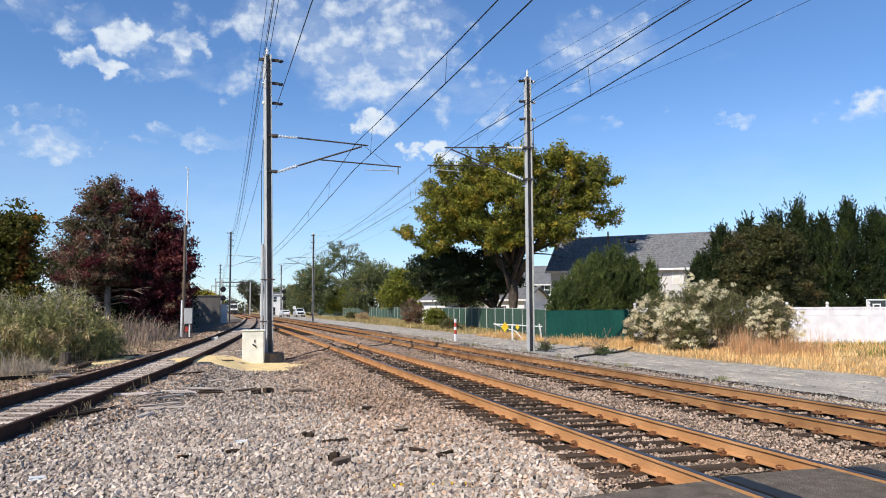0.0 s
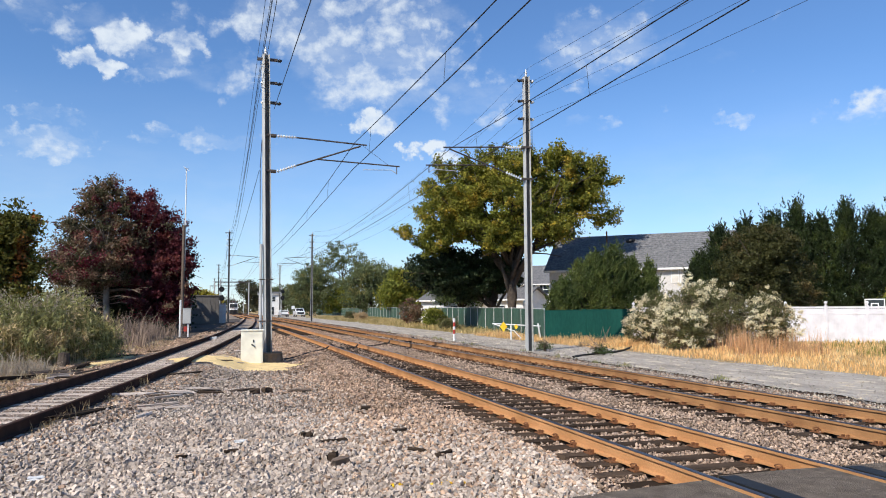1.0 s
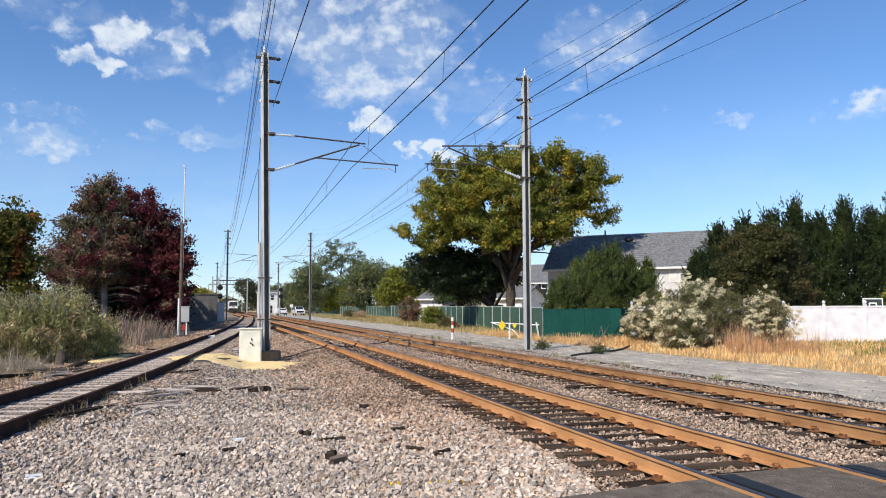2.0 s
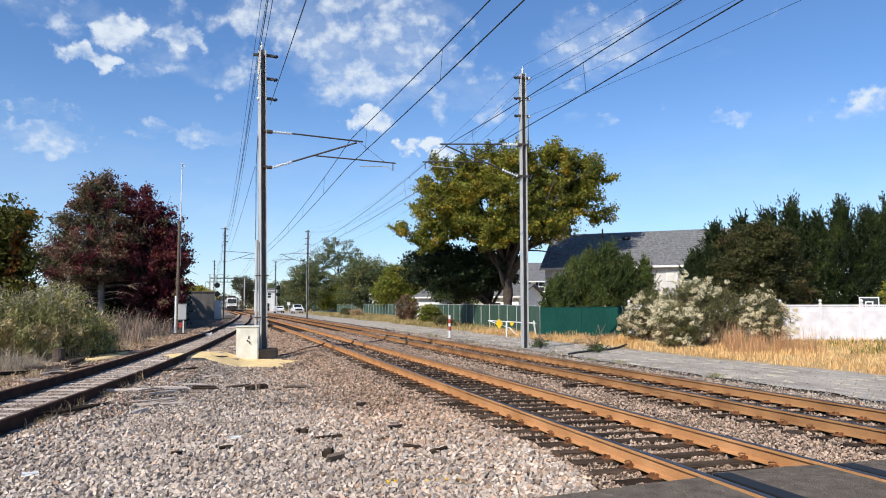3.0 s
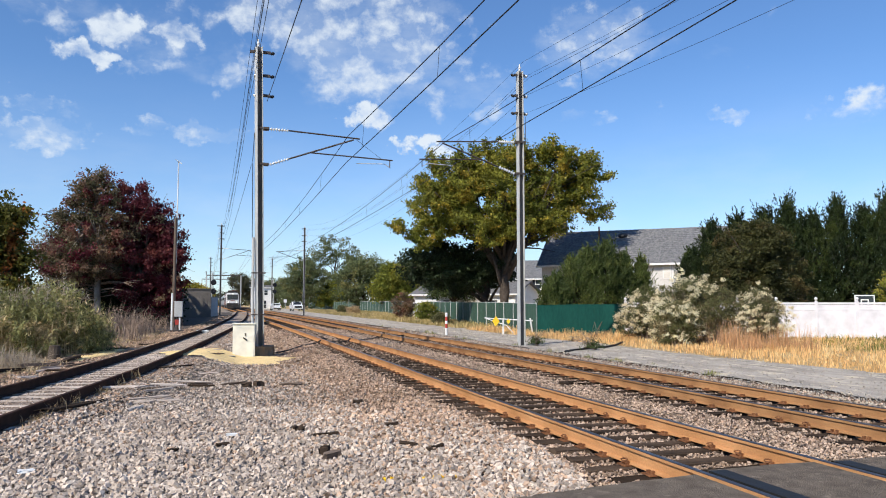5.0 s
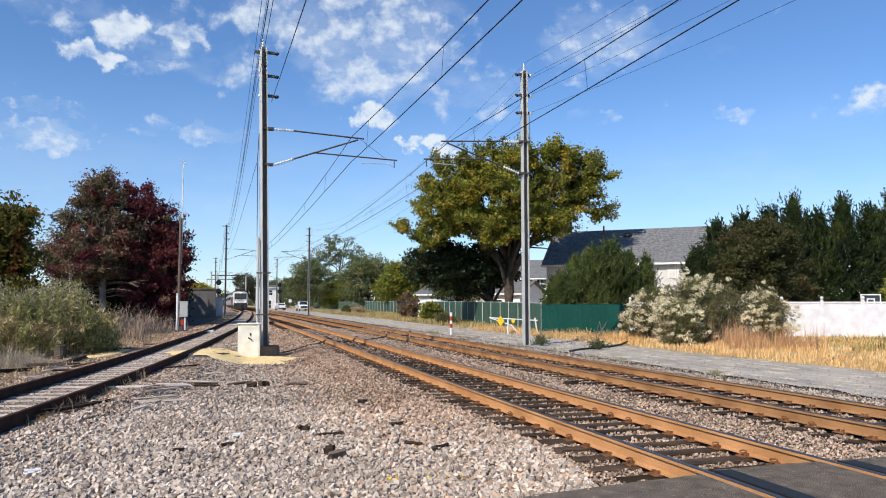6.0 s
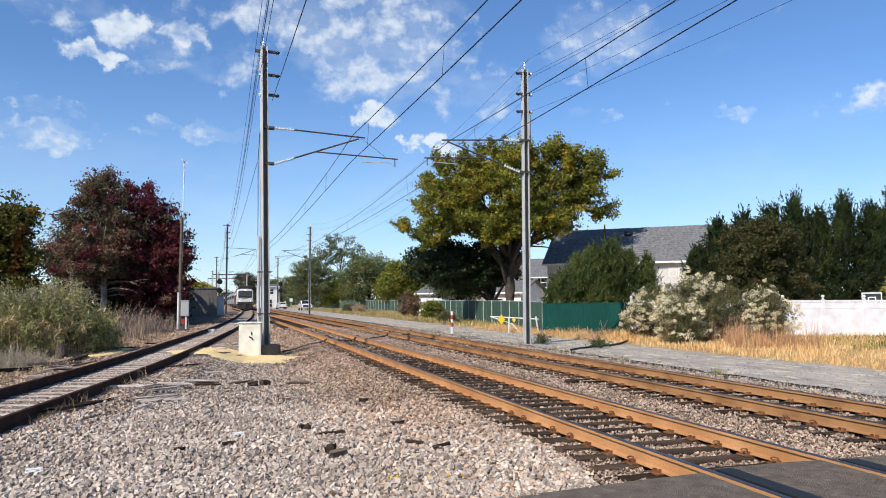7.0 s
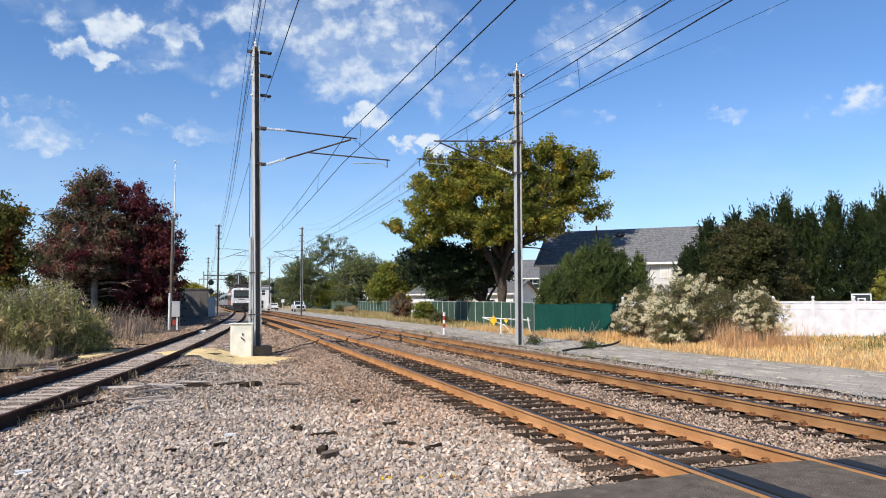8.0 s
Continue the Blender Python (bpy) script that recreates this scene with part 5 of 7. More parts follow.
# ---------------------------------------------------------------- trees
big = [(-1.2, 0, 9.8, 4.4, 4.2, 2.8), (-5.2, 0, 9.4, 2.4, 2.8, 2.2), (-4.7, 0.4, 12.0, 2.3, 2.5, 1.9), (-1.6, 0, 12.7, 2.1, 2.4, 1.8), (1.0, 0, 13.6, 1.3, 1.8, 1.7), (4.3, 0, 13.2, 1.4, 2, 2.2), (6.3, 0, 13.3, 1.8, 2, 1.7),
       (8.3, 0, 12.9, 1.3, 1.5, 1.0), (4.6, 0, 10.8, 2.6, 2.4, 1.6), (7.0, 0, 11.4, 1.4, 1.6, 0.7), (8.3, -0.3, 9.7, 1.1, 1.2, 0.5), (7.1, 0, 10.4, 0.9, 1, 0.35), (1.8, -1, 8.2, 2.7, 2.6, 1.4), (4.6, 0, 8.6, 1.4, 1.5, 0.7),
       (-7.9, 0, 7.6, 1.2, 1.5, 0.4), (-6.6, 0, 7.0, 1.3, 1.6, 0.6), (-2.4, -1.8, 7.4, 2.2, 1.6, 1.1)]
broad_tree((22.1, 58), big, "large olive and gold autumn tree behind the green fence", 11, M["leaf_big"], M["bark"], per=900, leaves=110000, spread=0.22, size=0.23, r=0.5, k=44, shell=0.45, wob=0.5, spray=0.95)
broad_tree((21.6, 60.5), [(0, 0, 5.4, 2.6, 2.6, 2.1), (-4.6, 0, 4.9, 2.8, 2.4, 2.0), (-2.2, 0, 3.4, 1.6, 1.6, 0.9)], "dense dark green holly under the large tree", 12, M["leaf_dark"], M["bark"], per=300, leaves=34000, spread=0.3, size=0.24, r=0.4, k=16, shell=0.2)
HEDGE = ((28.6, 5.4, 41.2), (29.9, 7.4, 40.8), (31.4, 7.9, 40.2), (32.9, 8.2, 39.6), (34.4, 8.8, 39.2), (35.7, 8.0, 38.6), (37.0, 8.9, 37.9), (38.4, 8.3, 37.2), (39.6, 9.0, 36.6), (40.9, 8.6, 36.0), (42.2, 8.8, 35.2), (43.6, 8.6, 34.4))
for j, (x, h, d) in enumerate(HEDGE):
    cedar((x, d), h * 0.93 - 0.2, 1.95 if j else 1.3, "tall dark green cedar in a hedge row behind the fence", j + 1, group="cedar hedge", sprays=820, per=30, size=0.19, boughs=60)
broad_tree((28.6, 35.4), [(0, 0, 4.4, 2.1, 1.8, 2.0), (-1.2, 0, 2.9, 1.9, 1.6, 2.0), (1.5, 0, 2.9, 1.8, 1.6, 2.0), (0.2, -0.6, 5.4, 1.2, 1.2, 1.0)], "bronze-green vine-covered tree behind the white fence", 21, M["vine"], M["bark"],
           per=420, leaves=42000, spread=0.2, size=0.14, r=0.2, k=30)
for x, y, h, w, sd in ((20.6, 44.6, 3.2, 1.7, 32), (22.2, 45.2, 4.5, 1.9, 35), (23.6, 45.6, 5.2, 1.9, 31), (25.0, 45.9, 5.7, 2.0, 34), (26.2, 45.6, 4.9, 1.6, 36), (27.6, 45.6, 4.6, 0.95, 33)):
    cedar((x, y), h, w, "broad dark green juniper in front of the house", sd, group="junipers by the house", sprays=620, per=26, size=0.2, leaf="juniper", boughs=60)


def bare_branches(tree, seed, z0, z1, reach, key, count=80):
    """Leafless spreading branches with fine twigs on the lower trunk."""
    rs = np.random.RandomState(seed)
    bm = bmesh.new()
    for k in range(count):
        z, a = rs.uniform(z0, z1), rs.uniform(0, math.tau)
        L = reach * (1.1 - 0.6 * (z - z0) / (z1 - z0)) * rs.uniform(0.6, 1.1)
        d = Vector((math.cos(a), math.sin(a), 0))
        pts = [Vector((0, 0, z)), Vector((0, 0, z)) + d * L * 0.4 + Vector((0, 0, 0.18)), Vector((0, 0, z)) + d * L * 0.75 + Vector((0, 0, 0.1)), Vector((0, 0, z)) + d * L + Vector((0, 0, rs.uniform(-0.35, 0.1)))]
        chain(bm, pts, 0.035, 0.008, 4)
        for _ in range(6):
            f = rs.uniform(0.3, 0.95)
            p = Vector((0, 0, z + 0.1)) + d * L * f
            e = p + Vector((d.x + rs.normal() * 0.8, d.y + rs.normal() * 0.8, rs.uniform(-0.5, 0.35))) * L * 0.2
            chain(bm, [p, p.lerp(e, 0.5) + Vector((0, 0, 0.04)), e], 0.013, 0.005, 3)
    ob = part("branchwork", bm, M[key], tree, "leafless grey branches")
    ob["kind"] = "stuff"
    return ob


cypress = [(-0.5, 0, 11.2, 0.7, 0.7, 0.6), (-0.5, 0, 10.3, 1.5, 1.4, 0.5), (-0.3, 0, 9.3, 1.9, 1.8, 0.5), (-0.7, 0, 8.0, 2.4, 2.2, 0.55), (-0.3, 0, 6.7, 2.7, 2.6, 0.55), (-1.0, 0, 5.4, 3.0, 2.8, 0.6), (-1.2, 0, 4.2, 2.6, 2.8, 0.5)]
bald = broad_tree((-9.2, 60.5), cypress, "bronze half-bare cypress on a pale trunk", 41, M["leaf_olive"], M["bark_pale"], per=330, leaves=20000, spread=0.2, size=0.18, r=0.27, k=60, shell=0.3, wob=0.2, trunk=0.72,
                  more=(("leaf_brown", 0.8), ("leaf_red", 0.35)), spray=0.7)
bare_branches(bald, 46, 1.6, 8.5, 3.4, "twig", 110)
broad_tree((-7.1, 61.5), [(0.1, 0, 9.3, 1.5, 1.8, 1.8), (1.4, 0, 7.9, 1.7, 2.0, 1.6), (2.6, 0, 5.8, 1.3, 2.0, 2.0), (0.6, 0, 5.4, 2.7, 2.6, 2.4), (1.6, 0, 2.8, 2.3, 2.4, 1.8)], "dark red maple in autumn colour", 42, M["leaf_red"], M["bark"],
           per=420, leaves=36000, spread=0.22, size=0.2, r=0.25, k=30, shell=0.3, more=(("leaf_brown", 0.1),), spray=0.6)
# Deep shade under and behind the maple, put into near-black leaves
broad_tree((-6.6, 63.4), [(0, 0, 2.4, 2.6, 1.6, 2.0), (1.8, 0, 1.8, 1.6, 1.4, 1.6), (-2.6, 0, 2.2, 2.0, 1.6, 1.8)], "thicket added for the dark shade under the maple", 47, M["leaf_dark"], M["bark"], per=160, leaves=8000, spread=0.3, size=0.22, r=0.12, k=30, shell=0.1)
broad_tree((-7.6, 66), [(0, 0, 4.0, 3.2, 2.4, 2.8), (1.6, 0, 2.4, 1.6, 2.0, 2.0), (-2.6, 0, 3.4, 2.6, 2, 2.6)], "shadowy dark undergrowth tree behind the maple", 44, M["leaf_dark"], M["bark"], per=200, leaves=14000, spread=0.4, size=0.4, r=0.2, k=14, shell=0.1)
broad_tree((-12.6, 64), [(0, 0, 5.6, 2.2, 2.0, 2.4), (1.6, 0, 3.6, 2.2, 2.0, 1.6)], "thin grey-brown half-bare tree", 45, M["leaf_brown"], M["bark_pale"], per=140, leaves=6000, spread=0.4, size=0.2, r=0.16, k=50, shell=0.3, wob=0.3)
broad_tree((-11.3, 43), [(0.2, 0, 6.0, 1.2, 1.4, 1.3), (-0.6, 0, 5.0, 1.7, 1.6, 1.3), (-1.4, 0, 3.6, 2.2, 2.2, 1.6), (0.4, 0, 2.2, 1.6, 1.6, 1.4), (0.9, 0, 4.0, 0.7, 0.8, 0.8)], "green and orange turning tree", 43, M["leaf_orange"], M["bark"],
           per=300, leaves=26000, spread=0.3, size=0.22, r=0.22, k=20, shell=0.3)
# Hidden trees added to throw shade on the shed and its ground
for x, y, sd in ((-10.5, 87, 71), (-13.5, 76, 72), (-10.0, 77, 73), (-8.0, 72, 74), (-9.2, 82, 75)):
    broad_tree((x, y), [(0, 0, 6.0, 2.8, 2.6, 2.6), (1.0, 0, 3.4, 2.8, 2.6, 2.4)], "tree added behind the maple to shade the shed", sd, M["leaf_dark"], M["bark"], per=160, leaves=9000, spread=0.4, size=0.42, r=0.22, k=12, shell=0.2)
far_specs = [
    (25.6, 184, [(0, 0, 15.2, 5.0, 5, 3.2), (-4.1, 0, 11.7, 4.8, 5, 3.2), (5.5, 0, 11.5, 4.1, 5, 3.0), (-7.3, 0, 7.8, 5, 5, 4.2), (2.4, 0, 6.6, 6, 5, 4.4)], "leaf_far", 51, "tall distant green tree beside the line", 0.3),
    (24.9, 139, [(0, 0, 8.2, 3.4, 3, 2.4), (2.5, 0, 6.0, 3.2, 3, 2.6), (-2.4, 0, 5.6, 3.2, 3, 2.6), (0, 0, 3.2, 5.0, 3, 2.4)], "leaf_far", 52, "rounded olive-green tree behind the slatted fence", 0.3),
    (17.2, 178, [(0, 0, 9.2, 3.4, 4, 2.2), (-2.4, 0, 6.2, 3.2, 4, 2.4), (3.4, 0, 6.4, 4, 4, 3.6), (-1, 0, 3.2, 5, 4, 3)], "leaf_far", 53, "tall distant green tree beside the line", 0.3),
    (24.9, 112, [(0, 0, 5.6, 2.2, 2.2, 1.9), (-1.5, 0, 3.8, 2.0, 2, 1.8), (1.2, 0, 3.4, 1.8, 2, 1.8)], "leaf_lime", 54, "yellow-green young tree behind the slatted fence", 0.3),
    (24.6, 80, [(0, 0, 5.4, 2.0, 2.0, 1.8), (-1.2, 0, 3.8, 1.8, 1.8, 1.7), (1.4, 0, 3.8, 1.8, 1.8, 1.9)], "leaf_green", 55, "grey-green shady tree behind the slatted fence", 0.3),
    (25.3, 178, [(0, 0, 4.2, 2.8, 2.4, 2.6), (-3, 0, 3.0, 2.4, 2, 2.2)], "leaf_lime", 56, "yellow-green tree among distant trees", 0.3),
    (30.5, 124, [(0, 0, 6.0, 3.0, 3, 2.8), (3, 0, 4.0, 3, 3, 2.6)], "leaf_far", 57, "rounded olive-green tree behind the slatted fence", 0.3),
    (15.5, 250, [(0, 0, 6.2, 4, 5, 3.4), (4, 0, 5.4, 4, 5, 3.6), (-4, 0, 4.6, 3, 5, 3)], "leaf_far", 58, "far green tree at the end of the road", 0.3),
    (4.6, 292, [(0, 0, 9.5, 4, 5, 3.4), (4, 0, 6.4, 4, 5, 3.6)], "leaf_vine_far", 59, "far brown-green tree beside the line", 0.3),
    (10.0, 330, [(0, 0, 9.0, 5, 5, 3.8), (5, 0, 7.4, 4, 5, 4)], "leaf_far", 60, "far green tree at the end of the road", 0.3),
    (-7.4, 170, [(0, 0, 3.8, 2.4, 3, 1.9), (2.4, 0, 3.2, 1.8, 3, 1.5)], "leaf_yellow", 61, "far yellow autumn tree beyond the shed", 0.3),
    (-20, 330, [(0, 0, 7, 8, 5, 3), (12, 0, 5, 8, 5, 3)], "leaf_vine_far", 62, "far brown-green tree beside the line", 0.3)]
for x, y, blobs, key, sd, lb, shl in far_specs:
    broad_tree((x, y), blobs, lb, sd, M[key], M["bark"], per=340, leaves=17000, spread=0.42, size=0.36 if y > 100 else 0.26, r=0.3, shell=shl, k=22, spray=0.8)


def far_woods():
    """Low line of woods that closes the horizon."""
    rs = np.random.RandomState(77)
    n = 1500
    a = rs.uniform(-0.75, 1.5, n)
    dist = rs.uniform(420, 620, n)
    c = np.stack([dist * np.sin(a), dist * np.cos(a), rs.uniform(0, 1, n) ** 0.8 * (6 + 4 * np.sin(a * 9) * np.sin(a * 23))], -1)
    p = np.repeat(c, 26, 0) + rs.normal(size=(n * 26, 3)) * [3.2, 3.2, 1.5]
    p[:, 2] = np.abs(p[:, 2])
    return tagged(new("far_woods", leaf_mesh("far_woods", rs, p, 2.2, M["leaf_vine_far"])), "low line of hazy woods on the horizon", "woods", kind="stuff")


far_woods()


# ---------------------------------------------------------------- shrubs and grass
def stuff(name, me, label, category):
    return tagged(new(name, me), label, category, kind="stuff")


def seed_bush(at, blobs, seed, label, heads=150, lean=0.0):
    """Grey-green shrub with cream seed heads on twiggy stems."""
    rs = np.random.RandomState(seed)
    t = thing("flowering_shrub", Matrix.Translation((at[0], at[1], gz(*at))), label, "shrub", "flowering shrubs")
    p, c = clumps(rs, blobs, 420, 11500, 0.12, 0.35)
    bm = bmesh.new()
    for e in c[rs.permutation(len(c))[:110]]:
        r = Vector((rs.normal() * 0.3, rs.normal() * 0.3, -0.05))
        e = Vector(e)
        chain(bm, [r, r.lerp(e, 0.45) + Vector((0, 0, 0.15)), e], 0.018, 0.005, 4)
    part("branchwork", bm, M["twig"], t)
    part("foliage", leaf_mesh("foliage", rs, p[p[:, 2] > 0.05], 0.10, M["bush_leaf"], lean=np.array([0, 0, 0.6]), long=2.6), None, t)
    # seed heads in tight clusters near the ends of the branches
    _, hc = clumps(rs, blobs, heads // 3, heads // 3, 0.1, 0.95)
    sunny = hc[(hc[:, 2] > 0.4) & (rs.rand(len(hc)) < 0.85)]
    k = 5
    sub = np.repeat(sunny, k, 0) + rs.normal(size=(len(sunny) * k, 3)) * 0.17
    v = np.repeat(sub, 48, 0) + rs.normal(size=(len(sub) * 48, 3)) * np.repeat(rs.uniform(0.04, 0.085, len(sub)), 48)[:, None] * [1, 1, 0.8]
    part("bloom", leaf_mesh("bloom", rs, v, 0.06, M["bloom"], long=1.2), None, t, "cream fluffy seed heads")
    return t


seed_bush((19.6, 29.4), [(0.2, 0, 1.55, 1.1, 1.1, 1.25), (1.0, 0.2, 2.35, 0.85, 0.8, 0.8), (-0.4, -0.3, 0.9, 1.0, 1.0, 0.9)], 3, "broad grey-green shrub covered in cream seed heads", 260)
seed_bush((19.9, 31.9), [(0, 0, 1.45, 1.2, 1.1, 1.15), (-0.6, 0.5, 0.9, 0.9, 0.9, 0.8)], 4, "leaning grey-green shrub with cream seed heads by the green fence", 170)
seed_bush((21.9, 27.4), [(0, 0, 1.1, 0.9, 1.0, 1.0), (0.5, 0, 1.75, 0.6, 0.7, 0.65), (0.9, 0, 1.0, 0.7, 0.8, 0.9)], 5, "grey-green shrub with cream seed heads at the white fence", 140)
seed_bush((18.5, 28.0), [(0, 0, 0.9, 0.9, 0.8, 0.95)], 6, "low grey-green shrub with cream seed heads at the road", 120)
seed_bush((20.6, 28.3), [(0, 0, 1.5, 1.3, 1.0, 1.1)], 7, "olive-brown shrub with few cream seed heads", 40)


def patch(name, seed, n, x, y, inside, h, w, key, label, bend=0.4, tuft=0.0, category="grass", dome=None):
    rs = np.random.RandomState(seed)
    px, py = rs.uniform(*x, n), rs.uniform(*y, n)
    if tuft:
        m = n // 40
        cx, cy = rs.uniform(*x, m), rs.uniform(*y, m)
        px, py = np.repeat(cx, 40) + rs.normal(size=m * 40) * tuft, np.repeat(cy, 40) + rs.normal(size=m * 40) * tuft
    ok = inside(px, py)
    px, py = px[ok], py[ok]
    root = np.stack([px, py, ground_z(px, py) - 0.01], -1)
    uneven = np.array([0.75 + 0.7 * noise.noise((a * 0.9, b * 0.9, seed)) + 0.45 * noise.noise((a * 2.7, b * 2.7, seed)) for a, b in zip(px, py)])
    if dome:
        q = ((px - dome[0]) / dome[2]) ** 2 + ((py - dome[1]) / dome[3]) ** 2
        uneven *= np.sqrt(np.clip(1.08 - q, 0.06, 1))
    return stuff(name, blades(name, rs, root, h * np.clip(uneven, 0.2, 1.6), w, M[key], bend), label, category)


def verge(x, y):
    return x - main_x(y)


vinyl_side = lambda x, y: y < 35.35 - (x - 20.4) * 0.581 - 0.12
patch("dry_grass", 1, 42000, (15.5, 36), (8, 36), lambda x, y: (verge(x, y) > 11.45) & vinyl_side(x, y) & ((x < 28) | (y < 33)), 0.26, 0.017, "straw", "dry straw-coloured verge grass along the white fence")
patch("green_grass", 2, 9000, (20, 36), (12, 32), lambda x, y: (verge(x, y) > 12.6) & vinyl_side(x, y) & (x + y * 0.3 > 28.5), 0.34, 0.012, "grass", "yellow-green grass below the white fence", tuft=0.3)
patch("tall_grass", 3, 1500, (18.2, 21.6), (22.8, 28.2), lambda x, y: (verge(x, y) > 12.4) & vinyl_side(x, y), 1.05, 0.007, "straw_pink", "tall tawny bunch grass beside the shrubs", 0.3, tuft=0.16)
patch("fence_grass", 4, 16000, (15.0, 21), (32, 48), lambda x, y: (verge(x, y) > 11.0) & (x < 20.2) & (np.where(y < 39.2, x - 16.95 < (39.2 - y) * 0.97 - 0.1, x < 16.9 + (y - 39.2) * 0.175)), 0.42, 0.012, "straw", "dry straw grass at the foot of the green fence", tuft=0.3)
patch("fence_grass", 5, 26000, (14.0, 24), (46, 150), lambda x, y: (verge(x, y) > 11.2) & (x < np.interp(y, [39, 52, 75, 110, 160], [16.9, 19.1, 21.4, 22.9, 24.4])), 0.4, 0.03, "straw_mid", "dry straw grass along the slatted fence", tuft=0.5)
patch("road_weeds", 6, 1600, (11.6, 12.8), (14, 60), lambda x, y: np.abs(verge(x, y) - 7.0) < 0.35, 0.16, 0.010, "reed", "sparse green weeds at the road edge", tuft=0.1)
left = lambda x, y: x - np.interp(y, SIDING_Y, SIDING_X)
patch("dry_grass", 7, 24000, (-17, -3.6), (15, 50), lambda x, y: (left(x, y) < -2.1), 0.17, 0.016, "straw_dull", "dull dry grass beside the siding", 1.0, tuft=0.4)
def reed_thicket(seed, blobs, label):
    """Leafy reeds: rising stems thick with narrow leaves, and buff plumes over them."""
    rs = np.random.RandomState(seed)
    p, c = clumps(rs, blobs, 1500, 52000, 0.11, 0.25, 0.55)
    ok = p[:, 2] > ground_z(p[:, 0], p[:, 1])
    o = stuff("reeds", leaf_mesh("reeds", rs, p[ok], 0.2, M["reed"], lean=np.array([0.15, 0, 0.5]), long=5.0), label, "reeds")
    top = c[c[:, 2] > 1.3]
    q = np.repeat(top, 22, 0) + np.repeat(rs.normal(size=top.shape) * 0.12 + [0, 0, 0.25], 22, 0) + rs.normal(size=(len(top) * 22, 3)) * [0.05, 0.05, 0.11]
    part("plumes", leaf_mesh("plumes", rs, q, 0.075, M["straw_pale"], lean=np.array([0, 0, 0.8]), long=2.5), None, o, "buff seed plumes")["kind"] = "stuff"
    stems = np.stack([c[:, 0], c[:, 1], ground_z(c[:, 0], c[:, 1])], -1)
    part("stems", blades("stems", rs, stems, c[:, 2] + 0.5, 0.008, M["straw_dull"], 0.15), None, o)["kind"] = "stuff"


reed_thicket(8, [(-7.2, 28.6, 0.5, 1.5, 1.9, 1.35), (-5.9, 29.2, 0.65, 1.1, 2.0, 1.45), (-4.9, 30.0, 0.3, 0.8, 1.7, 0.95), (-8.9, 30.5, 0.4, 1.4, 2.0, 1.1)], "dense green leafy reeds with buff plumes beside the siding")
patch("reeds", 9, 5000, (-11.5, -4.0), (28, 40), lambda x, y: ((x + 7.4) / 2.9) ** 2 + ((y - 33.5) / 5) ** 2 < 1, 1.9, 0.014, "straw_dull", "buff seeding reeds behind the green ones", 0.5, category="reeds", dome=(-7.4, 33.5, 2.9, 5))
patch("bare_brush", 10, 1500, (-7.2, -3.4), (38, 58), lambda x, y: (left(x, y) < -2.6), 1.3, 0.011, "twig", "leafless grey-brown brush beside the siding", 0.7, tuft=0.5, category="brush")
patch("bare_brush", 11, 1500, (-12.5, -5), (48, 59), lambda x, y: (left(x, y) < -3), 1.7, 0.013, "twig", "leafless grey-brown brush under the trees", 0.7, tuft=0.6, category="brush")
patch("straw_tuft", 12, 1800, (-6.6, -4.6), (22, 25), lambda x, y: ((x + 5.7) / 0.75) ** 2 + ((y - 23.6) / 0.7) ** 2 < 1, 0.7, 0.007, "straw_pale", "pale bent straw tuft beside the siding", 1.3)
patch("rail_weeds", 13, 1500, (-4, -1.6), (11, 24), lambda x, y: np.abs(left(x, y) - 0.95) < 0.16, 0.24, 0.005, "straw_dull", "thin dry weeds along the siding rail", 0.5, tuft=0.14)


def round_bush(at, r, h, seed, key, label, n=5000, size=0.12):
    rs = np.random.RandomState(seed)
    return broad_tree(at, [(0, 0, h * 0.55, r, r, h * 0.5), (r * 0.5, 0, h * 0.4, r * 0.7, r * 0.7, h * 0.4)], label, seed, M[key], M["twig"], per=120, leaves=n, spread=0.16, size=size, r=0.04, k=14, shell=0.35, name="bush", category="bush")


round_bush((18.6, 70), 1.0, 1.7, 91, "leaf_lime", "yellow-green bush at the slatted fence", 6000, 0.16)
round_bush((18.2, 78), 1.2, 2.6, 92, "leaf_brown", "brown thorny bush at the slatted fence", 6000, 0.16)
round_bush((17.2, 60), 0.6, 0.9, 93, "bush_leaf", "small grey-green bush at the slatted fence")
round_bush((13.9, 26.6), 0.22, 0.35, 94, "leaf_green", "small green weed on the gravel road", 700, 0.07)
round_bush((12.9, 30.0), 0.2, 0.4, 95, "leaf_green", "small green weed by the pole", 700, 0.07)
round_bush((17.2, 105), 0.9, 1.1, 96, "straw_dull", "dry rounded bush at the slatted fence")
round_bush((17.0, 112), 0.9, 1.2, 97, "bush_leaf", "dry rounded bush at the slatted fence")
round_bush((35.9, 33.0), 0.8, 3.3, 98, "leaf_lime", "yellow-green garden bush behind the white fence", 6000, 0.14)
for x, y, sd in ((-13.6, 41, 101), (-14.6, 38.5, 102), (-9.6, 47, 103)):
    round_bush((x, y), 1.6, 2.6, sd, "leaf_dark", "dark green shrub under the turning tree", 7000, 0.2)


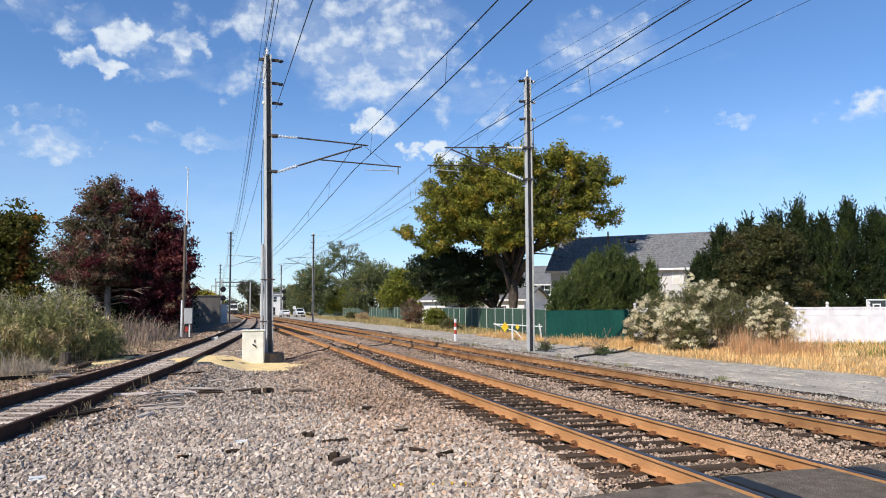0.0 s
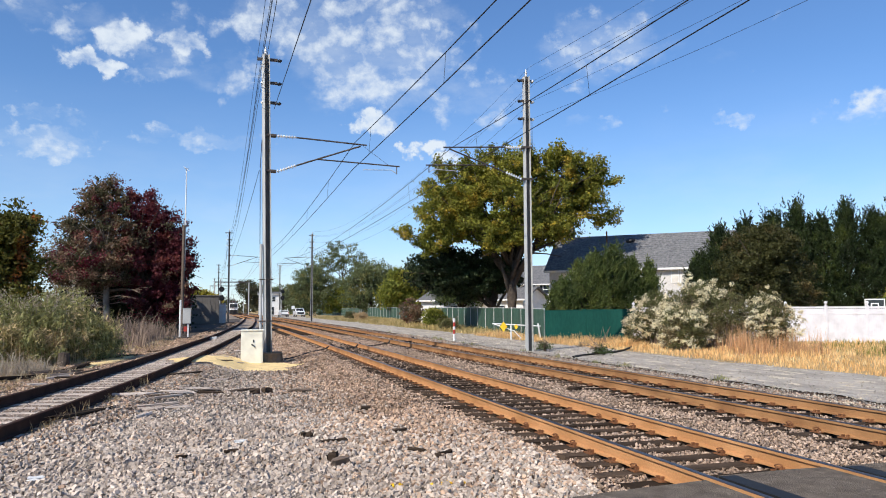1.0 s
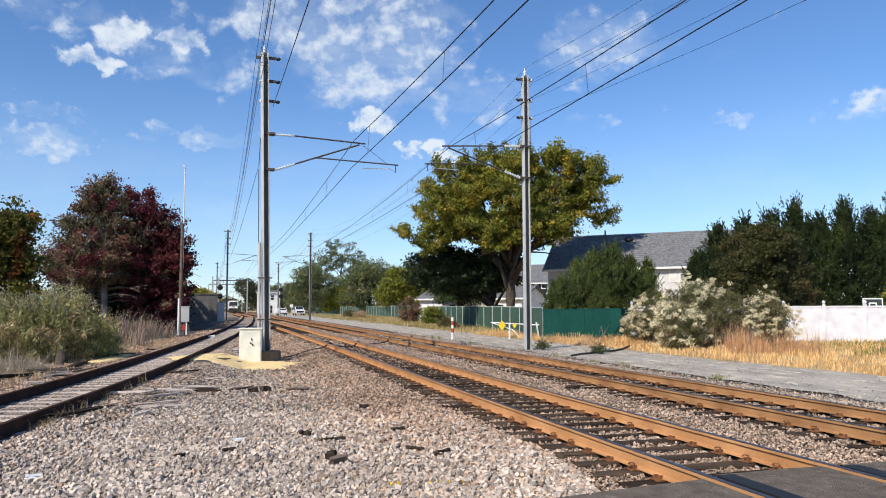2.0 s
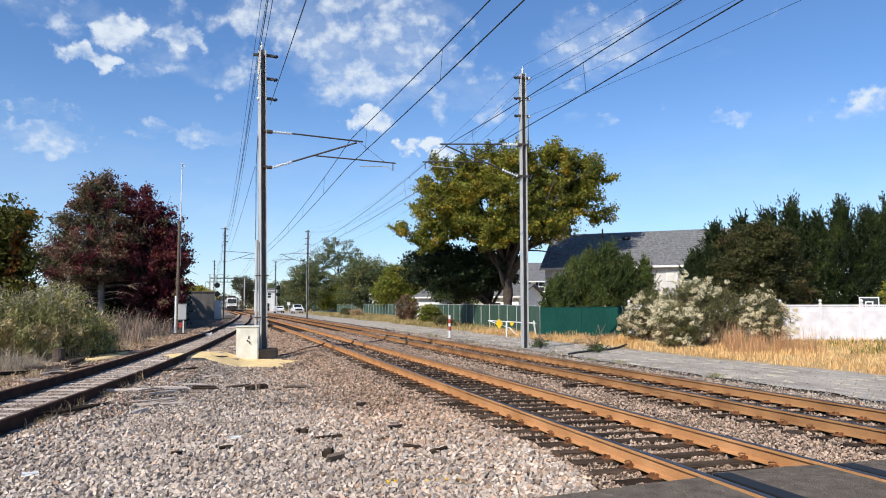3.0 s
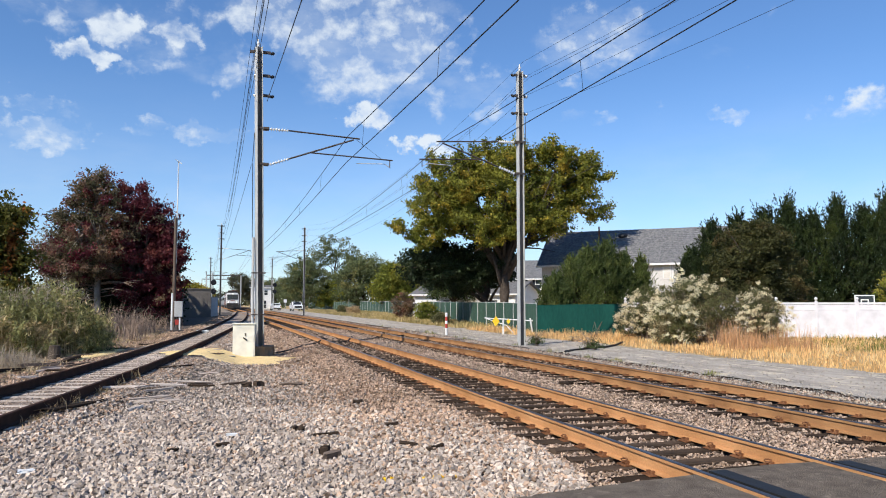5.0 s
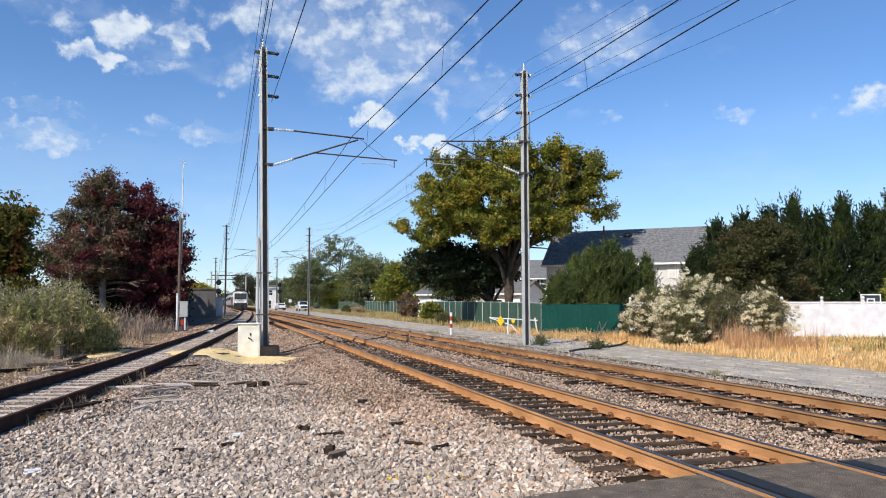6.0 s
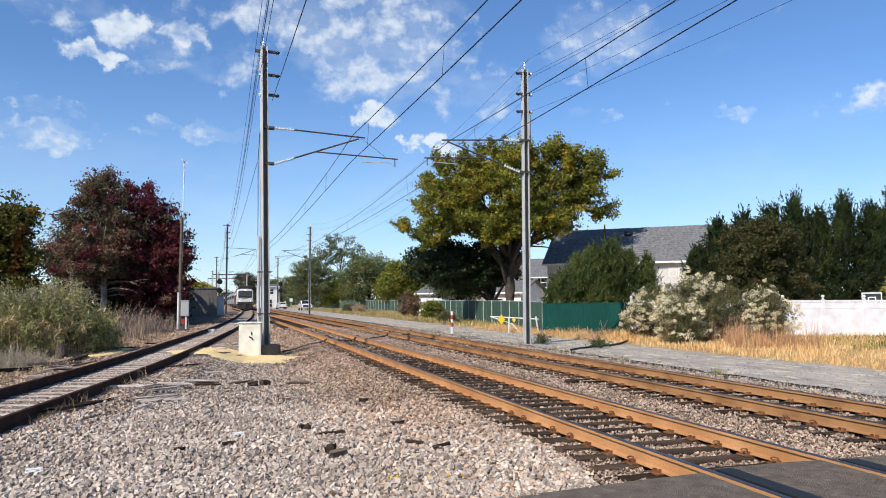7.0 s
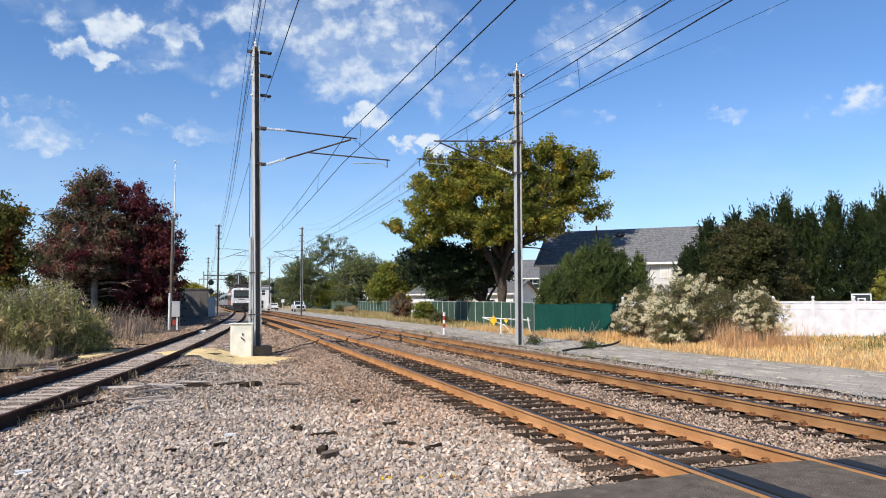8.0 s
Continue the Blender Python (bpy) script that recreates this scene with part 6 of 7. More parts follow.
# ---------------------------------------------------------------- houses
def house(at, ang, L, W, H, RZ, label, windows=(), shutters=False, wall="siding", roof="shingle", pane="glass", extras=False):
    """Gabled house; local x along the eave, y away from the line. windows: (x, z, w, h) on the front wall."""
    m = pose(at[0], at[1], gz(*at) - 0.1, 0, 0, ang)
    t = thing("house", m, label, "house", "houses beyond the fence")
    bm = bmesh.new()
    prof = [(0, 0), (W, 0), (W, H), (W / 2, RZ - 0.2), (0, H)]
    a, b = ([bm.verts.new((x, y, z)) for y, z in prof] for x in (0, L))
    bm.faces.new(a), bm.faces.new(b[::-1])
    for i in range(5):
        bm.faces.new((a[i], b[i], b[(i + 1) % 5], a[(i + 1) % 5]))
    bmesh.ops.recalc_face_normals(bm, faces=bm.faces)
    part("wall", bm, M[wall], t)
    e, k = 0.4, (RZ - H) / (W / 2)
    rf = None
    for y0, sg in ((-e, 1), (W + e, -1)):
        # overlapping courses in one stepped sheet
        n, run, prof = 18, W / 2 + e, []
        for j in range(n):
            for u, up in ((j / n, 0.05), ((j + 1) / n, 0.015)):
                prof.append((y0 + sg * run * u, H - e * k + k * run * u + up))
        prof += [(W / 2, RZ - 0.12), (y0, H - e * k - 0.12)]
        bm = bmesh.new()
        a, b = ([bm.verts.new((x, py, pz)) for py, pz in prof] for x in (-e, L + e))
        bm.faces.new(a), bm.faces.new(b[::-1])
        for i in range(len(prof)):
            bm.faces.new((a[i], b[i], b[(i + 1) % len(prof)], a[(i + 1) % len(prof)]))
        bmesh.ops.recalc_face_normals(bm, faces=bm.faces)
        o = part("roof", bm, M[roof], t)
        rf = rf or o
    part("gutter", boxm(-e, L + e, -e - 0.13, -e - 0.01, H - e * k - 0.14, H - e * k + 0.03), M["white"], t, "white gutter along the eave")
    for x, z, w, h in windows:
        wd = part("window", boxm(x, x + w, -0.07, 0.03, z, z + h), M["white"], t)
        for q in (0, 1):
            part("pane", boxm(x + 0.07, x + w - 0.07, -0.085, -0.06, z + 0.06 + q * h / 2, z + h / 2 - 0.03 + q * h / 2), M[pane], wd)
        if shutters:
            for sx in (x - 0.42, x + w + 0.06):
                part("shutter", boxm(sx, sx + 0.36, -0.06, 0.02, z, z + h), M["signal_black"], wd)
    if extras:
        part("chimney", boxm(0.5, 1.3, W / 2 - 0.45, W / 2 + 0.35, RZ - 1.0, RZ + 1.0, bevel=0.03), M["steel_dark"], t)
        part("vent_pipe", tube(bmesh.new(), (4.6, W * 0.36, RZ - 1.4), (4.6, W * 0.36, RZ + 0.3), 0.07), M["rust"], rf)
        part("roof_vent", lathe(bmesh.new(), [(0.42, 0), (0.42, 0.16), (0.3, 0.26), (0.05, 0.3)], (6.7, W * 0.40, RZ - 0.68), 14, (0, -0.35, 0.9)), M["signal_black"], rf)
        for zc in np.arange(0.3, H - 0.2, 0.42):
            part("clapboard", boxm(0.05, L, -0.018, 0.004, zc, zc + 0.03), M["siding"], t)
    return t


house((27.28, 61.8), -40, 21.1, 8.3, 5.45, 8.53, "pale two-storey house with a grey shingle roof", [(1.05, 3.75, 0.9, 1.25), (2.65, 3.75, 0.9, 1.25), (10.55, 3.87, 0.66, 1.25), (11.3, 3.87, 0.66, 1.25), (15, 3.75, 0.9, 1.15)], pane="blind", extras=True)
house((39.2, 99.5), -30, 12, 8, 5.4, 8.0, "white far two-storey house with dark shutters", [(1.0, 3.7, 0.9, 1.3), (3.4, 3.7, 0.9, 1.3), (6, 3.7, 0.9, 1.3), (1.0, 1.0, 0.9, 1.3), (3.4, 1.0, 0.9, 1.3)], shutters=True, wall="white")
house((21.0, 84.5), -46, 13, 7, 2.9, 4.2, "low white outbuilding behind the trees", [(4, 1.0, 0.9, 1.1), (10, 1.0, 0.9, 1.1)], wall="white")
house((28.0, 128), -20, 8, 7, 2.8, 4.6, "low white distant house behind the trees", [(2, 1.0, 0.9, 1.1)], wall="white")
house((7.0, 232), -4, 6.3, 7, 6.6, 7.3, "white two-storey railway building by the line", [(1.2, 4.2, 1.1, 1.5), (3.9, 4.2, 1.1, 1.5), (3.0, 0.2, 1.6, 2.4)], wall="white")


# ---------------------------------------------------------------- lineside things on the siding's side
def shed():
    at = (-5.35, 92.0)
    t = thing("relay_shed", pose(at[0], at[1], gz(*at) + 0.02, 0, 0, 3), "windowless grey steel relay shed", "shed")
    part("body", boxm(0, 3.6, 0, 7, 0, 3.3, bevel=0.03), M["shed"], t)
    part("roof", boxm(-0.1, 3.7, -0.1, 7.1, 3.3, 3.42, bevel=0.02), M["shed"], t)
    d = part("door", boxm(1.7, 2.7, -0.05, 0.0, 0.1, 2.3, bevel=0.01), M["shed"], t)
    part("door_handle", boxm(1.8, 1.86, -0.1, -0.05, 1.1, 1.25), M["steel"], d)
    for k in range(12):
        part("seam", boxm(0.12 + k * 0.3, 0.17 + k * 0.3, -0.025, 0.0, 0.05, 3.25), M["shed"], t)
    at = (-1.43, 95.5)
    c = thing("equipment_cabinet", pose(at[0], at[1], gz(*at), 0, 0, 3), "white metal equipment cabinet beside the shed", "cabinet")
    part("body", boxm(-0.42, 0.42, 0, 0.8, 0, 2.3, bevel=0.02), M["white"], c)
    part("roof", boxm(-0.47, 0.47, -0.05, 0.85, 2.3, 2.4, bevel=0.02), M["steel"], c)
    part("door", boxm(-0.34, 0.34, -0.03, 0.0, 0.1, 2.2, bevel=0.01), M["white"], c)


shed()


def utility_pole():
    at = (-3.75, 58.4)
    t = thing("utility_pole", pose(at[0], at[1], gz(*at) - 0.3), "brown wooden pole with a pale pipe mast on top", "pole")
    part("pole", tube(bmesh.new(), (0, 0, 0), (0.02, 0, 8.4), 0.14, 0.11, 10), M["wood_pole"], t)
    part("mast", tube(bmesh.new(), (0.1, 0, 5.0), (0.1, 0, 12.7), 0.05, 0.04, 8), M["white"], t, "pale pipe mast")
    part("antenna", tube(bmesh.new(), (-0.12, 0, 12.82), (0.32, 0, 12.5), 0.025), M["white"], t)
    part("antenna", tube(bmesh.new(), (-0.02, -0.14, 12.66), (0.2, 0.14, 12.72), 0.02), M["white"], t)


utility_pole()


def switch_box():
    at = (-3.0, 48.6)
    t = thing("switch_box", pose(at[0], at[1], gz(*at)), "grey lineside telephone box on a post", "signal box")
    part("post", tube(bmesh.new(), (0.12, 0.05, -0.1), (0.12, 0.05, 1.9), 0.05), M["steel_dark"], t)
    b = part("box", boxm(-0.06, 0.42, -0.18, 0.1, 0.92, 1.85, bevel=0.03), M["steel"], t)
    part("lid", boxm(-0.08, 0.44, -0.2, 0.12, 1.85, 1.89, bevel=0.01), M["steel"], b)
    part("plate", boxm(0.0, 0.2, -0.12, -0.08, 0.45, 0.75), M["red"], t)
    part("leg", boxm(0.22, 0.3, -0.12, -0.06, 0.0, 0.9), M["white"], t)
    part("base", boxm(-0.3, 0.5, -0.3, 0.3, -0.1, 0.12, bevel=0.02), M["steel_dark"], t)
    p = thing("marker_post", pose(at[0] - 0.22, at[1] + 0.1, gz(*at)), "plain white lineside marker post", "post")
    part("post", tube(bmesh.new(), (0, 0, -0.1), (0, 0, 2.38), 0.06), M["white"], p)


switch_box()


def target_signal(at, z_low, label, dz=1.15, h=5.6):
    t = thing("railway_signal", pose(at[0], at[1], gz(*at)), label, "signal", "railway signals")
    part("mast", tube(bmesh.new(), (0, 0, -0.1), (0, 0, h), 0.08), M["steel"], t)
    part("base", boxm(-0.3, 0.3, -0.3, 0.3, -0.1, 0.25, bevel=0.02), M["concrete"], t)
    for lx in (-0.2, 0.2):
        part("ladder_rail", boxm(lx - 0.015, lx + 0.015, 0.25, 0.28, 0.2, h - 0.4), M["steel_dark"], t)
    for z in (z_low, z_low + dz):
        hd = part("signal_head", lathe(bmesh.new(), [(0.34, 0), (0.36, 0.04), (0.36, 0.08), (0.15, 0.2), (0.12, 0.3)], (0.2, -0.14, z), 20, (0, 1, 0)), M["signal_black"], t)
        part("hood", lathe(bmesh.new(), [(0.11, -0.2), (0.12, 0), (0.1, 0.01)], (0.22, -0.15, z), 12, (0, 1, 0)), M["signal_black"], hd)


target_signal((-1.85, 101.0), 3.15, "two-headed black target signal beside the siding")
target_signal((7.75, 131.5), 3.6, "two-headed black target signal at the road")


def portal(y, x0, x1, h, label):
    t = thing("catenary_portal", pose(0, y, float(rise(y))), label, "catenary portal", "catenary portals")
    for x in (x0, x1):
        part("column", boxm(x - 0.15, x + 0.15, -0.15, 0.15, -0.5, h), M["steel"], t)
    part("beam", boxm(x0, x1, -0.15, 0.15, h - 0.3, h), M["steel_dark"], t)
    for x in np.linspace(x0 + 1, x1 - 1, 5):
        part("hanger", tube(bmesh.new(), (x, 0, h - 0.3), (x, 0, h - 1.3), 0.03), M["steel_dark"], t)


portal(232, -5.8, 4.06, 9.9, "steel portal frame over the distant tracks")
portal(310, -9.5, 3.46, 11.2, "steel portal frame over the distant tracks")


def stump():
    at = (-5.35, 26.9)
    bm = lathe(bmesh.new(), [(0.2, -0.1), (0.19, 0.2), (0.17, 0.42), (0.05, 0.45)], (0, 0, 0), 11)
    for v in bm.verts:
        v.co += Vector((noise.noise(v.co * 5), noise.noise(v.co * 5 + Vector((3, 0, 0))), noise.noise(v.co * 4) * 0.6)) * 0.05
    t = thing("tree_stump", pose(at[0], at[1], gz(*at)), "dark rotten stump beside the siding", "stump")
    part("stump", bm, M["bark"], t)


stump()


def pad(name, cx, cy, rx, ry, turn, lift, key, label, category, n=40, wob=0.3):
    """A thin spread of sand that follows the ground."""
    v, f = [(cx, cy, gz(cx, cy) + lift)], []
    rings = 6
    for r in range(1, rings + 1):
        for k in range(n):
            a = k * math.tau / n
            q = r / rings * (1 + wob * noise.noise((math.cos(a) * 1.8, math.sin(a) * 1.8, cx)) + 0.5 * wob * noise.noise((math.cos(a) * 6, math.sin(a) * 6, cx)))
            x, y = rx * q * math.cos(a), ry * q * math.sin(a)
            x, y = cx + x * math.cos(turn) - y * math.sin(turn), cy + x * math.sin(turn) + y * math.cos(turn)
            edge = -0.05 if r == rings else 0
            v.append((x, y, gz(x, y) + lift + edge + 0.006 * noise.noise((x * 3, y * 3, 0))))
    f += [(0, 1 + k, 1 + (k + 1) % n) for k in range(n)]
    for r in range(rings - 1):
        b = 1 + r * n
        f += [(b + k, b + n + k, b + n + (k + 1) % n, b + (k + 1) % n) for k in range(n)]
    return tagged(new(name, mesh_of(name, v, f, M[key], True)), label, category, kind="structure")


pad("sand_spread", 0.25, 27.4, 2.2, 2.1, 0.0, 0.075, "yellow_dirt", "yellow sand spread around the cabinet", "sand")
pad("sand_streak", -4.2, 28.2, 0.35, 3.6, -0.13, 0.06, "yellow_dirt", "yellow sand streak beside the siding", "sand")


# ---------------------------------------------------------------- lineside things at the road
def striped_marker():
    at = (12.25, 41.4)
    t = thing("striped_post", pose(at[0], at[1], gz(*at)), "white marker post with red bands at the road", "post")
    for z0, z1, k in ((-0.1, 0.42, "white"), (0.42, 0.66, "red"), (0.66, 0.84, "white"), (0.84, 1.08, "red"), (1.08, 1.30, "white")):
        part("band", tube(bmesh.new(), (0, 0, z0), (0, 0, z1), 0.075, n=12), M[k], t)


striped_marker()


def swing_gate():
    at = (15.6, 41.0)
    t = thing("swing_gate", pose(at[0], at[1], gz(*at), 0, 0, -28), "white pipe barrier gate with yellow diamond signs", "gate")
    part("top_pipe", tube(bmesh.new(), (-1.1, 0, 0.98), (1.9, 0, 0.82), 0.032), M["white"], t)
    part("brace", chain(bmesh.new(), [(-1.0, 0, 0.95), (-0.4, 0, 0.75), (0.2, 0, 0.55), (0.6, 0, 0.1)], 0.03), M["white"], t)
    part("hinge_post", tube(bmesh.new(), (0.0, 0.05, -0.1), (0.0, 0.05, 0.95), 0.05), M["white"], t)
    part("hinge_post", tube(bmesh.new(), (1.9, 0.05, -0.1), (1.9, 0.05, 1.0), 0.05), M["white"], t)
    for x, s in ((-0.42, 0.3), (0.32, 0.16)):
        bm = bmesh.new()
        prism(bm, [(x - s * 0.75, 0.8), (x, 0.8 - s), (x + s * 0.75, 0.8), (x, 0.8 + s)], 0.02, Matrix.Translation((0, -0.08, 0)))
        part("diamond_sign", bm, M["yellow"], t, "yellow diamond sign plate")
    s = thing("leaning_stake", pose(17.0, 39.9, gz(17, 39.9), 0, -9, 0), "leaning white stake in the dry grass", "stake")
    part("stake", boxm(-0.04, 0.04, -0.02, 0.02, -0.1, 1.0), M["white"], s)


swing_gate()


def hoop():
    p = (34.1, 33.2)
    t = thing("basketball_hoop", pose(p[0], p[1], gz(*p), 0, 0, -36), "basketball hoop with a black-edged white backboard", "basketball hoop")
    part("pole", tube(bmesh.new(), (0, 0.5, -0.1), (0, 0.45, 1.9), 0.06), M["signal_black"], t)
    b = part("backboard", boxm(-0.5, 0.5, 0, 0.03, 1.5, 2.24, bevel=0.01), M["white"], t)
    part("face", boxm(-0.44, 0.44, -0.008, 0.0, 1.56, 2.18), M["glass"], b)
    for x0, x1, z0, z1 in ((-0.2, -0.14, 1.66, 2.0), (0.14, 0.2, 1.66, 2.0), (-0.14, 0.14, 1.94, 2.0)):
        part("target_line", boxm(x0, x1, -0.014, -0.009, z0, z1), M["white"], b)
    part("rim", chain(bmesh.new(), [(0.22 * math.cos(a), -0.24 + 0.22 * math.sin(a), 1.66) for a in np.linspace(0.3, 6.5, 16)], 0.02), M["red"], t)


hoop()

def lying(name, pts, r, key, label, category, n=7):
    bm = chain(bmesh.new(), [(x, y, gz(x, y) + z) for x, y, z in pts], r, n=n)
    me = bpy.data.meshes.new(name)
    bm.to_mesh(me)
    bm.free()
    me.materials.append(M[key])
    return tagged(new(name, me), label, category)


# Dark line across the road, drawn as a thin black tube
lying("hose", [(12.2, 25.6, 0.07), (13.0, 26.5, 0.06), (14.0, 27.2, 0.06), (15.2, 27.9, 0.07), (16.2, 28.9, 0.08), (17.1, 29.9, 0.12)], 0.045, "black", "thin dark line lying across the gravel road", "hose")


for pts, lb in (([(1.6, 30.2, 0.05), (2.4, 31.0, 0.06), (3.2, 32.6, 0.05), (4.0, 34.2, 0.06), (4.36, 34.7, 0.26), (4.52, 34.9, 0.12)], "black bond cable from the pole to the rail"),
                ([(4.55, 34.9, 0.10), (5.0, 34.6, 0.06), (5.5, 35.0, 0.06), (5.78, 35.5, 0.26), (5.95, 35.6, 0.10)], "black bond cable between the rails"),
                ([(6.1, 36.0, 0.06), (7.0, 37.2, 0.06), (7.8, 38.6, 0.06), (8.10, 39.3, 0.27), (8.3, 39.5, 0.1)], "black bond cable between the tracks"),
                ([(8.3, 39.5, 0.1), (8.9, 39.6, 0.06), (9.45, 40.2, 0.08), (9.62, 40.6, 0.27), (9.85, 41.0, 0.1)], "black bond cable between the rails")):
    lying("bond_cable", pts, 0.035, "black", lb, "cable")


def debris(at, size, turn, seed, key, label):
    rnd = random.Random(seed)
    bm = bmesh.new()
    box(bm, -size[0] / 2, size[0] / 2, -size[1] / 2, size[1] / 2, 0, size[2])
    bmesh.ops.subdivide_edges(bm, edges=bm.edges[:], cuts=2)
    for v in bm.verts:
        v.co += Vector((rnd.uniform(-1, 1) * size[0] * 0.12, rnd.uniform(-1, 1) * size[1] * 0.2, rnd.uniform(-1, 1) * size[2] * 0.22))
    t = thing("wood_debris" if key != "white" else "litter", pose(at[0], at[1], gz(*at) + 0.035, rnd.uniform(-4, 4), rnd.uniform(-4, 4), turn), label, "debris", "debris on the ballast")
    part("chunk", bm, M[key], t)


W1, W2 = "splintered dark tie wood on the ballast", "black clod on the ballast"
DEBRIS = [(1.13, 8.18, 0.2, 0.1, 0.07, 20, "wood_pole", W1), (1.07, 8.42, 0.13, 0.1, 0.08, 70, "tie", W2), (2.36, 8.42, 0.22, 0.05, 0.03, 25, "tie", W1), (2.1, 8.7, 0.2, 0.045, 0.03, -40, "tie", W1),
          (2.26, 8.3, 0.12, 0.05, 0.03, 80, "tie", W1), (0.96, 10.2, 0.13, 0.09, 0.06, 10, "tie", W2), (1.25, 9.7, 0.3, 0.05, 0.03, 5, "tie", W1), (2.25, 13.1, 0.16, 0.1, 0.06, 0, "tie", W2),
          (0.47, 17.55, 0.2, 0.16, 0.1, 10, "tie", W2), (0.75, 17.7, 0.22, 0.12, 0.1, 40, "tie", W2), (1.45, 17.6, 0.5, 0.12, 0.06, -30, "wood_pole", W1), (0.2, 18.4, 0.6, 0.07, 0.05, 10, "wood_pole", W1),
          (7.4, 15.5, 0.34, 0.14, 0.07, 20, "tie", W2), (-2.35, 13.5, 1.9, 0.09, 0.05, 72, "tie", "long splintered timber beside the siding"), (-1.55, 14.9, 1.0, 0.07, 0.04, 10, "tie_grey", W1),
          (-2.2, 16.3, 1.2, 0.09, 0.04, 12, "tie_grey", "weathered board beside the siding"), (-1.4, 16.2, 0.8, 0.06, 0.04, 30, "tie_grey", W1), (2.24, 10.25, 0.18, 0.07, 0.04, 10, "tie", W1), (0.0, 9.3, 0.16, 0.06, 0.03, 15, "tie", W1),
          (-0.55, 9.1, 0.12, 0.05, 0.03, 40, "tie", W1), (-1.87, 8.33, 0.14, 0.07, 0.03, 12, "white", "small white scrap on the ballast"), (0.1, 10.0, 0.14, 0.06, 0.03, 8, "white", "small white scrap on the ballast"),
          (-5.4, 21.8, 2.4, 0.14, 0.08, 68, "tie", "old dark timber lying beside the siding"), (-4.6, 25.0, 1.8, 0.12, 0.08, 78, "tie", "old dark timber lying beside the siding"), (-4.9, 23.4, 1.2, 0.16, 0.08, 40, "wood_pole", W1)]
for i, (x, y, sx, sy, sz, tn, key, lb) in enumerate(DEBRIS):
    debris((x, y), (sx, sy, sz), tn, 500 + i, key, lb)


# weathered splinters and slabs strewn along the siding
rnd_wood = random.Random(77)
for i in range(46):
    y = rnd_wood.uniform(12.5, 34)
    off = rnd_wood.uniform(1.15, 2.3) if i % 2 else rnd_wood.uniform(-2.9, -1.2)
    debris((siding_x(y) + off, y), (rnd_wood.uniform(0.25, 1.1), rnd_wood.uniform(0.05, 0.12), 0.04), rnd_wood.uniform(-25, 60), 700 + i, rnd_wood.choice(("tie_grey", "tie_grey", "tie", "wood_pole")),
           "weathered splinter of tie wood beside the siding")


def rag():
    x, y = -1.35, 45.6
    bm = bmesh.new()
    box(bm, -0.3, 0.35, -0.5, 0.5, 0.0, 0.1)
    bmesh.ops.subdivide_edges(bm, edges=bm.edges[:], cuts=3)
    for v in bm.verts:
        v.co += Vector((noise.noise(v.co * 4), noise.noise(v.co * 4 + Vector((2, 0, 0))), noise.noise(v.co * 5))) * 0.09
    t = thing("litter", pose(x, y, 0.10 - 0.194 + 0.02 + float(rise(y)) - 0.02), "white crumpled sheet on the siding ties", "litter")
    part("sheet", bm, M["white"], t)


rag()


# ---------------------------------------------------------------- train
def wheel(parent, x, y, z, r, w=0.13, key="train_black"):
    sg = 1 if x > 0 else -1
    return part("wheel", lathe(bmesh.new(), [(r * 0.3, -w / 2 - 0.02), (r * 0.35, -w / 2), (r, -w / 2), (r, w / 2), (r * 0.9, w / 2), (r * 0.3, w / 2 - 0.03)], (x, y, z), 16, (sg, 0, 0)), M[key], parent)


def bogie(t, y, n=2, pitch=2.6):
    b = part("bogie", boxm(-1.1, 1.1, y - pitch * 0.8, y + pitch * 0.8, 0.5, 0.82, bevel=0.05), M["train_black"], t)
    for k in range(n):
        for sx in (-0.753, 0.753):
            wheel(b, sx, y + (k - (n - 1) / 2) * pitch, 0.5, 0.5)
    return b


def shell(bm, sec, stations):
    """Loft one cross-section (x, z) along stations (y, widen, top drop, floor)."""
    rings = []
    for y, sx, sz, fz in stations:
        rings.append([bm.verts.new((x * sx, y, fz + (z - sec[0][1]) * sz)) for x, z in sec])
    k = len(sec)
    for a, b in zip(rings, rings[1:]):
        for i in range(k):
            bm.faces.new((a[i], b[i], b[(i + 1) % k], a[(i + 1) % k]))
    bm.faces.new(rings[0])
    bm.faces.new(rings[-1][::-1])
    bmesh.ops.recalc_face_normals(bm, faces=bm.faces)
    return bm


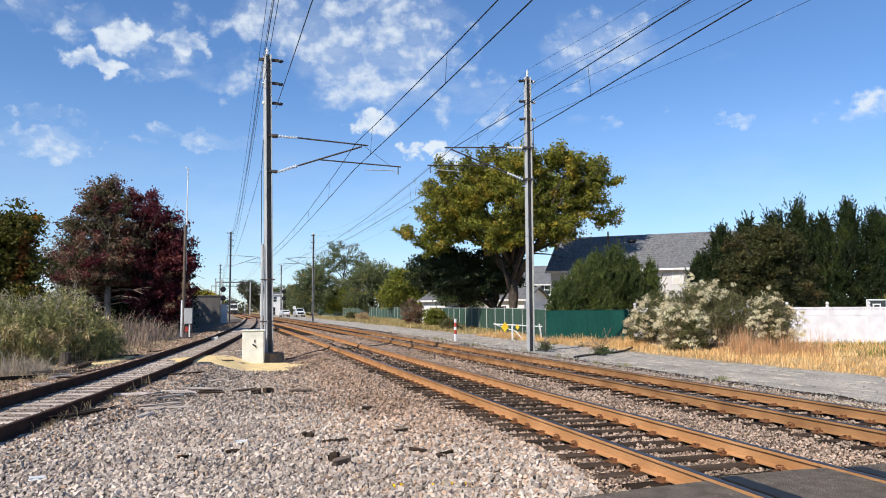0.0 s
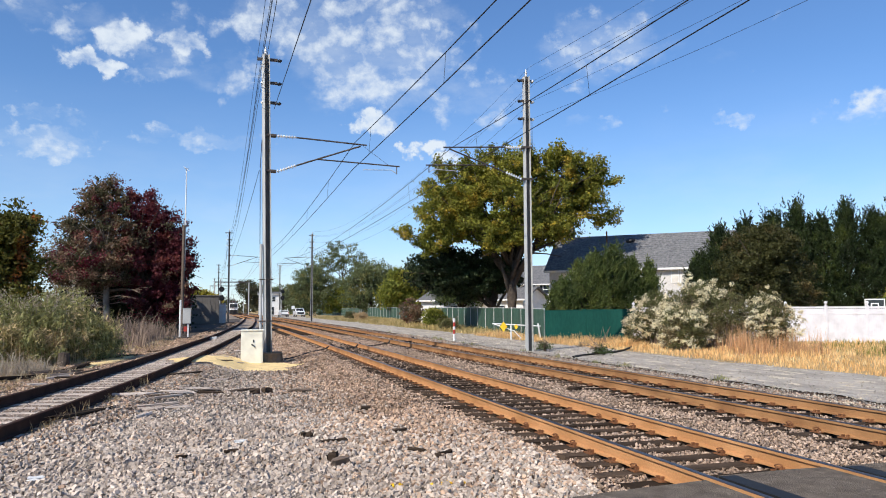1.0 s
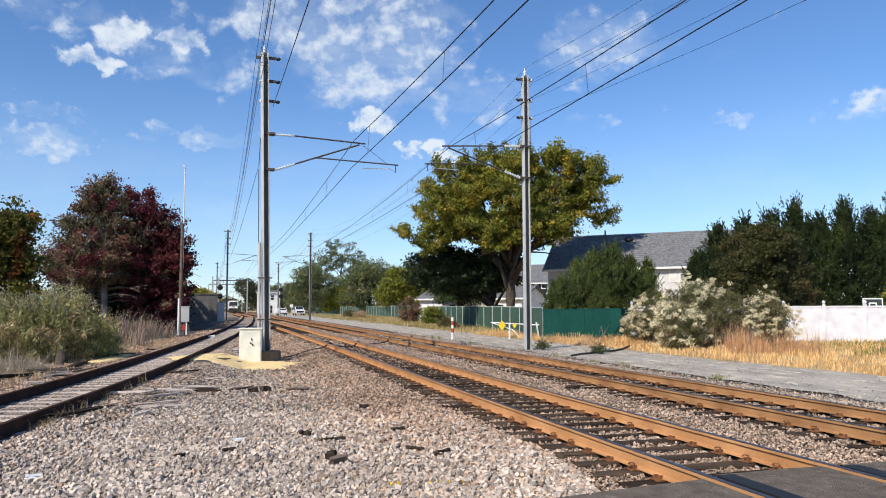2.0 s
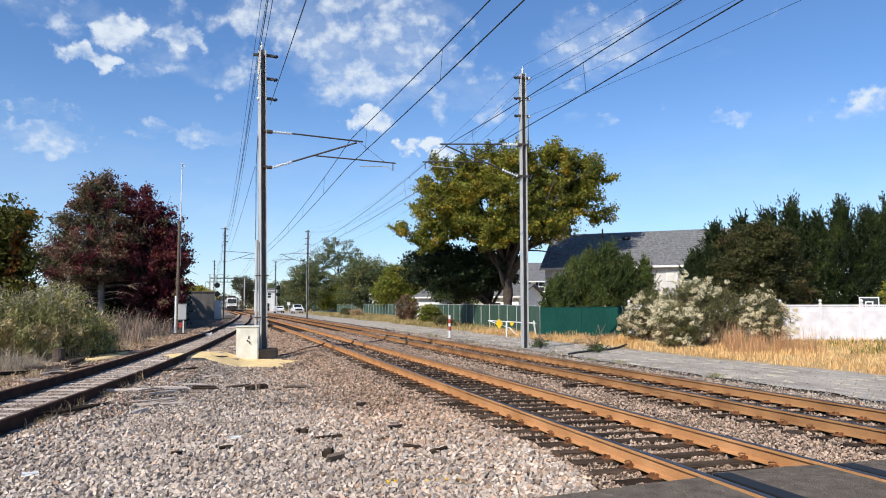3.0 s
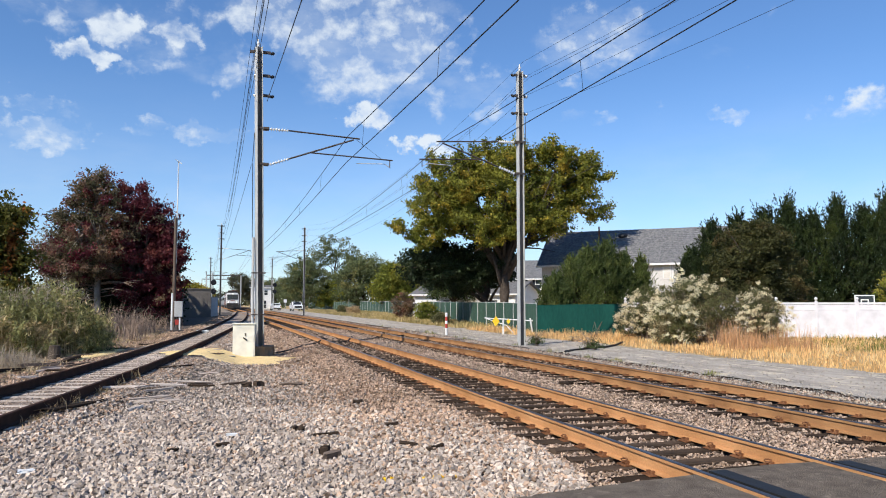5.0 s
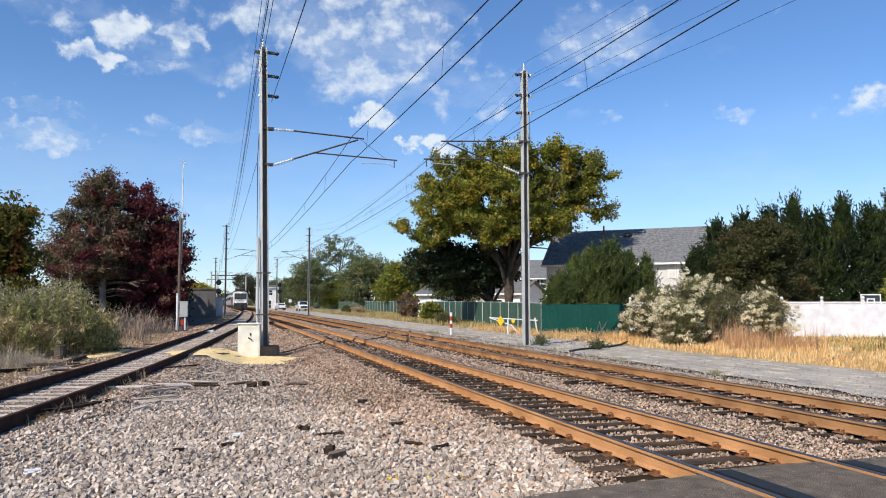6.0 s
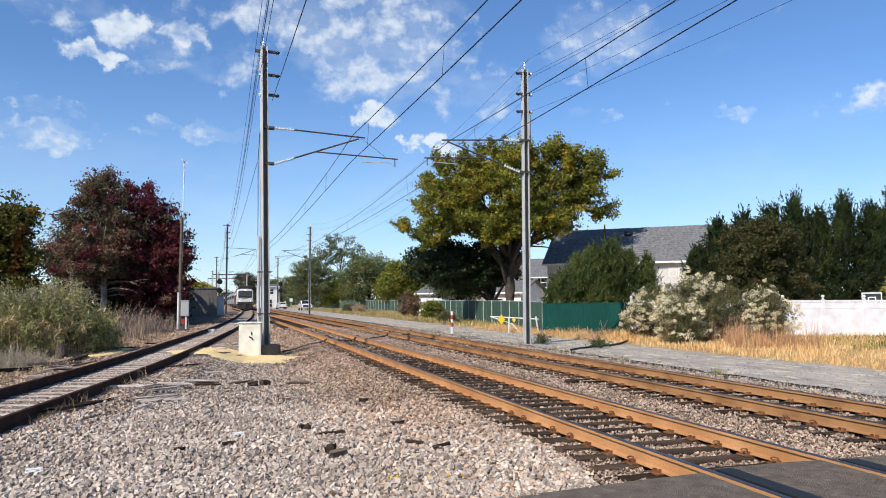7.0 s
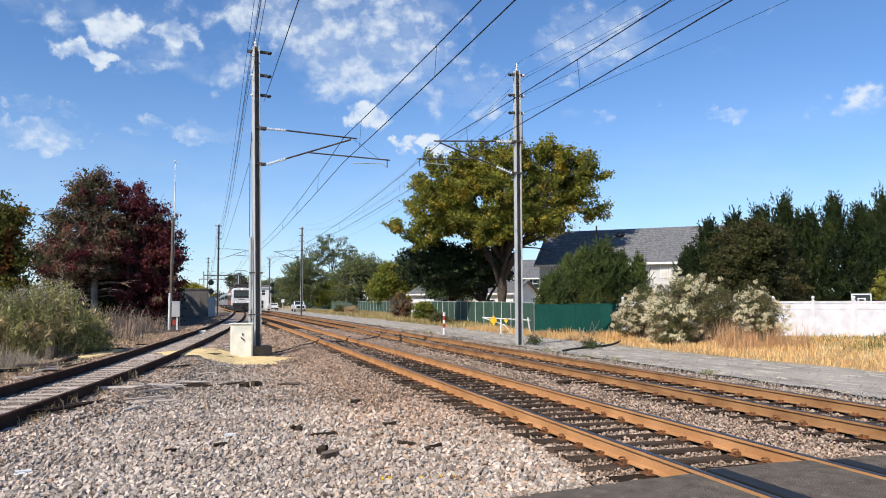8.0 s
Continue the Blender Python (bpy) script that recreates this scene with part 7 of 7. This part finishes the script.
def locomotive():
    t = thing("locomotive", Matrix.Identity(4), "white and brown electric locomotive with lit headlights and raised pantograph", "locomotive")
    sec = [(-1.48, 1.05), (1.48, 1.05), (1.5, 1.3), (1.5, 3.2), (1.42, 3.55), (1.15, 3.82), (0.6, 3.92), (-0.6, 3.92), (-1.15, 3.82), (-1.42, 3.55), (-1.5, 3.2), (-1.5, 1.3)]
    part("cab_front", shell(bmesh.new(), sec, [(0.0, 0.90, 0.93, 1.05), (0.12, 0.96, 0.96, 1.05), (0.9, 1.0, 0.985, 1.05), (2.6, 1.0, 1.0, 1.05)]), M["train_white"], t, "white painted cab")
    part("body", shell(bmesh.new(), sec, [(2.6, 1.0, 1.0, 1.05), (18.4, 1.0, 1.0, 1.05), (19.3, 0.92, 0.94, 1.05)]), M["train_red"], t, "brown-red painted body")
    part("roof_fairing", boxm(-1.25, 1.25, 0.25, 18.9, 3.78, 4.02, bevel=0.06), M["train_black"], t)
    part("side_band", boxm(-1.53, 1.53, 2.7, 18.2, 2.75, 3.1), M["train_white"], t)
    for k in range(4):
        part("grille", boxm(-1.54, 1.54, 5 + k * 2.8, 7 + k * 2.8, 1.9, 2.6), M["train_black"], t)
    mask = part("windscreen_mask", boxm(-1.22, 1.22, -0.05, 0.12, 2.2, 3.42, bevel=0.05), M["train_black"], t)
    for sx in (-1, 1):
        part("windscreen", boxm(min(sx * 0.06, sx * 1.12), max(sx * 0.06, sx * 1.12), -0.08, -0.04, 2.42, 3.22, bevel=0.015), M["glass"], mask)
        hl = part("headlight", lathe(bmesh.new(), [(0.16, 0), (0.16, 0.06), (0.12, 0.08)], (sx * 0.92, 0.03, 1.62), 14, (0, -1, 0)), M["train_black"], t)
        part("lens", lathe(bmesh.new(), [(0.115, 0), (0.1, 0.02), (0.02, 0.03)], (sx * 0.92, -0.05, 1.62), 12, (0, -1, 0)), M["headlight"], hl)
        part("side_window", boxm(min(sx * 1.46, sx * 1.52), max(sx * 1.46, sx * 1.52), 0.9, 1.8, 2.35, 3.1), M["glass"], t)
        part("handrail", tube(bmesh.new(), (sx * 1.42, 0.1, 1.2), (sx * 1.42, 0.1, 2.6), 0.03), M["steel"], t)
    part("top_headlight", lathe(bmesh.new(), [(0.12, 0), (0.11, 0.04), (0.02, 0.05)], (0, -0.02, 3.6), 14, (0, -1, 0)), M["headlight"], t)
    part("number_bars", boxm(-0.5, 0.5, -0.02, 0.02, 1.95, 2.08), M["train_red"], t)
    part("waist_stripe", boxm(-1.36, 1.36, -0.02, 0.04, 1.03, 1.42), M["train_black"], t)
    part("pilot", shell(bmesh.new(), [(-1.35, 0.2), (1.35, 0.2), (1.42, 0.9), (-1.42, 0.9)], [(-0.25, 0.9, 1, 0.2), (0.5, 1.0, 1, 0.2)]), M["train_black"], t)
    part("coupler", boxm(-0.14, 0.14, -0.7, -0.2, 0.75, 1.0, bevel=0.04), M["steel_dark"], t)
    part("underframe", boxm(-1.35, 1.35, 0.4, 19.0, 0.75, 1.05), M["train_black"], t)
    part("transformer_box", boxm(-1.2, 1.2, 8, 11.5, 0.35, 0.8, bevel=0.05), M["train_black"], t)
    bogie(t, 4.0), bogie(t, 15.2)
    for x in (-0.6, 0.6):
        part("roof_insulator", lathe(bmesh.new(), [(0.06, 0), (0.12, 0.1), (0.06, 0.16), (0.12, 0.26), (0.06, 0.4)], (x, 3.4, 4.0), 10), M["porcelain"], t)
    part("roof_equipment", boxm(-1.05, 1.05, 0.7, 5.4, 4.02, 4.36, bevel=0.06), M["train_black"], t, "dark roof equipment cover")
    part("roof_box", boxm(-0.9, 0.9, 6, 10, 4.02, 4.35, bevel=0.06), M["train_black"], t)
    p = part("pantograph", boxm(-0.9, 0.9, 2.6, 4.4, 4.34, 4.44, bevel=0.02), M["train_red"], t, "raised pantograph")
    part("lower_arm", tube(bmesh.new(), (0, 2.8, 4.4), (0, 4.6, 5.5), 0.07, 0.05), M["steel_dark"], p)
    part("upper_arm", tube(bmesh.new(), (0, 4.6, 5.5), (0, 3.2, 6.62), 0.05, 0.04), M["steel_dark"], p)
    part("collector_head", chain(bmesh.new(), [(-0.95, 3.2, 6.5), (-0.65, 3.2, 6.66), (0.65, 3.2, 6.66), (0.95, 3.2, 6.5)], 0.04), M["steel_dark"], p)
    part("folded_pantograph", boxm(-0.8, 0.8, 14.2, 16.2, 4.1, 4.35, bevel=0.05), M["steel_dark"], t)
    return t


def coach():
    t = thing("railway_coach", Matrix.Identity(4), "brushed steel passenger coach behind the locomotive", "railway coach", "coaches of the train")
    sec = [(-1.45, 1.0), (1.45, 1.0), (1.52, 1.4), (1.52, 3.1), (1.35, 3.5), (0.8, 3.8), (-0.8, 3.8), (-1.35, 3.5), (-1.52, 3.1), (-1.52, 1.4)]
    part("body", shell(bmesh.new(), sec, [(0, 0.98, 0.99, 1.0), (0.3, 1, 1, 1.0), (25.4, 1, 1, 1.0), (25.7, 0.98, 0.99, 1.0)]), M["train_steel"], t)
    for sx in (-1, 1):
        part("window_band", boxm(min(sx * 1.5, sx * 1.54), max(sx * 1.5, sx * 1.54), 2.6, 23.2, 2.15, 2.9), M["train_black"], t)
        for k in range(10):
            part("window", boxm(min(sx * 1.53, sx * 1.56), max(sx * 1.53, sx * 1.56), 2.8 + k * 2.05, 4.5 + k * 2.05, 2.22, 2.83), M["glass"], t)
        for y in (1.0, 24.0):
            part("door", boxm(min(sx * 1.5, sx * 1.55), max(sx * 1.5, sx * 1.55), y - 0.45, y + 0.45, 1.1, 3.1), M["train_steel"], t)
    part("end_door", boxm(-0.4, 0.4, -0.04, 0.0, 1.1, 3.1), M["train_black"], t)
    part("underframe", boxm(-1.2, 1.2, 5, 20, 0.5, 1.0, bevel=0.05), M["train_black"], t)
    bogie(t, 3.2), bogie(t, 22.5)
    return t


loco = locomotive()
coaches = [coach()]
for _ in range(3):
    coaches.append(copy_thing(coaches[0], Matrix.Identity(4)))


# ---------------------------------------------------------------- road vehicles
def pickup():
    t = thing("pickup_truck", Matrix.Identity(4), "white pickup truck driving on the road", "pickup truck")
    side = [(0.0, 0.5), (0.0, 1.05), (0.15, 1.15), (1.25, 1.22), (1.95, 1.85), (3.5, 1.85), (3.75, 1.2), (5.5, 1.2), (5.5, 0.5)]
    bm = bmesh.new()
    a, b = ([bm.verts.new((x * (0.86 if z > 1.5 else 1.0), y, z)) for y, z in side] for x in (-0.98, 0.98))
    bm.faces.new(a), bm.faces.new(b[::-1])
    for i in range(len(side)):
        bm.faces.new((a[i], b[i], b[(i + 1) % len(side)], a[(i + 1) % len(side)]))
    bmesh.ops.recalc_face_normals(bm, faces=bm.faces)
    bmesh.ops.bevel(bm, geom=bm.edges[:], offset=0.04, segments=2, affect="EDGES")
    part("body", bm, M["car_white"], t)
    bm = bmesh.new()
    v = [bm.verts.new(c) for c in ((-0.80, 1.30, 1.30), (0.80, 1.30, 1.30), (0.70, 1.80, 1.80), (-0.70, 1.80, 1.80), (-0.80, 1.36, 1.24), (0.80, 1.36, 1.24), (0.70, 1.9, 1.74), (-0.70, 1.9, 1.74))]
    for fc in ((0, 1, 2, 3), (7, 6, 5, 4), (0, 4, 5, 1), (1, 5, 6, 2), (2, 6, 7, 3), (3, 7, 4, 0)):
        bm.faces.new([v[i] for i in fc])
    bmesh.ops.recalc_face_normals(bm, faces=bm.faces)
    part("windscreen", bm, M["glass"], t)
    part("grille", boxm(-0.72, 0.72, -0.05, 0.02, 0.62, 1.02, bevel=0.02), M["signal_black"], t)
    part("bumper", boxm(-0.98, 0.98, -0.12, 0.1, 0.42, 0.64, bevel=0.04), M["steel"], t)
    for sx in (-1, 1):
        part("headlight", boxm(sx * 0.8 - 0.14, sx * 0.8 + 0.14, -0.03, 0.05, 0.78, 0.98, bevel=0.02), M["porcelain"], t)
        part("mirror", boxm(sx * 1.04 - 0.07, sx * 1.04 + 0.07, 1.45, 1.55, 1.2, 1.42, bevel=0.02), M["signal_black"], t)
        part("side_window", boxm(sx * 0.93 - 0.02, sx * 0.93 + 0.02, 2.0, 3.4, 1.3, 1.72), M["glass"], t)
        for y in (0.95, 4.4):
            w = wheel(t, sx * 0.86, y, 0.38, 0.38, 0.24, "black")
            part("rim", lathe(bmesh.new(), [(0.22, 0), (0.2, 0.02), (0.05, 0.03)], (sx * 0.98, y, 0.38), 12, (sx, 0, 0)), M["steel"], w)
    return t


def parked_car():
    at = (10.55, 166.0)
    t = thing("car", pose(at[0], at[1], gz(*at), 0, 0, 4), "white car standing on the road, seen from behind", "car")
    side = [(0.0, 0.4), (0.0, 1.0), (0.35, 1.55), (2.6, 1.58), (3.4, 1.05), (4.5, 0.9), (4.6, 0.4)]
    bm = bmesh.new()
    a, b = ([bm.verts.new((x * (0.82 if z > 1.3 else 1.0), y, z)) for y, z in side] for x in (-0.92, 0.92))
    bm.faces.new(a), bm.faces.new(b[::-1])
    for i in range(len(side)):
        bm.faces.new((a[i], b[i], b[(i + 1) % len(side)], a[(i + 1) % len(side)]))
    bmesh.ops.recalc_face_normals(bm, faces=bm.faces)
    bmesh.ops.bevel(bm, geom=bm.edges[:], offset=0.04, segments=2, affect="EDGES")
    part("body", bm, M["car_white"], t)
    part("rear_window", boxm(-0.66, 0.66, 0.1, 0.2, 1.05, 1.42), M["glass"], t)
    for sx in (-1, 1):
        part("tail_light", boxm(sx * 0.8 - 0.1, sx * 0.8 + 0.1, -0.03, 0.03, 0.78, 1.0), M["red"], t)
        for y in (0.8, 3.6):
            wheel(t, sx * 0.82, y, 0.33, 0.33, 0.2, "black")
    part("bumper", boxm(-0.9, 0.9, -0.06, 0.06, 0.4, 0.6, bevel=0.03), M["signal_black"], t)


M["car_white"] = mat("white_car_paint", (0.78, 0.78, 0.78), 0.25, alt=(0.74, 0.74, 0.74), scale=1.5, fine=10, bump=0, coat=0.6, obj=0.01)
truck = pickup()
parked_car()
board = thing("road_sign", pose(11.9, 160, gz(11.9, 160)), "small white sign on a post beside the road", "road sign")
part("post", tube(bmesh.new(), (0, 0, -0.1), (0, 0, 2.2), 0.05), M["steel"], board)
part("plate", boxm(-0.32, 0.32, -0.06, -0.03, 1.75, 2.4), M["white"], board)


# ---------------------------------------------------------------- movement
def along(distance, back=0.0):
    """Pose on the first main track at a distance up the line, facing the crossing."""
    x, dx = float(main_x(distance)), float(main_x(distance + 1)) - float(main_x(distance - 1))
    return pose(x, distance, float(rise(distance)), 0, 0, -math.degrees(math.atan2(dx, 2)))


def motions():
    ts = [0, 1, 2, 3, 4, 5, 6, 7, 8]
    for ob, back in ((loco, 0.0), *((c, 20.2 + 26.4 * k) for k, c in enumerate(coaches))):
        walk(ob, [(t, along(283 - 20.2 * t + back)) for t in ts])
    walk(truck, [(t, pose(13.75 - 0.03 * t, 166 - 3.4 * t, gz(13.7, 166 - 3.4 * t) + 0.03, 0, 0, 3)) for t in ts])
    walk(clouds, [(t, pose(0, 0, 0, 0, 0, -0.035 * t)) for t in (0, 8)])


motions()
